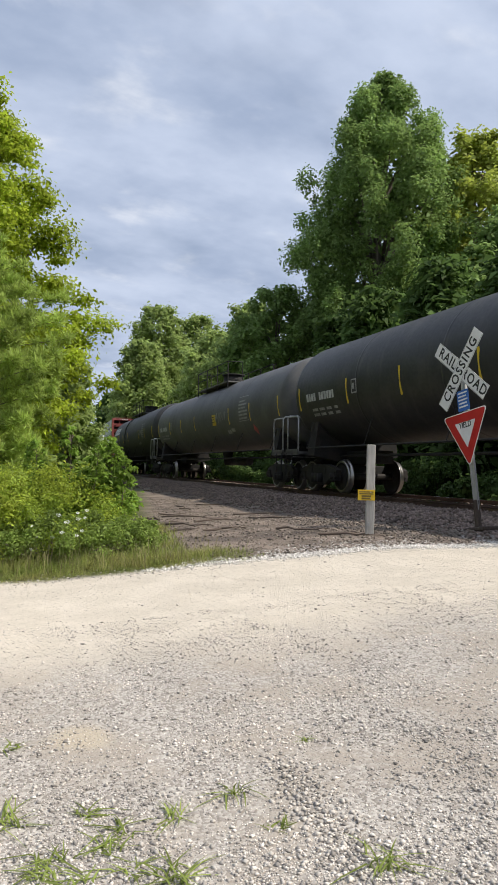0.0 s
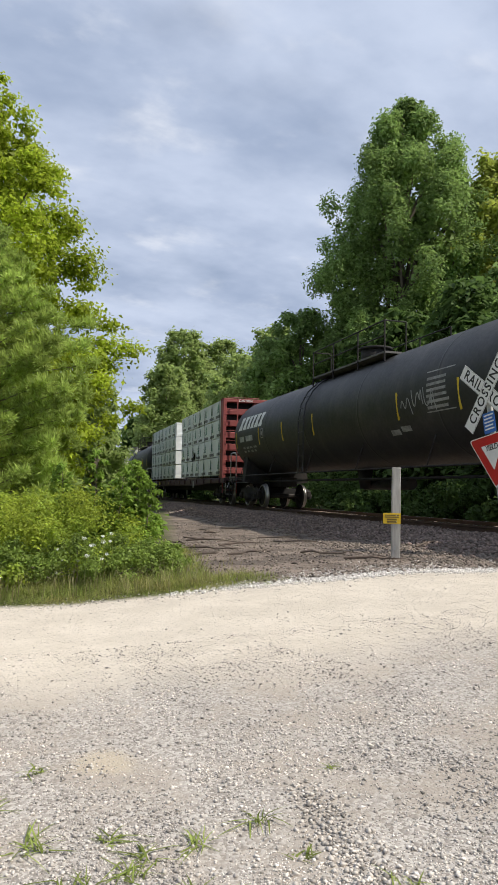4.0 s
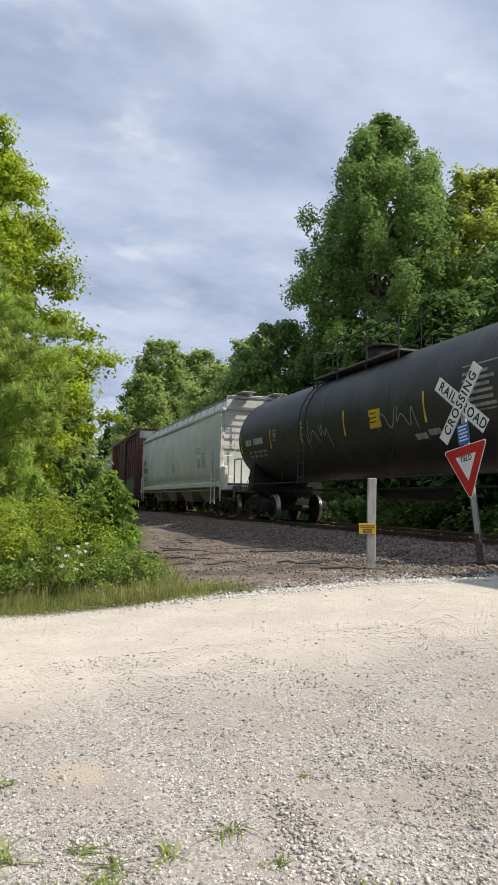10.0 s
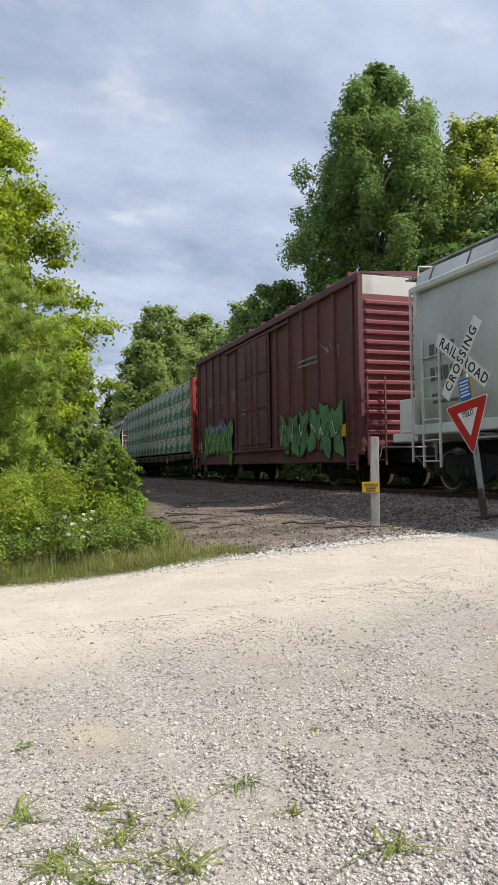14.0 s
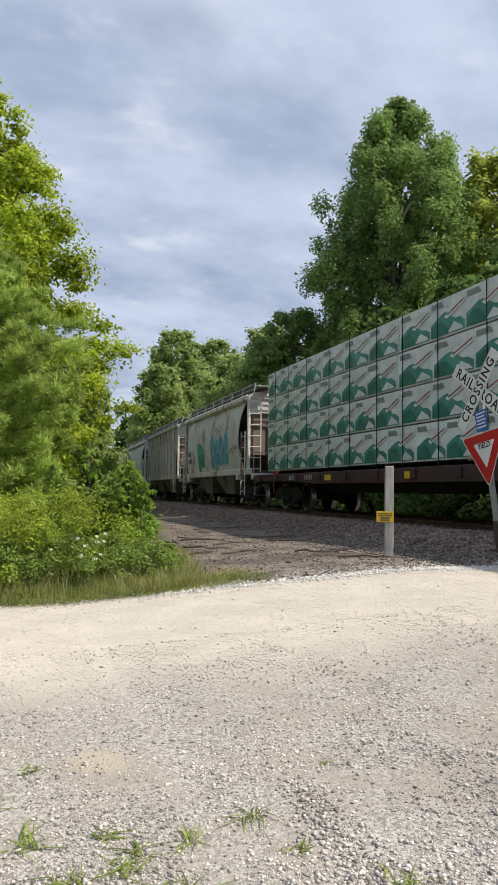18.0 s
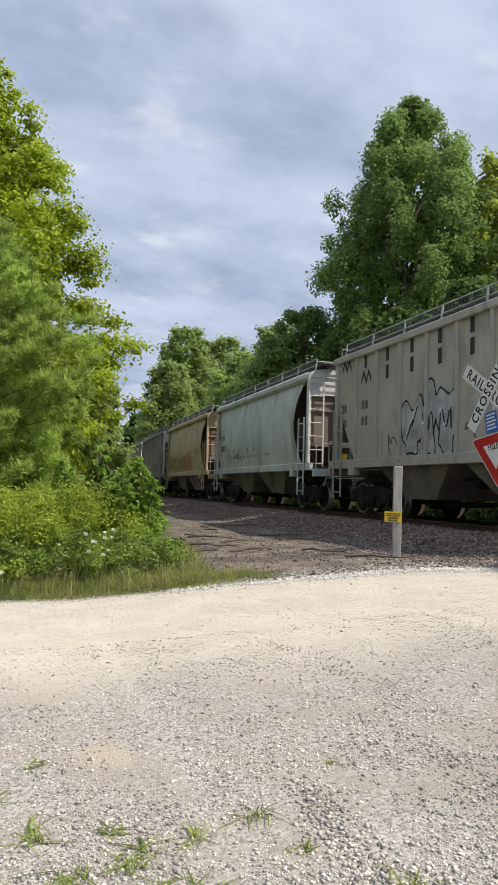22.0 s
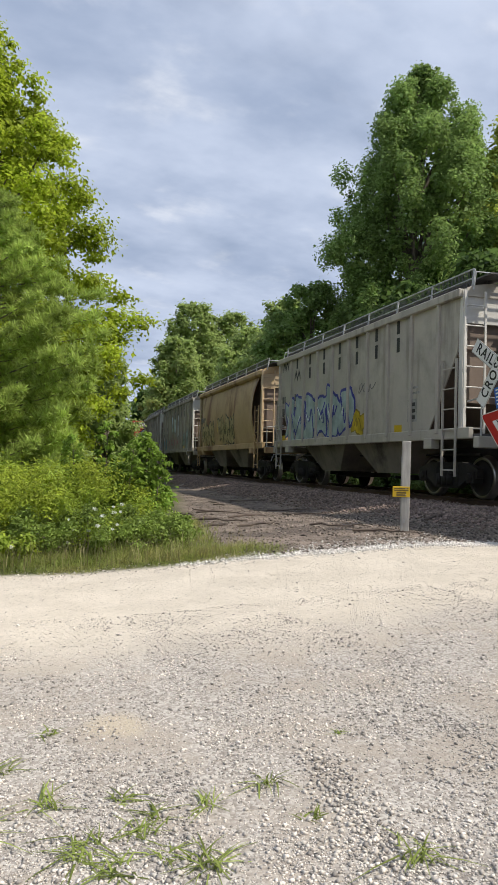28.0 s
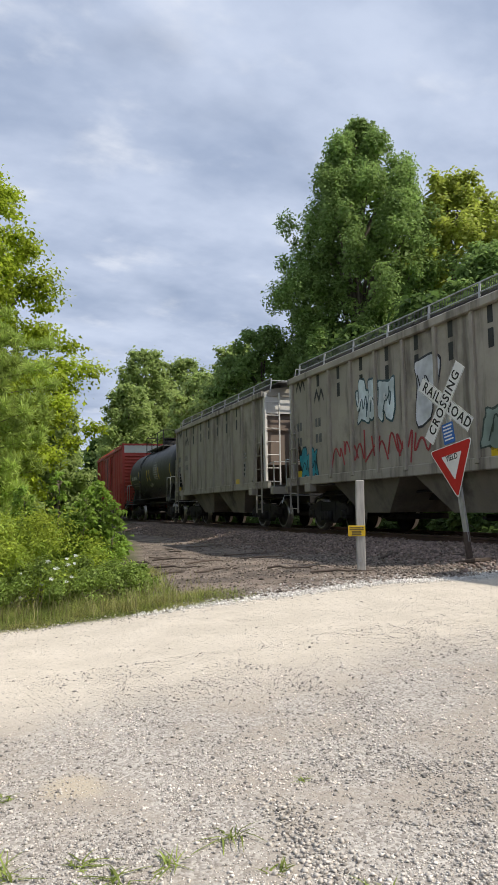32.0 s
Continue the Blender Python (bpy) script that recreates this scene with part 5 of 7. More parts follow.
def blob(rng, cy, cz, w, h, n=22, rough=0.22, points=4):
    ph, amp = rng.uniform(0, 6.28, 3), rng.uniform(0.4, 1.0, 3) * rough
    out = []
    for k in range(n):
        a = 2 * math.pi * k / n
        r = 1 + amp[0] * math.sin(2 * a + ph[0]) + amp[1] * math.sin(points * a + ph[1]) + 0.5 * amp[2] * math.sin((points + 3) * a + ph[2])
        c, s = math.cos(a), math.sin(a)
        # square-shouldered, like a fat painted letter
        c, s = math.copysign(abs(c) ** 0.6, c), math.copysign(abs(s) ** 0.6, s)
        out.append((cy + c * w / 2 * r, cz + s * h / 2 * r))
    return out


def grow(poly, d):
    cy, cz = sum(p[0] for p in poly) / len(poly), sum(p[1] for p in poly) / len(poly)
    return [(y + d * (y - cy) / (math.hypot(y - cy, z - cz) + 1e-6), z + d * (z - cz) / (math.hypot(y - cy, z - cz) + 1e-6)) for y, z in poly]


SPRAY = {}


def spray(colour):
    if colour not in SPRAY:
        SPRAY[colour] = material("spray_paint", colour, 0.5, vary=0.25, scale=2.5, fine=20, bump=0.02)
    return SPRAY[colour]


def stroke_lines(rng, y, z, w, h, count, fill=1.25, bow=2):
    """Bent, interlocked lines, one a cell, that swing up and down like sprayed strokes."""
    lines, step = [], w / count
    for k in range(count):
        n = int(rng.integers(4, 7))
        us = np.cumsum(rng.uniform(-0.35, 1.0, n))
        us = (us - us.min()) / (us.max() - us.min() + 1e-6)
        up = rng.random() < 0.5
        pts = [(y - (k + 0.5 + (us[j] - 0.5) * fill) * step, z + h * (rng.uniform(0.66, 1.0) if (j % 2 == 0) == up else rng.uniform(0.0, 0.36))) for j in range(n)]
        for _ in range(bow):
            cut = [pts[0]]
            for p, q in zip(pts, pts[1:]):
                cut += [(0.75 * p[0] + 0.25 * q[0], 0.75 * p[1] + 0.25 * q[1]), (0.25 * p[0] + 0.75 * q[0], 0.25 * p[1] + 0.75 * q[1])]
            pts = cut + [pts[-1]]
        lines.append(pts)
    return lines


def ribbon(car, name, mat, line, width, skin, lift, label=""):
    """One sprayed line of even width along a run of points."""
    bm, rows = bmesh.new(), []
    for i, (a, b) in enumerate(line):
        p, q = line[max(i - 1, 0)], line[min(i + 1, len(line) - 1)]
        d = math.hypot(q[0] - p[0], q[1] - p[1]) + 1e-6
        ny, nz = -(q[1] - p[1]) / d * width / 2, (q[0] - p[0]) / d * width / 2
        rows.append([bm.verts.new((skin(b + nz * e) - lift - 0.0004 * (i % 5), a + ny * e, b + nz * e)) for e in (-1, 0, 1)])
    for r, t in zip(rows, rows[1:]):
        for e in (0, 1):
            f = bm.faces.new((r[e], r[e + 1], t[e + 1], t[e]))
            f.normal_update()
            if f.normal.x > 0:
                f.normal_flip()
    return part(name, bm, mat, car, label)


def graffiti(car, skin, y, z, w, h, count, fill, outline, seed, shine=None, rough=0.25, lift=0.006, edge=0.05):
    """Fat interlocked shapes with a darker contour, inner lines and light touches, standing for unread lettering."""
    rng = np.random.default_rng(seed)
    step = w / count
    inner = stroke_lines(rng, y, z + 0.12 * h, w, 0.76 * h, count, 0.7)
    for k in range(count):
        up = lift + 0.0012 * (k % 3)
        p = blob(rng, y - (k + 0.5) * step, z + h / 2 + rng.uniform(-0.05, 0.05) * h, step * 1.04, h * rng.uniform(0.85, 1.1), n=30, rough=rough, points=int(rng.integers(3, 6)))
        g = decal(car, "graffiti", spray(outline), [grow(p, edge)], skin, up, "sprayed graffiti shape")
        decal(car, "graffiti_fill", spray(fill), [p], skin, up + 0.005).parent = g
        ribbon(car, "graffiti_line", spray(outline), inner[k], max(0.035, 0.7 * edge), skin, up + 0.010).parent = g
        if shine:
            m = len(inner[k])
            ribbon(car, "graffiti_shine", spray(shine), [(a + 0.055, b + 0.03) for a, b in inner[k][m // 6:m // 2]], 0.045, skin, up + 0.014).parent = g


def scrawl(car, skin, y, z, w, h, seed, colour, width=0.03, label="thin sprayed scrawl", count=0):
    """A tag in thin sprayed lines."""
    rng = np.random.default_rng(seed)
    for k, line in enumerate(stroke_lines(rng, y, z, w, h, count or max(1, round(w / (0.8 * h))), 1.0)):
        ribbon(car, "graffiti", spray(colour), line, width, skin, 0.007 + 0.0025 * (k % 2), label)


def new_car(name, label, category, s_mid):
    car = empty(name, label, category, "cars of the freight train")
    MOVING.append((car, s_mid))
    return car


def add(car, name, mat, *rows, bevel=0.0, label=""):
    return part(name, boxes(*rows, bevel=bevel), mat, car, label)


def brake_wheel(car, y, z, x=0.55, mat=None):
    bm = bmesh.new()
    n = 20
    tube(bm, [(x + 0.26 * math.cos(2 * math.pi * k / n), y, z + 0.26 * math.sin(2 * math.pi * k / n)) for k in range(n + 1)], 0.018, 6)
    for k in range(4):
        a = math.pi * k / 4
        tube(bm, [(x - 0.25 * math.cos(a), y, z - 0.25 * math.sin(a)), (x + 0.25 * math.cos(a), y, z + 0.25 * math.sin(a))], 0.012, 5)
    box(bm, x - 0.12, x + 0.12, y + 0.02, y + 0.16, z - 0.2, z + 0.14)
    part("brake_wheel", bm, mat or M_GALV, car)


# ---------------------------------------------------------------- tank cars
def tank_car(label, s0, s1, seed, body=None, radius=1.50, brand=0, marks=True, placard=True, tag=None, dome_at=0.0, grade=False, climb=True):
    rng = np.random.default_rng(seed)
    car = new_car("tank_car", label, "tank car", (s0 + s1) / 2)
    L, R, zc = s1 - s0, radius, 1.28 + radius
    axis_z = zc
    half, body = L / 2 - 0.35, body or M_BLACK
    bm = bmesh.new()
    n, rings = 48, []
    # bulging heads: the tip first, then out to the shoulder
    ys = [-half - 0.40 + 0.70 * (1 - math.cos(a)) for a in np.linspace(0.06, math.pi / 2, 10)]
    rr = [R * math.sin(a) for a in np.linspace(0.06, math.pi / 2, 10)]
    prof = list(zip(ys, rr))
    seams = np.linspace(ys[9], -ys[9], 6)
    for s in seams[1:-1]:
        prof += [(s - 0.5, R), (s - 0.06, R), (s - 0.03, R), (s - 0.012, R + 0.006), (s + 0.012, R + 0.006), (s + 0.03, R), (s + 0.06, R), (s + 0.5, R)]
    prof += [(-y, r) for y, r in reversed(list(zip(ys, rr)))]
    for y, r in prof:
        rings.append([(r * math.cos(2 * math.pi * k / n), y, zc + r * math.sin(2 * math.pi * k / n)) for k in range(n)])
    loft(bm, rings, smooth=True)
    part("tank", bm, body, car, "curved tank shell")

    def skin(z):
        return -math.sqrt(max(0.05, (R + 0.004) ** 2 - (z - axis_z) ** 2))
    ty = half - 1.0
    for s in (-1, 1):
        y0 = s * ty
        # saddle that carries the tank over the truck, and the stub of the frame
        bm = bmesh.new()
        arc = [(-R * 0.82, zc - R * 0.57), (-R * 0.5, zc - R * 0.866), (0, zc - R), (R * 0.5, zc - R * 0.866), (R * 0.82, zc - R * 0.57), (1.3, 0.98), (0.5, 0.82), (-0.5, 0.82), (-1.3, 0.98)]
        loft(bm, [[(x, y0 + d, z) for x, z in arc] for d in (-0.22, 0.22)])
        part("saddle", bm, M_UNDER, car)
        a, b = sorted((s * (half + 0.30), s * (ty - 1.6)))
        add(car, "stub_sill", M_UNDER, (-0.32, 0.32, a, b, 0.78, 1.12), bevel=0.02)
        a, b = sorted((s * (half + 0.28), s * (half - 0.55)))
        add(car, "end_platform", M_DARKGALV, (-1.5, 1.5, a, b, 1.04, 1.10), (-1.5, -1.44, a, b, 1.0, 1.16), (1.44, 1.5, a, b, 1.0, 1.16))
        e = s * (half + 0.22)
        bm = tubes(([(-1.46, e, 1.1), (-1.46, e, 2.05), (-1.40, e, 2.12), (-0.5, e, 2.12)], 0.022, 7), ([(-1.46, e - s * 0.75, 1.1), (-1.46, e - s * 0.75, 1.98), (-1.46, e - s * 0.68, 2.08), (-1.46, e, 2.08)], 0.022, 7))
        part("end_handrail", bm, M_GALV, car)
        part("end_handrail", tubes(([(1.46, e, 1.1), (1.46, e, 2.05), (0.5, e, 2.12)], 0.022, 7)), M_DARKGALV, car)
        bm = tubes(([(-1.5, e, 1.05), (-1.5, e, 0.42), (-1.5, e - s * 0.42, 0.42), (-1.5, e - s * 0.42, 1.05)], 0.018, 6), ([(-1.5, e, 0.72), (-1.5, e - s * 0.42, 0.72)], 0.018, 6))
        part("step", bm, M_UNDER, car)
    part("side_rail", tubes(([(-1.42, -ty, 1.18), (-1.42, ty, 1.18)], 0.022, 7), *(([(-1.42, y, 1.18), (-1.2, y, zc - R * 0.6)], 0.014, 5) for y in np.linspace(-ty, ty, 6))), M_UNDER, car)
    part("brake_pipe", tubes(([(-0.5, -ty, 0.98), (-0.5, ty, 0.98)], 0.035, 7), ([(0.3, -1.5, 0.86), (0.3, 1.2, 0.86)], 0.16, 10)), M_UNDER, car)
    part("outlet_valve", tubes(([(0, dome_at + 0.6, zc - R + 0.05), (0, dome_at + 0.6, 0.72)], [0.24, 0.14], 10)), M_UNDER, car)
    # manway, valves and the walk round them on top
    dy = dome_at
    part("manway", tubes(([(0, dy, zc + R - 0.06), (0, dy, zc + R + 0.44)], 0.42, 18), ([(0, dy, zc + R + 0.44), (0, dy, zc + R + 0.50)], 0.48, 18), ([(0.1, dy + 0.9, zc + R - 0.05), (0.1, dy + 0.9, zc + R + 0.26)], 0.14, 10), ([(0, dy - 0.8, zc + R - 0.05), (0, dy - 0.8, zc + R + 0.2)], 0.2, 10)), M_UNDER, car)
    zt = zc + R
    part("top_walkway", boxes((-0.95, -0.45, dy - 2.3, dy + 2.3, zt - 0.10, zt - 0.05), (0.45, 0.95, dy - 2.3, dy + 2.3, zt - 0.10, zt - 0.05)), M_DARKGALV, car)
    rows = []
    for x in (-0.95, 0.95):
        rows = [([(x, y, zt - 0.32), (x, y, zt + 0.72)], 0.022, 6) for y in (dy - 2.3, dy - 0.8, dy + 0.8, dy + 2.3)]
        rows += [([(x, dy - 2.3, zt + z), (x, dy + 2.3, zt + z)], 0.018, 6) for z in (0.34, 0.72)]
        part("top_railing", tubes(*rows), M_UNDER, car)
    for y in (dy - 2.3, dy + 2.3):
        part("gate_bar", tubes(([(-0.95, y, zt + 0.72), (-0.35, y, zt + 0.72)], 0.018, 6), ([(-0.35, y, zt + 0.72), (-0.35, y, zt)], 0.018, 6)), M_UNDER, car)
    if climb:
      lad = [([(-R - 0.10 if z < zc else skin(z) - 0.10, dy + 1.75 + o, z) for z in (1.12, 1.6, 2.2, zc, zc + 0.5, zc + 0.9, zc + 1.2, zc + 1.42)], 0.02, 6) for o in (-0.2, 0.2)]
      part("side_ladder", tubes(*lad, *(([(skin(z) - 0.10 if z > zc else -R - 0.10, dy + 1.55, z), (skin(z) - 0.10 if z > zc else -R - 0.10, dy + 1.95, z)], 0.015, 5) for z in np.arange(1.3, zc + 1.3, 0.36))), M_BLACK, car)
    # stencils: reporting marks and data become bars
    zc -= 0.33      # the markings sit below the middle of the flank
    if marks:
        decal(car, "stencil", M_STENCIL, bars(half - 0.95, zc + 0.05, 0.20, 4, rng, 0.6, 0.14) + bars(half - 1.72, zc + 0.05, 0.20, 6, rng, 0.6, 0.14), skin, label="white reporting marks")
        decal(car, "small_stencil", M_DIM, [rect(half - 1.2 - k * 0.42, zc - 0.22 - j * 0.13, 0.32 * rng.uniform(0.6, 1.1), 0.07) for j in range(2) for k in range(4)], skin)
        decal(car, "stencil_frame", M_DIM, [rect(half - 3.5, zc + 0.06, 0.26, 0.03), rect(half - 3.5, zc + 0.37, 0.26, 0.03), rect(half - 3.5, zc + 0.06, 0.03, 0.34), rect(half - 3.73, zc + 0.06, 0.03, 0.34), rect(half - 3.57, zc + 0.16, 0.1, 0.14)], skin)
    if brand:
        decal(car, "brand_mark", M_WHITE, bars(half - 0.75, zc + 0.50, 0.50, 6, rng, 0.80, 0.20, 0.25), skin, label="bold slanted white bars")
    strips = [half - 0.42, half - 3.2, half - 5.6, half - 8.2, -half + 5.6, -half + 3.2, -half + 0.5]
    for y in strips:
        decal(car, "reflector_strip", M_YELLOW, [rect(y, zc - 0.16, 0.075, 0.62)], skin)
    if placard:
        decal(car, "placard", M_YELLOW, [rect(-half + 7.8, zc - 0.10, 0.52, 0.42)], skin, label="yellow placard sheet")
        decal(car, "placard_print", M_INK, [rect(-half + 7.74, zc + 0.02 + 0.10 * k, 0.3, 0.025) for k in range(3)], skin, 0.010)
    data = [rect(-half + 4.3, zc - 0.05 + 0.12 * k, 1.0 * rng.uniform(0.7, 1.0), 0.06) for k in range(6)]
    decal(car, "data_table", M_DIM, data + [rect(-half + 4.35, zc + 0.72, 1.05, 0.025), rect(-half + 4.35, zc - 0.12, 1.05, 0.025)], skin)
    decal(car, "small_stencil", M_DIM, [rect(-half + 5.6 + 0.5 * k, zc - 0.42 - 0.05 * k, 0.42, 0.12) for k in range(2)], skin)
    if grade:
        decal(car, "hazard_diamond", spray((0.55, 0.10, 0.10)), [[(-half + 3.0, zc - 0.62), (-half + 2.82, zc - 0.44), (-half + 3.0, zc - 0.26), (-half + 3.18, zc - 0.44)]], skin, label="red and white diamond placard")
    if tag:
        for y, z, w, h, sd, c in tag:
            scrawl(car, skin, y, z, w, h, sd, c)
    trucks(car, (-ty, ty))
    couplers(car, half + 0.62)
    brake_wheel(car, half + 0.42, 1.75)
    return car


tank_car("black tank car with white stencils and yellow strips", 0.6, 19.05, 101, radius=1.43, dome_at=-3.0, climb=False)
tank_car("dusty black tank car with worn placards and stencils", 19.1, 38.7, 102, body=M_DUSTY, radius=1.40, climb=False, placard=True, dome_at=0.0, grade=True, tag=[(-2.0, 2.2, 1.6, 0.7, 5, (0.25, 0.24, 0.23))])
tank_car("glossy black tank car with a bold white name band", 38.8, 58.25, 103, radius=1.46, brand=1, placard=False, dome_at=0.0, tag=[(-4.0, 2.3, 1.4, 0.6, 9, (0.30, 0.30, 0.30))])
tank_car("black tank car with yellow strips and scrawled tags", 82.6, 100.6, 104, radius=1.47, dome_at=1.0, tag=[(3.2, 2.0, 2.0, 0.9, 12, (0.32, 0.32, 0.31)), (-1.2, 2.0, 1.6, 0.8, 14, (0.28, 0.28, 0.27))], grade=True)
tank_car("short black tank car between hoppers and red boxcar", 276.4, 289.0, 105, radius=1.36, placard=False, dome_at=0.0)


# ---------------------------------------------------------------- covered hoppers
def hopper_common(car, half, mat, light_end, roof_z, seed, w=1.5, rails=True):
    """Sills, ends, ladders, bays, roof walk, trucks: what all two-bay hoppers share."""
    rng = np.random.default_rng(seed)
    add(car, "side_sill", mat, (-1.56, -1.44, -half + 0.25, half - 0.25, 1.18, 1.40), bevel=0.015)
    add(car, "side_sill", mat, (1.44, 1.56, -half + 0.25, half - 0.25, 1.18, 1.40), bevel=0.015)
    add(car, "centre_sill", M_UNDER, (-0.33, 0.33, -half, half, 0.72, 1.05), bevel=0.02)
    for s in (-1, 1):
        # lower end: slope sheet, platform, corner posts, ladders, top end sheet
        e = s * half
        bm = bmesh.new()
        loft(bm, [[(x, s * (half - 2.6), 1.25), (x, s * (half - 2.6), 1.32), (x, s * (half - 0.62), 3.02), (x, s * (half - 0.62), 2.95)] for x in (-w + 0.06, w - 0.06)])
        bmesh.ops.recalc_face_normals(bm, faces=bm.faces[:])
        part("slope_sheet", bm, M_ENDDARK, car)
        a, b = sorted((e - s * 0.66, e - s * 0.60))
        add(car, "end_sheet", light_end, (-w + 0.05, w - 0.05, a, b, roof_z - 0.62, roof_z - 0.02))
        a, b = sorted((e - s * 0.74, e - s * 0.69))
        add(car, "end_panel", M_ENDDARK, (-w + 0.12, w - 0.12, a, b, 1.9, roof_z - 0.60))
        add(car, "end_sill", mat, (-1.5, 1.5, *sorted((e, e - s * 0.18)), 1.0, 1.22), bevel=0.015)
        add(car, "end_platform", M_DARKGALV, (-1.45, 1.45, *sorted((e - s * 0.02, e - s * 0.85)), 1.23, 1.27))
        for x in (-1.47, 1.47):
            add(car, "corner_post", light_end, (x - 0.05, x + 0.05, *sorted((e - s * 0.66, e - s * 0.54)), 1.25, roof_z))
        for x in (-0.5, 0.5):
            add(car, "end_brace", mat, (x - 0.04, x + 0.04, *sorted((e - s * 0.60, e - s * 0.50)), 1.25, 3.4))
        ladder(car, light_end, -1.50, e - s * 0.50, 1.27, roof_z, 0.46, "x")
        ladder(car, light_end, 1.04, e - s * 0.50, 1.27, roof_z, 0.46, "x")
        ladder(car, mat, -1.60, e - s * 0.62 - (0.46 if s > 0 else 0), 0.45, 2.75, 0.46, "y")
        ladder(car, mat, 1.60, e - s * 0.62 - (0.46 if s > 0 else 0), 0.45, 2.75, 0.46, "y")
        part("grab_iron", tubes(([(-1.45, e - s * 0.45, 1.9), (-1.45, e, 1.95), (1.45, e, 1.95)], 0.016, 6), ([(-1.45, e, 1.22), (-1.45, e, 1.95)], 0.016, 6), ([(1.45, e, 1.22), (1.45, e, 1.95)], 0.016, 6)), M_GALV, car)
        # discharge bays
        yb = s * 1.75
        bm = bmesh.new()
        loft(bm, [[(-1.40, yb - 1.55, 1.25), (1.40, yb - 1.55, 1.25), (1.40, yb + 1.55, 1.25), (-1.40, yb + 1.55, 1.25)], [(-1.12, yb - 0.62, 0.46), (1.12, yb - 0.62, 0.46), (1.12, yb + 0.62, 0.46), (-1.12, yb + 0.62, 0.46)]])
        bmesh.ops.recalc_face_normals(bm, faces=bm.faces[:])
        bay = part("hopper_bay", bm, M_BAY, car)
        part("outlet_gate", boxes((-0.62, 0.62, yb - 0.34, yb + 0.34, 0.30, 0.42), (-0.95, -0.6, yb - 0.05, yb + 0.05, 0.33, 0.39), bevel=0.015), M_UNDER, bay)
        part("jacking_pad", boxes((-1.60, -1.40, *sorted((e - s * 1.8, e - s * 1.5)), 1.0, 1.22), bevel=0.01), mat, car)
    # roof, hatches and running boards
    bm = bmesh.new()
    top = [(-w - 0.03, roof_z - 0.10), (-w - 0.05, roof_z), (-w * 0.86, roof_z + 0.12), (-w * 0.5, roof_z + 0.2), (0, roof_z + 0.23), (w * 0.5, roof_z + 0.2), (w * 0.86, roof_z + 0.12), (w + 0.05, roof_z), (w + 0.03, roof_z - 0.10)]
    loft(bm, [[(x, y, z) for x, z in top] for y in (-half + 0.55, half - 0.55)])
    part("roof", bm, mat, car)
    for y in np.linspace(-half + 1.5, half - 1.5, 8):
        part("hatch", tubes(([(0.0, y, roof_z + 0.14), (0.0, y, roof_z + 0.27)], 0.33, 14)), mat, car)
    for x in (-0.95, 0.95):
        add(car, "running_board", M_DARKGALV, (x - 0.26, x + 0.26, -half + 0.1, half - 0.1, roof_z + 0.24, roof_z + 0.27))
        rows = [([(x, y, roof_z + 0.05), (x, y, roof_z + 0.25)], 0.02, 5) for y in np.linspace(-half + 0.6, half - 0.6, 9)]
        part("board_bracket", tubes(*rows), M_DARKGALV, car)
    if rails:
        rows = [([(-1.28, y, roof_z + 0.08), (-1.24, y, roof_z + 0.46)], 0.026, 5) for y in np.linspace(-half + 0.6, half - 0.6, 8)]
        rows += [([(-1.24, -half + 0.6, roof_z + z), (-1.24, half - 0.6, roof_z + z)], 0.016, 5) for z in (0.28, 0.46)]
        fence = part("roof_rail", tubes(*rows), M_GALV, car)
        part("rail_mesh", tubes(*(([(-1.25, y, roof_z + 0.10), (-1.24, y, roof_z + 0.46)], 0.0055, 3) for y in np.arange(-half + 0.6, half - 0.6, 0.05))), M_DARKGALV, fence)
    for s in (-1, 1):
        add(car, "crossover_board", M_DARKGALV, *((-1.2, 1.2, *sorted((s * (half - d), s * (half - d - 0.025))), roof_z + 0.24, roof_z + 0.265) for d in (0.10, 0.20, 0.30, 0.40, 0.50)))
        part("top_grab", tubes(([(-1.35, s * (half - 0.45), roof_z), (-1.3, s * (half - 0.45), roof_z + 0.36), (-0.7, s * (half - 0.45), roof_z + 0.36)], 0.016, 6)), M_GALV, car)
    brake_wheel(car, half - 0.42, 2.2)
    brake_wheel(car, -half + 0.30, 2.2)
    trucks(car, (-half + 1.75, half - 1.75))
    couplers(car, half + 0.42)
    part("brake_gear", tubes(([(-0.9, half - 3.3, 0.95), (-0.9, half - 2.7, 0.95)], 0.17, 10), ([(-0.75, -half + 1, 0.9), (-0.75, half - 1, 0.9)], 0.025, 6)), M_UNDER, car)
    return rng


ROUND_SIDE = ((1.30, 1.46), (1.7, 1.53), (2.2, 1.585), (2.7, 1.60), (3.2, 1.575), (3.6, 1.52), (3.95, 1.44))


def round_skin(z, grow_by=0.0):
    zs, ws = zip(*ROUND_SIDE)
    return -float(np.interp(z, zs, ws)) - grow_by


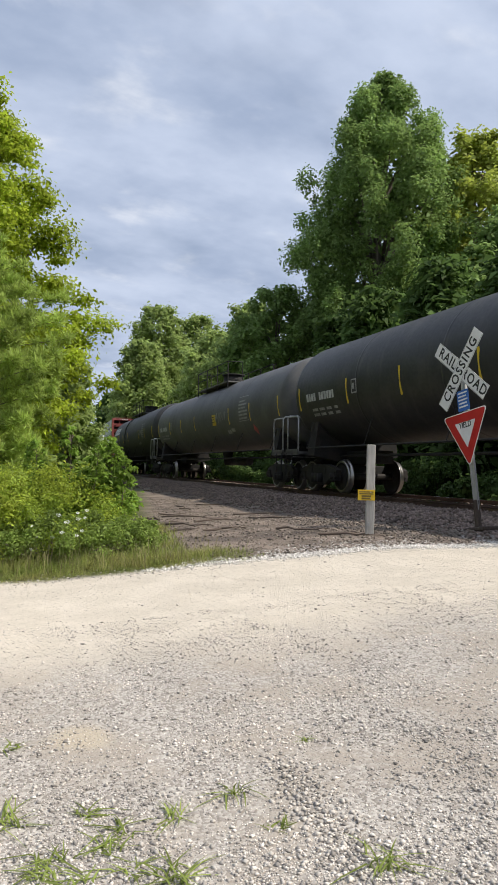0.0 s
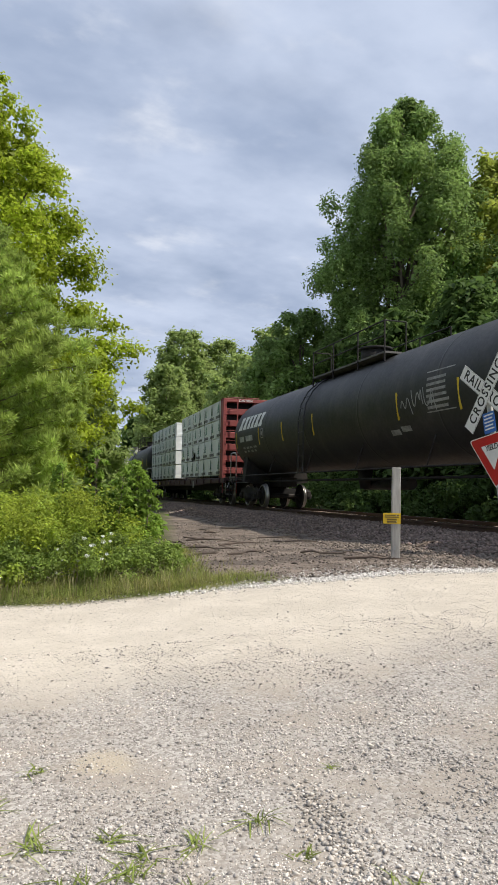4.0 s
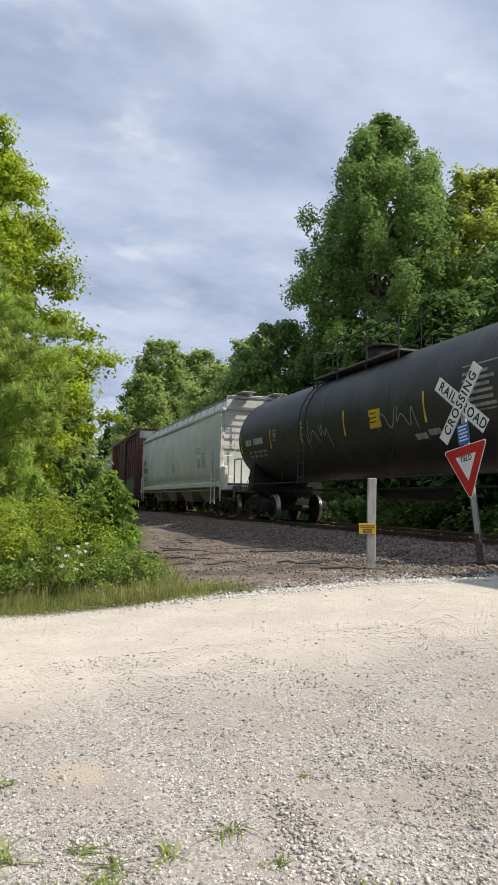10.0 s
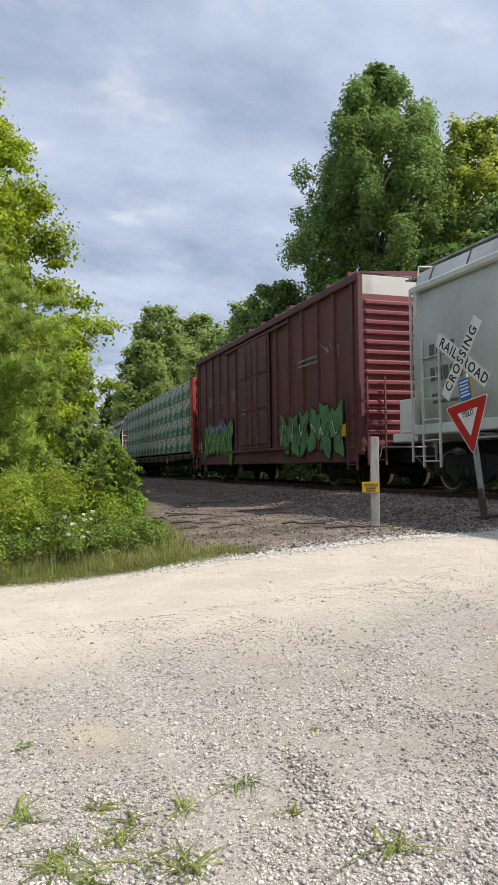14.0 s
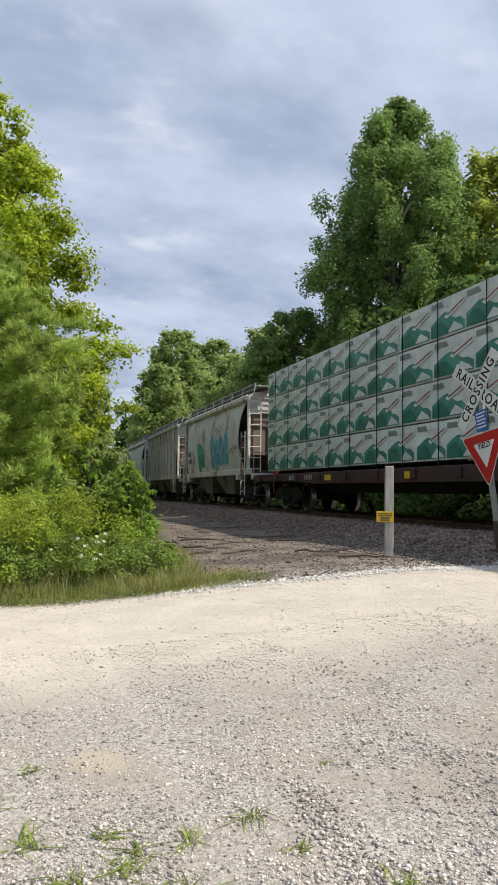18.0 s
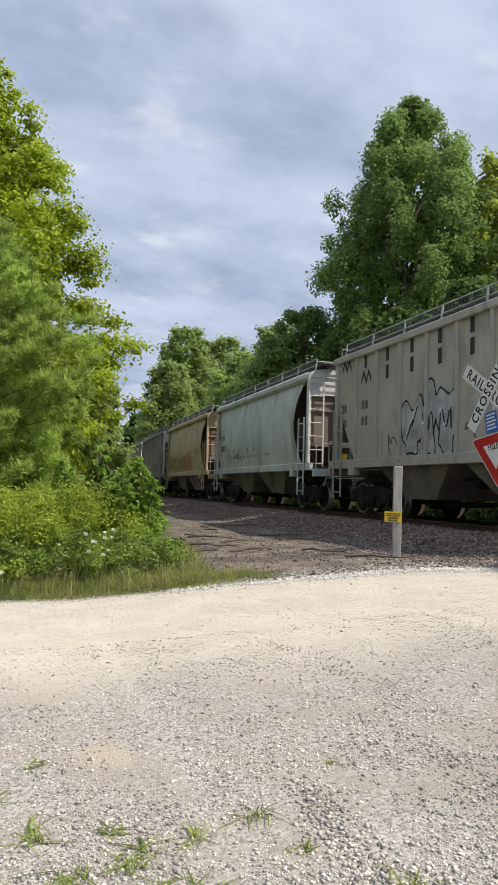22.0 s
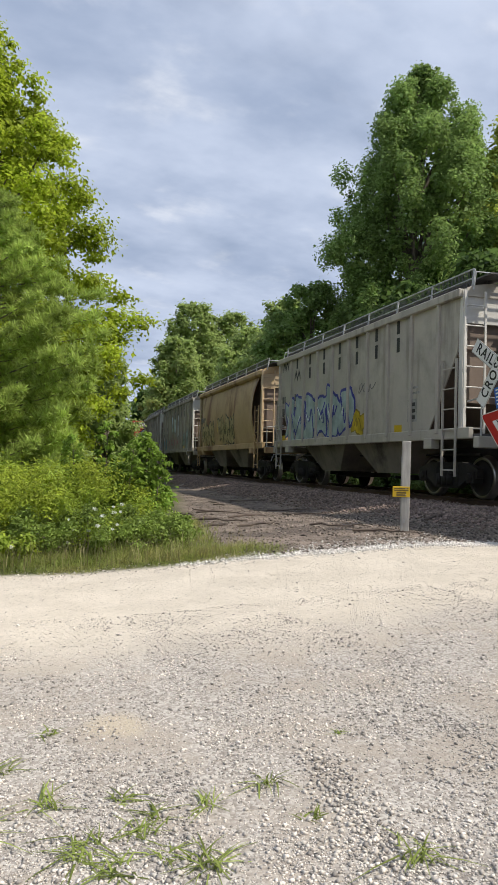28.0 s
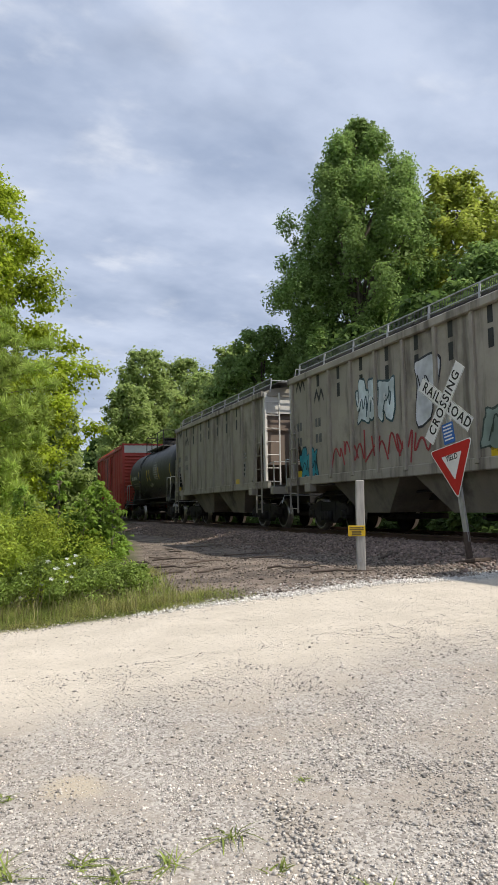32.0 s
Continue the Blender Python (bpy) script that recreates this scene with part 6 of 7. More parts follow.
def round_hopper(label, s1, mat, light_end, seed, half=5.95, roof_z=4.05):
    car = new_car("covered_hopper", label, "hopper car", s1 - half)
    hopper_common(car, half, mat, light_end, roof_z, seed)
    # bowed side sheets whose ends follow an arc, open above the slope sheets
    for side in (-1, 1):
        bm = bmesh.new()
        cols = []
        us = np.linspace(-1, 1, 25)
        zs = np.linspace(1.32, roof_z - 0.06, 11)
        for u in us:
            col = []
            for z in zs:
                q = (z - 1.3) / (roof_z - 1.3)
                end = half - 0.62 - 0.75 * math.sin(math.pi * min(1, q * 0.92 + 0.02)) ** 0.9 - 0.35 * (1 - q)
                col.append((side * -round_skin(z), u * end, z))
            cols.append(col)
        outer = [[bm.verts.new(p) for p in c] for c in cols]
        inner = [[bm.verts.new((p[0] - side * 0.03, p[1] * 0.997, p[2])) for p in c] for c in cols]
        for grid, flip in ((outer, side > 0), (inner, side < 0)):
            for a, b in zip(grid, grid[1:]):
                for k in range(len(zs) - 1):
                    f = (a[k], b[k], b[k + 1], a[k + 1])
                    bm.faces.new(f if flip else f[::-1]).smooth = True
        for c in (0, -1):
            for k in range(len(zs) - 1):
                bm.faces.new((outer[c][k], outer[c][k + 1], inner[c][k + 1], inner[c][k]))
        part("side_sheet", bm, mat, car)
    add(car, "top_chord", mat, (-1.60, -1.38, -half + 0.55, half - 0.55, roof_z - 0.20, roof_z + 0.04), bevel=0.06)
    add(car, "inner_bulkhead", M_ENDDARK, (-1.4, 1.4, half - 2.45, half - 2.40, 1.3, roof_z - 0.05))
    add(car, "inner_bulkhead", M_ENDDARK, (-1.4, 1.4, -half + 2.40, -half + 2.45, 1.3, roof_z - 0.05))
    return car, half


def ribbed_hopper(label, s1, mat, light_end, seed, half=5.95, roof_z=4.08, name_bars=True):
    car = new_car("covered_hopper", label, "hopper car", s1 - half)
    rng = hopper_common(car, half, mat, light_end, roof_z, seed)
    x = 1.53
    for side in (-1, 1):
        bm = bmesh.new()
        prof = [(-half + 1.75, 1.32), (half - 1.75, 1.32), (half - 0.70, 2.9), (half - 0.62, roof_z - 0.05), (-half + 0.62, roof_z - 0.05), (-half + 0.70, 2.9)]
        loft(bm, [[(side * (x - d), y, z) for y, z in prof] for d in (0.0, 0.03)])
        bmesh.ops.recalc_face_normals(bm, faces=bm.faces[:])
        part("side_sheet", bm, mat, car)
        rib = mesh_from("rib", boxes((-0.065, 0.02, -0.045, 0.045, 1.30, roof_z - 0.10), bevel=0.012), mat)
        for y in np.linspace(-half + 1.35, half - 0.75, 10) if side < 0 else np.linspace(-half + 0.75, half - 1.35, 10):
            shared("rib", rib, car, pose(side * x, y, 0, 0, 0, 0 if side < 0 else 180))
    add(car, "top_chord", mat, (-1.62, -1.42, -half + 0.55, half - 0.55, roof_z - 0.14, roof_z + 0.03), bevel=0.02)
    add(car, "inner_bulkhead", M_ENDDARK, (-1.4, 1.4, half - 2.45, half - 2.40, 1.3, roof_z - 0.05))
    add(car, "inner_bulkhead", M_ENDDARK, (-1.4, 1.4, -half + 2.40, -half + 2.45, 1.3, roof_z - 0.05))

    def skin(z):
        return -x
    if name_bars:
        # two rows of bars, one a panel, each row led by a zigzag mark
        step = (2 * half - 2.1) / 9
        for row, z in enumerate((3.64, 3.22)):
            for k in range(row, 8):
                y = half - 0.98 - k * step
                if k == row:
                    for j in range(4):
                        p, q = y - 0.13 * j, y - 0.13 * (j + 1)
                        lo, hi = (z, z + 0.24) if j % 2 == 0 else (z + 0.24, z)
                        decal(car, "zigzag_mark", M_INK, [[(p, lo), (q, hi), (q, hi + 0.15), (p, lo + 0.15)]], skin, 0.006, "black zigzag mark")
                else:
                    decal(car, "name_bar", M_INK, [rect(y - 0.15, z, 0.14, 0.33)], skin, 0.006, "black lettering bar")
    decal(car, "stencil", M_GREYINK, bars(half - 0.95, 2.62, 0.22, 2, rng) + bars(half - 2.1, 2.62, 0.22, 2, rng) + bars(half - 0.95, 2.22, 0.22, 2, rng) + bars(half - 2.1, 2.22, 0.22, 2, rng), skin)
    decal(car, "data_table", M_DIM, [rect(-half + 2.6, 1.6, 0.4, 0.5), rect(-half + 2.6, 2.2, 0.5, 0.05), rect(-half + 2.6, 2.32, 0.42, 0.05)], skin)
    decal(car, "data_print", M_INK, [rect(-half + 2.53, 1.66 + 0.14 * k, 0.26, 0.08) for k in range(3)], skin, 0.010)
    decal(car, "reflector_strip", M_YELLOW, [rect(half - 1.0, 1.40, 0.35, 0.16)], skin)
    decal(car, "reflector_strip", M_YELLOW, [rect(-half + 3.2, 1.40, 0.35, 0.16)], skin)
    return car, half, skin


M_ENDDARK = paint("rusty_end_paint", (0.19, 0.145, 0.115), 0.75, amount=0.5, streak_amount=0.5)
# bay paint: grime, with shade of the hollows also put into its near-black patches
M_BAY = paint("grimy_shaded_bay_paint", (0.205, 0.180, 0.145), 0.85, dirt=(0.030, 0.025, 0.021), amount=0.95, streak=(0.035, 0.03, 0.026), streak_amount=0.45, a=0.44, b=0.6, run=(0.7, 0.9, 0.4))
# pale hopper ends: sunlight on them is put into a colour lighter than the sides
M_ENDWHITE = paint("pale_sunlit_end_paint", (0.68, 0.66, 0.61), 0.55, amount=0.18, streak=(0.25, 0.18, 0.12), streak_amount=0.4)
M_ENDTAN = paint("tan_end_paint", (0.55, 0.42, 0.26), 0.55, dirt=(0.25, 0.15, 0.08), amount=0.35, streak=(0.22, 0.11, 0.05), streak_amount=0.5)

# nine two-bay hoppers, in their order
TAIL = 173.25
PITCH = 12.79
car, half = round_hopper("rust-streaked white hopper car covered in blue and green graffiti", TAIL, M_RUSTYWHITE, M_ENDWHITE, 201)
graffiti(car, round_skin, -0.1, 1.58, 2.9, 1.18, 4, (0.115, 0.36, 0.47), (0.42, 0.55, 0.58), 3, (0.04, 0.12, 0.18), rough=0.18)
graffiti(car, round_skin, 2.3, 1.48, 1.2, 1.10, 2, (0.07, 0.36, 0.27), (0.03, 0.15, 0.11), 5)
scrawl(car, round_skin, 2.0, 2.5, 1.2, 1.0, 7, (0.03, 0.03, 0.03))
scrawl(car, round_skin, -0.8, 2.75, 1.3, 0.75, 8, (0.04, 0.04, 0.04))
scrawl(car, round_skin, -3.2, 1.9, 0.9, 0.5, 9, (0.35, 0.04, 0.05), 0.045)
scrawl(car, round_skin, 3.4, 1.6, 0.6, 0.6, 10, (0.04, 0.04, 0.04))
decal(car, "stencil", M_GREYINK, bars(half - 1.6, 2.2, 0.22, 4, np.random.default_rng(1)) + bars(half - 1.6, 1.85, 0.22, 5, np.random.default_rng(2)), round_skin)

car, half, skin = ribbed_hopper("dirty grey ribbed hopper car with dark name bars", TAIL + PITCH, M_CONCRETE, M_ENDWHITE, 202)
graffiti(car, skin, 1.75, 1.45, 1.9, 1.25, 3, (0.40, 0.41, 0.40), (0.03, 0.03, 0.03), 21, (0.6, 0.6, 0.6))
scrawl(car, skin, 2.5, 1.5, 0.7, 0.6, 22, (0.05, 0.05, 0.05))
scrawl(car, skin, -0.4, 1.6, 0.6, 0.6, 23, (0.05, 0.05, 0.05))

car, half = round_hopper("pale grey hopper car with bowed sides and grimy streaks", TAIL + 2 * PITCH, M_FADED, M_ENDWHITE, 203)
decal(car, "stencil", M_GREYINK, bars(half - 1.5, 2.55, 0.22, 4, np.random.default_rng(3)) + bars(half - 1.5, 2.1, 0.24, 5, np.random.default_rng(4)), round_skin)
decal(car, "small_stencil", M_FAINT, [rect(half - 3.2 - 0.7 * k, 1.75, 0.5, 0.09) for k in range(7)] + [rect(half - 3.4 - 0.9 * k, 1.98, 0.3, 0.14) for k in range(4)], round_skin)
scrawl(car, round_skin, 2.4, 1.55, 1.2, 0.55, 31, (0.08, 0.08, 0.08))

car, half = round_hopper("tan hopper car with bowed sides and faded red graffiti", TAIL + 3 * PITCH, M_TAN, M_ENDTAN, 204)
graffiti(car, round_skin, 4.4, 1.5, 2.4, 0.80, 4, (0.36, 0.25, 0.09), (0.52, 0.44, 0.27), 41, (0.12, 0.09, 0.05), 0.2, edge=0.04)
graffiti(car, round_skin, 1.8, 1.5, 1.5, 0.78, 2, (0.30, 0.24, 0.17), (0.50, 0.43, 0.30), 43, (0.14, 0.10, 0.07), 0.2, edge=0.04)
graffiti(car, round_skin, 0.2, 1.5, 2.4, 0.86, 3, (0.42, 0.20, 0.12), (0.55, 0.42, 0.28), 42, (0.16, 0.08, 0.06), 0.2, edge=0.04)
scrawl(car, round_skin, -2.9, 2.0, 1.1, 0.7, 44, (0.10, 0.08, 0.06))

car, half, skin = ribbed_hopper("dull grey ribbed hopper car with black name bars", TAIL + 4 * PITCH, M_DIRTYGREY, M_ENDWHITE, 205)
scrawl(car, skin, -0.5, 1.6, 1.6, 0.7, 51, (0.32, 0.06, 0.05), 0.05)

car, half, skin = ribbed_hopper("grey ribbed hopper car with blue and silver graffiti", TAIL + 5 * PITCH, M_CONCRETE, M_ENDWHITE, 206)
graffiti(car, skin, 4.6, 1.45, 5.1, 1.15, 6, (0.33, 0.42, 0.41), (0.045, 0.05, 0.30), 61, (0.62, 0.70, 0.68), edge=0.085)
graffiti(car, skin, -0.55, 1.42, 0.6, 0.6, 1, (0.50, 0.36, 0.02), (0.25, 0.18, 0.02), 62)
scrawl(car, skin, -0.8, 2.3, 1.0, 0.5, 63, (0.12, 0.12, 0.12))

car, half = round_hopper("rusty tan hopper car with yellow outlined graffiti", TAIL + 6 * PITCH, M_RUSTTAN, M_ENDTAN, 207)
graffiti(car, round_skin, 4.4, 1.5, 2.4, 1.0, 4, (0.40, 0.31, 0.15), (0.03, 0.028, 0.02), 71, (0.62, 0.56, 0.26), 0.35, edge=0.08)
graffiti(car, round_skin, 0.9, 1.5, 2.6, 1.05, 4, (0.42, 0.33, 0.16), (0.03, 0.028, 0.02), 72, (0.62, 0.56, 0.26), 0.35, edge=0.08)
decal(car, "stencil", M_GREYINK, bars(half - 1.3, 2.55, 0.24, 4, np.random.default_rng(5)) + bars(half - 1.3, 2.12, 0.24, 4, np.random.default_rng(6)), round_skin)
decal(car, "reflector_strip", M_YELLOW, [rect(1.3, 2.0, 0.08, 0.55)], round_skin)

car, half, skin = ribbed_hopper("grey ribbed hopper car with teal, white and red graffiti", TAIL + 7 * PITCH, M_DIRTYGREY, M_ENDWHITE, 208)
graffiti(car, skin, 4.75, 1.35, 0.95, 0.75, 2, (0.03, 0.28, 0.36), (0.01, 0.05, 0.07), 81)
graffiti(car, skin, 1.7, 2.45, 1.55, 0.85, 3, (0.58, 0.66, 0.68), (0.05, 0.10, 0.12), 82, (0.75, 0.78, 0.78))
graffiti(car, skin, -0.6, 2.35, 0.75, 1.1, 1, (0.55, 0.57, 0.60), (0.03, 0.03, 0.04), 83)
for k in range(4):
    scrawl(car, skin, 3.0 - 0.95 * k, 1.45, 1.3, 0.85, 84 + k, (0.36, 0.05, 0.06), 0.055)
graffiti(car, skin, -2.6, 1.5, 1.6, 0.8, 2, (0.22, 0.28, 0.25), (0.04, 0.06, 0.05), 89)

car, half, skin = ribbed_hopper("weathered grey ribbed hopper car with plain sides", TAIL + 8 * PITCH, M_DIRTYGREY, M_ENDWHITE, 209)


# ---------------------------------------------------------------- the long grey hopper
def long_hopper(label, s0, s1, mat):
    car = new_car("covered_hopper", label, "hopper car", (s0 + s1) / 2)
    half, w, top = (s1 - s0) / 2, 1.56, 4.10
    bm = bmesh.new()
    sec = [(-1.44, 1.30), (-1.52, 1.9), (-1.57, 2.6), (-1.55, 3.3), (-1.44, 3.95), (-1.36, top)]
    sec = sec + [(-x, z) for x, z in reversed(sec)]
    loft(bm, [[(x, y, z) for x, z in sec] for y in (-half + 0.95, half - 0.95)], smooth=True)
    part("body", bm, mat, car)

    def skin(z):
        return -float(np.interp(z, [1.30, 1.9, 2.6, 3.3, 3.95], [1.44, 1.52, 1.57, 1.55, 1.44]))
    bm = bmesh.new()
    roof = [(-1.42, top), (-1.28, top + 0.36), (-0.9, top + 0.54), (0, top + 0.58), (0.9, top + 0.54), (1.28, top + 0.36), (1.42, top)]
    loft(bm, [[(x, y, z) for x, z in roof] for y in (-half + 0.8, half - 0.8)])
    part("roof", bm, mat, car)
    for y in np.linspace(-half + 1.3, half - 1.3, 15):
        bm = bmesh.new()
        loft(bm, [[(x * 1.006, y + d, z + 0.012) for x, z in roof] for d in (-0.02, 0.02)])
        part("roof_panel_seam", bm, M_DARKGALV, car)
    add(car, "top_chord", mat, (-1.52, -1.36, -half + 0.75, half - 0.75, top - 0.10, top + 0.05), bevel=0.03)
    add(car, "running_board", M_GALV, (-0.9, -0.35, -half + 0.2, half - 0.2, top + 0.61, top + 0.64), (0.35, 0.9, -half + 0.2, half - 0.2, top + 0.61, top + 0.64))
    add(car, "side_sill", mat, (-1.58, -1.40, -half + 0.9, half - 0.9, 1.14, 1.34), bevel=0.02)
    add(car, "centre_sill", M_UNDER, (-0.33, 0.33, -half, half, 0.72, 1.02), bevel=0.02)
    for y in np.linspace(-half + 4.2, half - 4.2, 4):
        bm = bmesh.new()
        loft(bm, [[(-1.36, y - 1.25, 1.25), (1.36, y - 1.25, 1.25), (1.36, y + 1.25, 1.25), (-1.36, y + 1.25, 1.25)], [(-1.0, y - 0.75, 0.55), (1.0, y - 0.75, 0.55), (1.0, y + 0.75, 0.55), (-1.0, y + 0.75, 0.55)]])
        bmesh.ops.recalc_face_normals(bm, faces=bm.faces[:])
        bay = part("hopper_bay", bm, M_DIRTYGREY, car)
        part("outlet_gate", boxes((-0.95, 0.95, y - 0.5, y + 0.5, 0.36, 0.55), bevel=0.02), M_UNDER, bay)
        part("outlet_cap", tubes(([(-1.12, y + 0.45, 0.46), (-0.9, y + 0.45, 0.46)], 0.12, 10)), spray((0.20, 0.03, 0.03)), bay, "dull red outlet cap")
    part("pipe_run", tubes(([(-1.5, -half + 2.5, 1.02), (-1.5, half - 2.5, 1.02)], 0.025, 6)), M_GALV, car)
    for s in (-1, 1):
        e = s * half
        # end sheet and posts carry sunlight as a paler colour than the body
        add(car, "end_sheet", M_ENDWHITE, (-1.44, 1.44, *sorted((e - s * 0.95, e - s * 0.90)), 2.6, top))
        add(car, "lower_end", M_DIRTYGREY, (-1.3, 1.3, *sorted((e - s * 1.6, e - s * 1.55)), 1.2, 2.62))
        for x in (-1.44, 1.44):
            add(car, "corner_post", M_ENDWHITE, (x - 0.07, x + 0.07, *sorted((e - s * 0.98, e - s * 0.30)), 1.2, 1.9), (x - 0.07, x + 0.07, *sorted((e - s * 0.98, e - s * 0.86)), 1.2, top), bevel=0.02)
        ladder(car, M_ENDWHITE, -1.52, e - s * 0.80, 0.6, top, 0.55, "x")
        ladder(car, mat, 0.97, e - s * 0.80, 0.6, top, 0.55, "x")
        ladder(car, mat, -1.60, e - s * 1.3 - (0.55 if s > 0 else 0), 0.5, 3.0, 0.55, "y")
        add(car, "end_sill", mat, (-1.5, 1.5, *sorted((e, e - s * 0.9)), 1.02, 1.2), bevel=0.02)
        add(car, "crossover_board", M_DARKGALV, *((-1.2, 1.2, *sorted((e - s * d, e - s * (d + 0.03))), top + 0.36, top + 0.39) for d in (0.15, 0.27, 0.39, 0.51, 0.63)))
        part("top_grab", tubes(([(-1.35, e - s * 0.8, top), (-1.3, e - s * 0.8, top + 0.5), (-0.6, e - s * 0.8, top + 0.55), (0.6, e - s * 0.8, top + 0.55), (1.3, e - s * 0.8, top + 0.5), (1.35, e - s * 0.8, top)], 0.02, 6)), mat, car)
    rng = np.random.default_rng(77)
    decal(car, "stencil", M_GREYINK, bars(half - 1.5, 2.6, 0.26, 4, rng) + bars(half - 1.5, 2.15, 0.26, 6, rng) + [rect(half - 1.5, 1.85, 0.6, 0.06), rect(half - 1.5, 1.72, 0.8, 0.06)], skin)
    decal(car, "data_table", M_FAINT, [rect(-half + 4.6, 2.75 - 0.1 * k, 0.9, 0.05) for k in range(3)] + [rect(-half + 3.6, 2.5 - 0.1 * k, 0.5, 0.05) for k in range(6)] + [rect(-half + 4.4, 1.95 - 0.0, 0.5, 0.4)], skin)
    for y in (half - 2.6, half - 5.6, 1.2, -1.6, -half + 5.5, -half + 2.0):
        decal(car, "reflector_strip", M_YELLOW, [rect(y, 1.55, 0.09, 0.55, 0.12)], skin)
    scrawl(car, skin, -1.0 + 1.2, 1.6, 0.8, 1.0, 78, (0.04, 0.04, 0.04), 0.035, "thin black monogram scrawl")
    brake_wheel(car, -half + 0.6, 2.3)
    trucks(car, (-half + 2.0, half - 2.0))
    couplers(car, half + 0.40)


long_hopper("long smooth light grey hopper car with four bays", 101.2, 120.2, M_LIGHTGREY)


# ---------------------------------------------------------------- boxcars
def boxcar(label, s0, s1, side_mat, end_mat, top, painted=True):
    car = new_car("boxcar", label, "boxcar", (s0 + s1) / 2)
    half, x = (s1 - s0) / 2, 1.50
    for side in (-1, 1):
        bm = boxes((min(side * x, side * (x - 0.05)), max(side * x, side * (x - 0.05)), -half, half, 1.05, top - 0.12))
        part("side_wall", bm, side_mat, car)
        add(car, "side_sill", side_mat, (*sorted((side * 1.52, side * 1.42)), -half + 0.3, half - 0.3, 0.62, 1.10), bevel=0.02)
        add(car, "top_chord", side_mat, (*sorted((side * 1.60, side * 1.44)), -half, half, top - 0.26, top - 0.06), bevel=0.02)
        rib = mesh_from("rib", boxes((-0.06, 0.02, -0.05, 0.05, 0.95, top - 0.24), bevel=0.012), side_mat)
        for y in [v for v in np.linspace(-half + 0.35, half - 0.35, 15) if abs(v) > 1.55]:
            shared("rib", rib, car, pose(side * x, y, 0, 0, 0, 0 if side < 0 else 180))
        # plug door with its panels, rails and locking bars
        sx = side * (x + 0.05)
        door = part("door", boxes((*sorted((sx, sx + side * 0.05)), -1.52, 1.52, 1.12, top - 0.42), bevel=0.015), side_mat, car)
        for a in (-1.46, 0.02):
            for z in (1.2, 1.2 + (top - 1.7) / 3, 1.2 + 2 * (top - 1.7) / 3):
                part("door_panel", boxes((*sorted((sx + side * 0.05, sx + side * 0.085)), a + 0.05, a + 1.40, z + 0.05, z + (top - 1.7) / 3 - 0.05), bevel=0.012), side_mat, door)
        for y in (-0.55, 0.55):
            part("lock_bar", tubes(([(sx + side * 0.12, y, 1.1), (sx + side * 0.12, y, top - 0.45)], 0.022, 6)), M_DARKGALV, door)
        add(car, "door_track", side_mat, (*sorted((sx, sx + side * 0.09)), -3.2, 3.2, 1.03, 1.11))
        add(car, "door_track", side_mat, (*sorted((sx, sx + side * 0.07)), -3.2, 3.2, top - 0.42, top - 0.36))
    bm = bmesh.new()
    roof = [(-1.58, top - 0.10), (-1.55, top - 0.04), (0, top + 0.08), (1.55, top - 0.04), (1.58, top - 0.10)]
    loft(bm, [[(a, y, z) for a, z in roof] for y in (-half, half)])
    part("roof", bm, side_mat, car)
    for y in np.linspace(-half + 0.6, half - 0.6, 12):
        add(car, "roof_rib", side_mat, (-1.5, 1.5, y - 0.04, y + 0.04, top - 0.03, top + 0.10))
    for s in (-1, 1):
        e = s * half
        add(car, "end_wall", end_mat, (-1.48, 1.48, *sorted((e, e - s * 0.06)), 1.0, top - 0.55))
        add(car, "end_header", M_ENDWHITE, (-1.48, 1.48, *sorted((e, e - s * 0.05)), top - 0.55, top - 0.06))
        beam = mesh_from("corrugation", boxes((-1.40, 1.40, -0.05, 0.07, -0.06, 0.06), bevel=0.03), end_mat)
        for z in np.linspace(1.3, top - 0.75, 14):
            shared("corrugation", beam, car, pose(0, e + s * 0.02, z, 0, 0, 0 if s < 0 else 180))
        for x0 in (-1.56, 1.44):
            add(car, "corner_post", side_mat, (x0, x0 + 0.12, *sorted((e + s * 0.03, e - s * 0.12)), 0.8, top - 0.1))
        ladder(car, end_mat, -1.42, e + s * 0.14, 0.55, 2.6, 0.46, "x")
        ladder(car, side_mat, -1.58, e - s * 0.12 - (0.46 if s > 0 else 0), 0.45, 2.3, 0.46, "y")
        add(car, "end_platform", M_DARKGALV, (-0.8, 0.8, *sorted((e + s * 0.05, e + s * 0.4)), 1.15, 1.19))
    add(car, "floor_frame", M_UNDER, (-1.4, 1.4, -half, half, 0.92, 1.05), (-0.33, 0.33, -half, half, 0.62, 0.95))
    brake_wheel(car, -half - 0.2, 2.5, 0.6)
    trucks(car, (-half + 2.1, half - 2.1))
    couplers(car, half + 0.55)

    def skin(z):
        return -x
    rng = np.random.default_rng(5)
    if painted:
        graffiti(car, skin, half - 1.2, 0.95, 3.9, 1.10, 6, (0.12, 0.31, 0.065), (0.02, 0.06, 0.02), 91, (0.62, 0.75, 0.50), 0.3, 0.075)
        graffiti(car, skin, half - 1.9, 1.6, 3.0, 0.6, 4, (0.10, 0.09, 0.14), (0.05, 0.045, 0.07), 92, None, 0.4, 0.069)
        graffiti(car, skin, -half + 5.0, 0.95, 4.2, 1.05, 6, (0.10, 0.24, 0.10), (0.012, 0.016, 0.014), 93, (0.55, 0.60, 0.52), 0.3, 0.075)
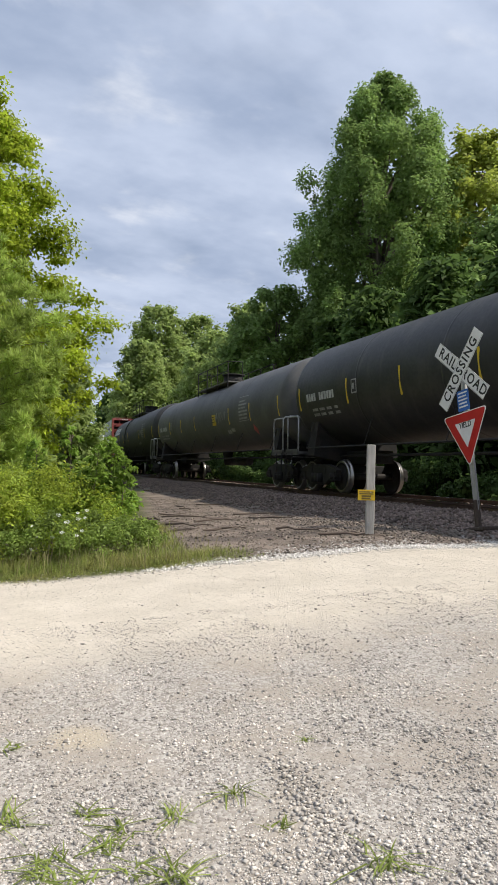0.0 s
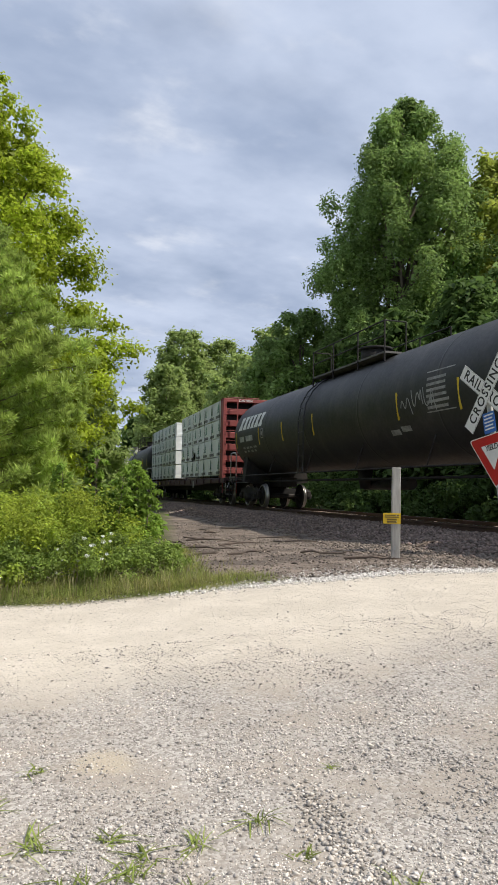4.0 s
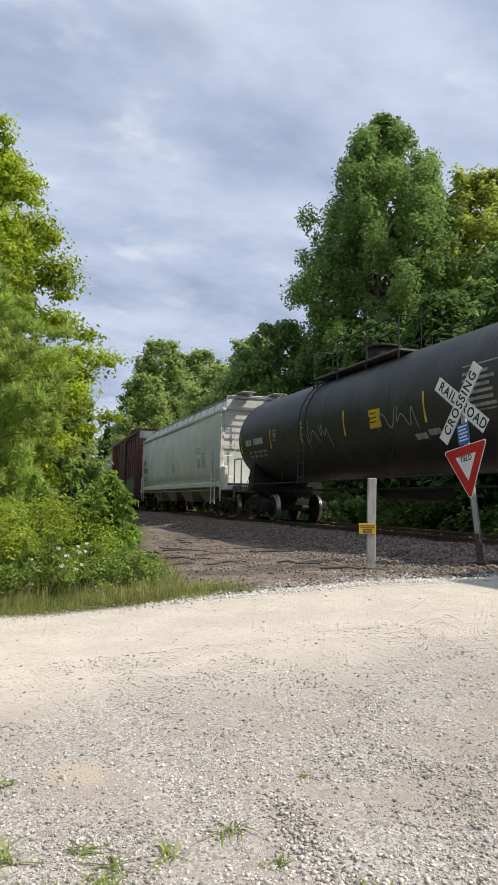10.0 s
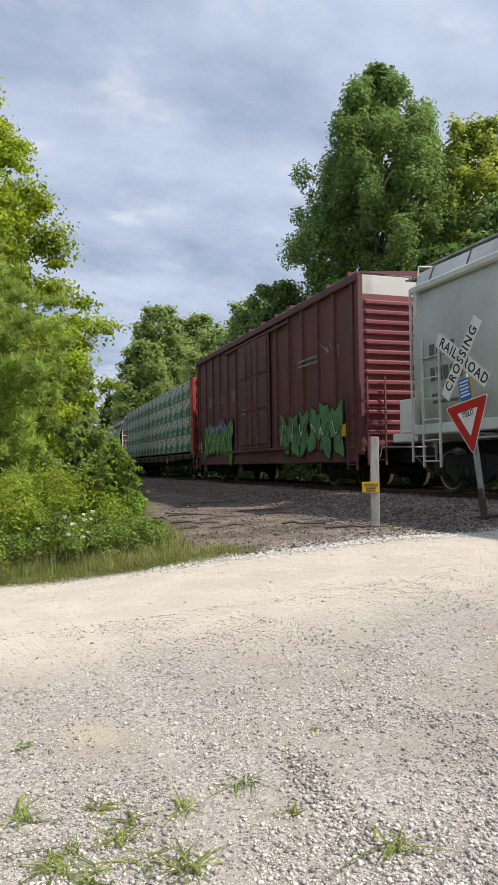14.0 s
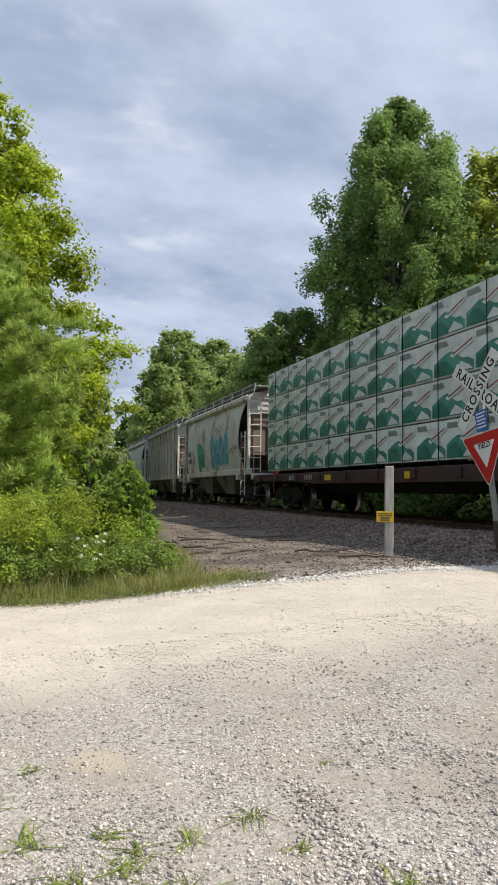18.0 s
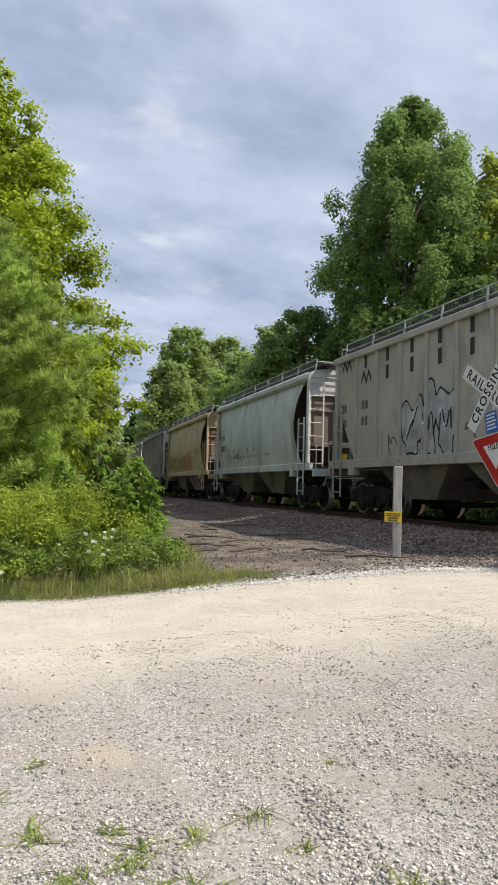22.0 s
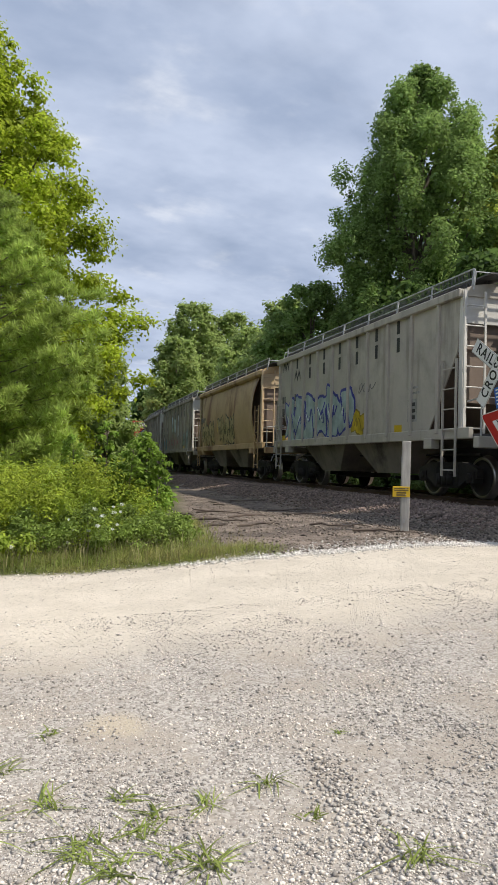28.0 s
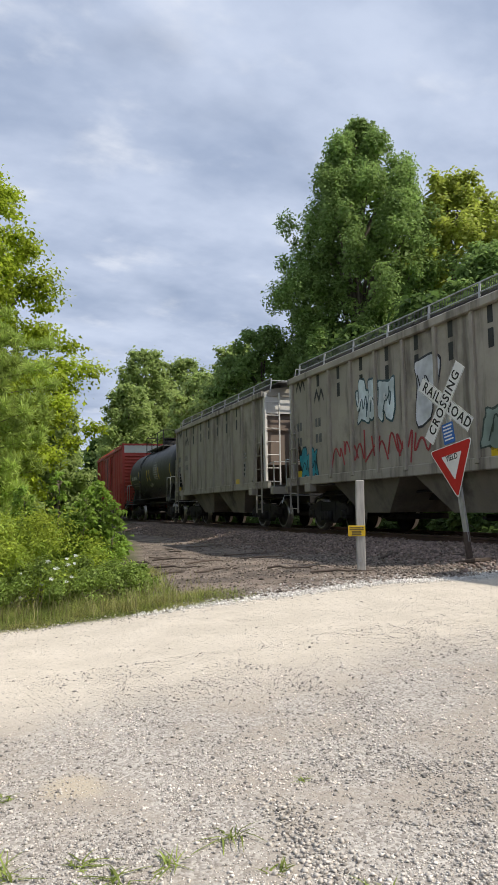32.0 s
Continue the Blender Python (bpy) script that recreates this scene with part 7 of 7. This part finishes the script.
        for k in range(3):
            decal(car, "brand_bar", spray((0.24, 0.125, 0.12)), [rect(half - 1.75 - 1.5 * k, 2.9, 0.45, 0.40)], skin, 0.006, "faint painted brand bar")
        for k in range(3):
            scrawl(car, lambda z: -1.585, half - 1.5 - 1.1 * k, 1.75, 1.3, 0.5, 95 + k, (0.30, 0.36, 0.55), 0.05)
        scrawl(car, skin, -half + 2.2, 3.2, 1.1, 0.6, 94, (0.35, 0.33, 0.32), 0.03)
        decal(car, "stencil", M_DIM, [rect(-half + 3.6, 3.4 - 0.14 * k, 1.3, 0.05) for k in range(2)] + [rect(half - 0.6, 1.5 - 0.12 * k, 0.35, 0.05) for k in range(4)], skin, 0.07)
        for y in (half - 0.35, half - 3.6, -half + 1.1):
            decal(car, "reflector_strip", M_YELLOW, [rect(y, 1.25, 0.42, 0.30)], skin, 0.078)
        decal(car, "door_scrawl", M_DIM, [rect(1.1, 2.3, 0.5, 0.05), rect(0.9, 2.45, 0.4, 0.05)], skin, 0.14)
    return car


boxcar("oxide brown ribbed boxcar with green graffiti and plug door", 121.55, 136.35, M_BOXCAR, M_BOXEND, 5.10)
boxcar("bright red boxcar at the end of the cut", 290.2, 305.6, M_RED, M_RED, 4.85, painted=False)


# ---------------------------------------------------------------- lumber cars
def pine_logo(y, z, s):
    """A stepped conifer mark: three leaning chevrons, as two halves."""
    left, right = [], []
    for k in range(3):
        w, a = s * (0.40 - 0.07 * k), z + s * (0.12 + 0.26 * k)
        left.append([(y + 0.006, a + s * 0.06), (y + w, a), (y + w * 0.55, a + s * 0.2), (y + 0.006, a + s * 0.46)])
        right.append([(y - 0.006, a + s * 0.06), (y - w, a), (y - w * 0.55, a + s * 0.2), (y - 0.006, a + s * 0.46)])
    return left, right


def bundle_mesh(width, length, height, rng, mat):
    """A wrapped lumber pack: slightly slack film over square timber, with dents along its edges."""
    bm = bmesh.new()
    box(bm, -width / 2, width / 2, -length / 2, length / 2, 0, height)
    bmesh.ops.subdivide_edges(bm, edges=bm.edges[:], cuts=5, use_grid_fill=True)
    for v in bm.verts:
        inner = abs(v.co.x) < width / 2 - 0.01 or abs(v.co.y) < length / 2 - 0.01
        v.co.x += rng.uniform(-0.012, 0.004) * (1 if v.co.x > 0 else -1)
        if 0.05 < v.co.z < height - 0.02:
            v.co.z += rng.uniform(-0.012, 0.012)
        v.co.y += rng.uniform(-0.014, 0.014) if inner else 0
    return mesh_from("lumber_pack", bm, mat)


def bulkhead(car, y, s, mat, top, x=1.45):
    """End wall of a lumber car: two posts, cross beams with openings between them, ladder and cap."""
    frame = add(car, "bulkhead", mat, (-x, -x + 0.16, *sorted((y, y + s * 0.42)), 1.1, top), (x - 0.16, x, *sorted((y, y + s * 0.42)), 1.1, top), (-0.09, 0.09, *sorted((y + s * 0.1, y + s * 0.36)), 1.1, top - 0.15), (-x, x, *sorted((y + s * 0.02, y + s * 0.40)), top - 0.16, top), bevel=0.015)
    beam = mesh_from("cross_beam", boxes((-x + 0.16, x - 0.16, -0.10, 0.10, -0.13, 0.13), bevel=0.02), mat)
    for z in np.linspace(1.45, top - 0.55, 6):
        shared("cross_beam", beam, frame, pose(0, y + s * 0.18, z))
    part("back_plate", boxes((-x + 0.1, x - 0.1, *sorted((y + s * 0.0, y + s * 0.04)), 1.2, top - 0.1)), M_UNDER, frame)
    ladder(car, mat, -x + 0.02, y + s * 0.50, 0.5, top, 0.60, "x", 0.42)
    part("cap_rail", tubes(([(-x + 0.2, y + s * 0.2, top), (-x + 0.2, y + s * 0.2, top + 0.07), (0.2, y + s * 0.2, top + 0.07), (0.2, y + s * 0.2, top)], 0.014, 6)), mat, frame)
    return frame


def lumber_car(label, s0, s1, mat, frame_mat, groups, wrap, printed, caution=False, top=4.52):
    """A flat car with end bulkheads, loaded with packs four high; groups: (first s, last s) of each stack."""
    mid = (s0 + s1) / 2
    car = new_car("lumber_car", label, "flat car", mid)
    half = (s1 - s0) / 2
    rng = np.random.default_rng(int(s0))
    add(car, "deck", frame_mat, (-1.42, 1.42, -half, half, 1.00, 1.14), bevel=0.01)
    bm = bmesh.new()
    for side in (-1, 1):
        prof = [(-half, 1.12), (-half, 0.92), (-half + 3.6, 0.90), (-half + 5.2, 0.82), (half - 5.2, 0.82), (half - 3.6, 0.90), (half, 0.92), (half, 1.12)]
        loft(bm, [[(side * 1.44 + d, y, z) for y, z in prof] for d in (-0.05, 0.05)])
    bmesh.ops.recalc_face_normals(bm, faces=bm.faces[:])
    part("side_sill", bm, frame_mat, car)
    add(car, "centre_sill", M_UNDER, (-0.4, 0.4, -half, half, 0.58, 1.0), bevel=0.02)
    stake = mesh_from("stake_pocket", boxes((-0.06, 0.0, -0.09, 0.09, 0.90, 1.10), bevel=0.01), frame_mat)
    for y in np.linspace(-half + 0.8, half - 0.8, 15):
        shared("stake_pocket", stake, car, pose(-1.49, y, 0))
    for s in (-1, 1):
        frame_ = bulkhead(car, s * (half - 0.95), s, mat, top, 1.45 if s < 0 else 0.9)
        if s < 0 and caution:
            ob = part("lettering", text_mesh("CAUTION", 0.13, M_WHITE, 1.05), None, frame_, "white letters CAUTION")
            ob.matrix_local = Matrix(((1, 0, 0, -0.45), (0, 0, -1, -(half - 0.95) - 0.406), (0, 1, 0, top - 0.085), (0, 0, 0, 1)))
        e = s * half
        part("grab_iron", tubes(([(-1.42, e, 0.9), (-1.42, e, 0.45), (-1.0, e, 0.45), (-1.0, e, 0.9)], 0.016, 6)), M_GALV, car)
    rows_z = [1.26 + k * 0.825 for k in range(4)]
    skins = lambda z: -1.335
    for gi, (a, b) in enumerate(groups):
        n = max(1, round((b - a) / 4.9))
        for row, z in enumerate(rows_z):
            add(car, "dunnage", M_WOOD, (-1.25, 1.25, a - mid + 0.9, a - mid + 1.0, z - 0.040, z - 0.002), (-1.25, 1.25, b - mid - 1.0, b - mid - 0.9, z - 0.040, z - 0.002), (-1.25, 1.25, (a + b) / 2 - mid - 0.05, (a + b) / 2 - mid + 0.05, z - 0.040, z - 0.002))
            cuts = [a - mid + (b - a) * k / n + (rng.uniform(-0.55, 0.55) if 0 < k < n else 0.0) for k in range(n + 1)]
            for y0, y1 in zip(cuts, cuts[1:]):
                shift = rng.uniform(-0.03, 0.03)
                me = bundle_mesh(2.64, y1 - y0 - 0.03, 0.79, rng, wrap)
                ob = part("lumber_pack", me, None, car, "")
                ob.matrix_local = pose(0.0 + shift * 0.4, (y0 + y1) / 2 + shift, z)
                printed(ob, y1 - y0 - 0.1, rng)
        for y in np.linspace(a - mid + 0.6, b - mid - 0.6, int((b - a) / 1.35)):
            y += rng.uniform(-0.2, 0.2)
            add(car, "strap", M_UNDER, (-1.352, -1.343, y - 0.010, y + 0.010, 1.14, 4.55))
    decal(car, "stencil", M_DIM, bars(half - 3.4, 0.93, 0.14, 4, rng) + bars(half - 4.6, 0.93, 0.14, 5, rng), lambda z: -1.495)
    decal(car, "sill_plate", M_YELLOW, [rect(half - 6.0, 0.90, 0.4, 0.15)], lambda z: -1.495)
    decal(car, "sill_plate", M_YELLOW, [rect(2.0, 0.90, 0.4, 0.15)], lambda z: -1.495)
    decal(car, "data_plate", M_DIM, [rect(-half + 6.4, 0.70, 0.32, 0.32)], lambda z: -1.50)
    brake_wheel(car, -half + 0.5, 2.1, 0.55)
    trucks(car, (-half + 2.3, half - 2.3))
    couplers(car, half + 0.25)
    return car


def conifer_print(ob, length, rng):
    """Rows of conifer marks with a bar of name below each."""
    sk = lambda z: -1.318
    lefts, rights, names = [], [], []
    n = max(3, round(length / 1.32))
    off = rng.uniform(-0.25, 0.25)
    for k in range(n):
        y = length / 2 - (k + 0.5) * length / n + off
        a, b = pine_logo(y, 0.22, 0.46)
        lefts += a
        rights += b
        if abs(y) < length / 2 - 0.4:
            names += [rect(y + 0.42 - 0.105 * j, 0.05, 0.085, 0.12) for j in range(8)]
    decal(ob, "tree_mark", M_LOGO, lefts, sk, 0.012)
    decal(ob, "tree_mark_shade", M_LOGOMID, rights, sk, 0.012)
    decal(ob, "name_bar", M_GREYINK, names, sk, 0.012)


def hills_print(ob, length, rng):
    """Printed film: green hill shapes, a pale slanted band, a red bar, again and again."""
    sk = lambda z: -1.318
    hills, dark, band, red, grey = [], [], [], [], []
    n = max(3, round(length / 1.22))
    for k in range(n):
        y, w = length / 2 - k * length / n, length / n
        def at(*points):
            return [(y - w * u, z) for u, z in points]
        lift = rng.uniform(0, 0.05)
        hills.append(at((0.02, 0.03), (0.98, 0.03), (0.98, 0.20), (0.86, 0.26 + lift), (0.72, 0.30), (0.60, 0.38), (0.47, 0.46 + lift), (0.34, 0.47), (0.2, 0.40), (0.1, 0.34), (0.02, 0.30)))
        dark.append(at((0.04, 0.04), (0.56, 0.04), (0.46, 0.20), (0.33, 0.33), (0.18, 0.31), (0.04, 0.20)))
        band.append(at((0.52, 0.05), (0.96, 0.05), (0.90, 0.12), (0.70, 0.24)))
        band.append(at((0.42, 0.40), (0.50, 0.34), (0.98, 0.56), (0.98, 0.67)))
        red.append(at((0.50, 0.425), (0.52, 0.40), (0.96, 0.60), (0.96, 0.635)))
        grey.append(at((0.04, 0.62), (0.40, 0.62), (0.34, 0.73), (0.04, 0.73)))
    decal(ob, "hill_print", M_LOGOMID, hills, sk, 0.010)
    decal(ob, "dark_print", M_LOGODARK, dark, sk, 0.014)
    decal(ob, "band_print", M_WRAPGREEN, band, sk, 0.018)
    decal(ob, "red_bar", M_PRINTRED, red, sk, 0.022)
    decal(ob, "grey_print", M_PRINTGREY, grey, sk, 0.010)


load = lumber_car("maroon bulkhead flat car stacked with white wrapped lumber", 58.95, 82.2, M_MAROON, M_GRIMYMAROON, [(59.98, 69.6), (71.4, 81.1)], M_WRAP, conifer_print, caution=True)
decal(load, "torn_wrap", M_UNDER, [[(-4.05, 2.10), (-4.85, 2.08), (-4.98, 2.30), (-4.70, 2.50), (-4.45, 2.22)]], lambda z: -1.345, 0.008, "dark tear in the lumber wrap")
bm = bmesh.new()
loft(bm, [[(-1.36 - d, -4.45, 2.26), (-1.36 - d, -4.70, 2.52), (-1.42 - d, -5.05, 2.62), (-1.50 - d, -5.00, 2.22)] for d in (0.0, 0.006)])
part("loose_flap", bm, M_WRAP, load, "loose flap of white wrap")
lumber_car("red bulkhead flat car stacked with green printed lumber packs", 136.85, 161.1, M_RED, M_GRIMYMAROON, [(137.95, 160.1)], M_WRAPGREEN, hills_print)


# ---------------------------------------------------------------- what moves
def motions():
    for car, s in MOVING:
        walk(car, [(t, track_pose(s - SPEED * t)) for t in range(0, 33, 2)])


motions()
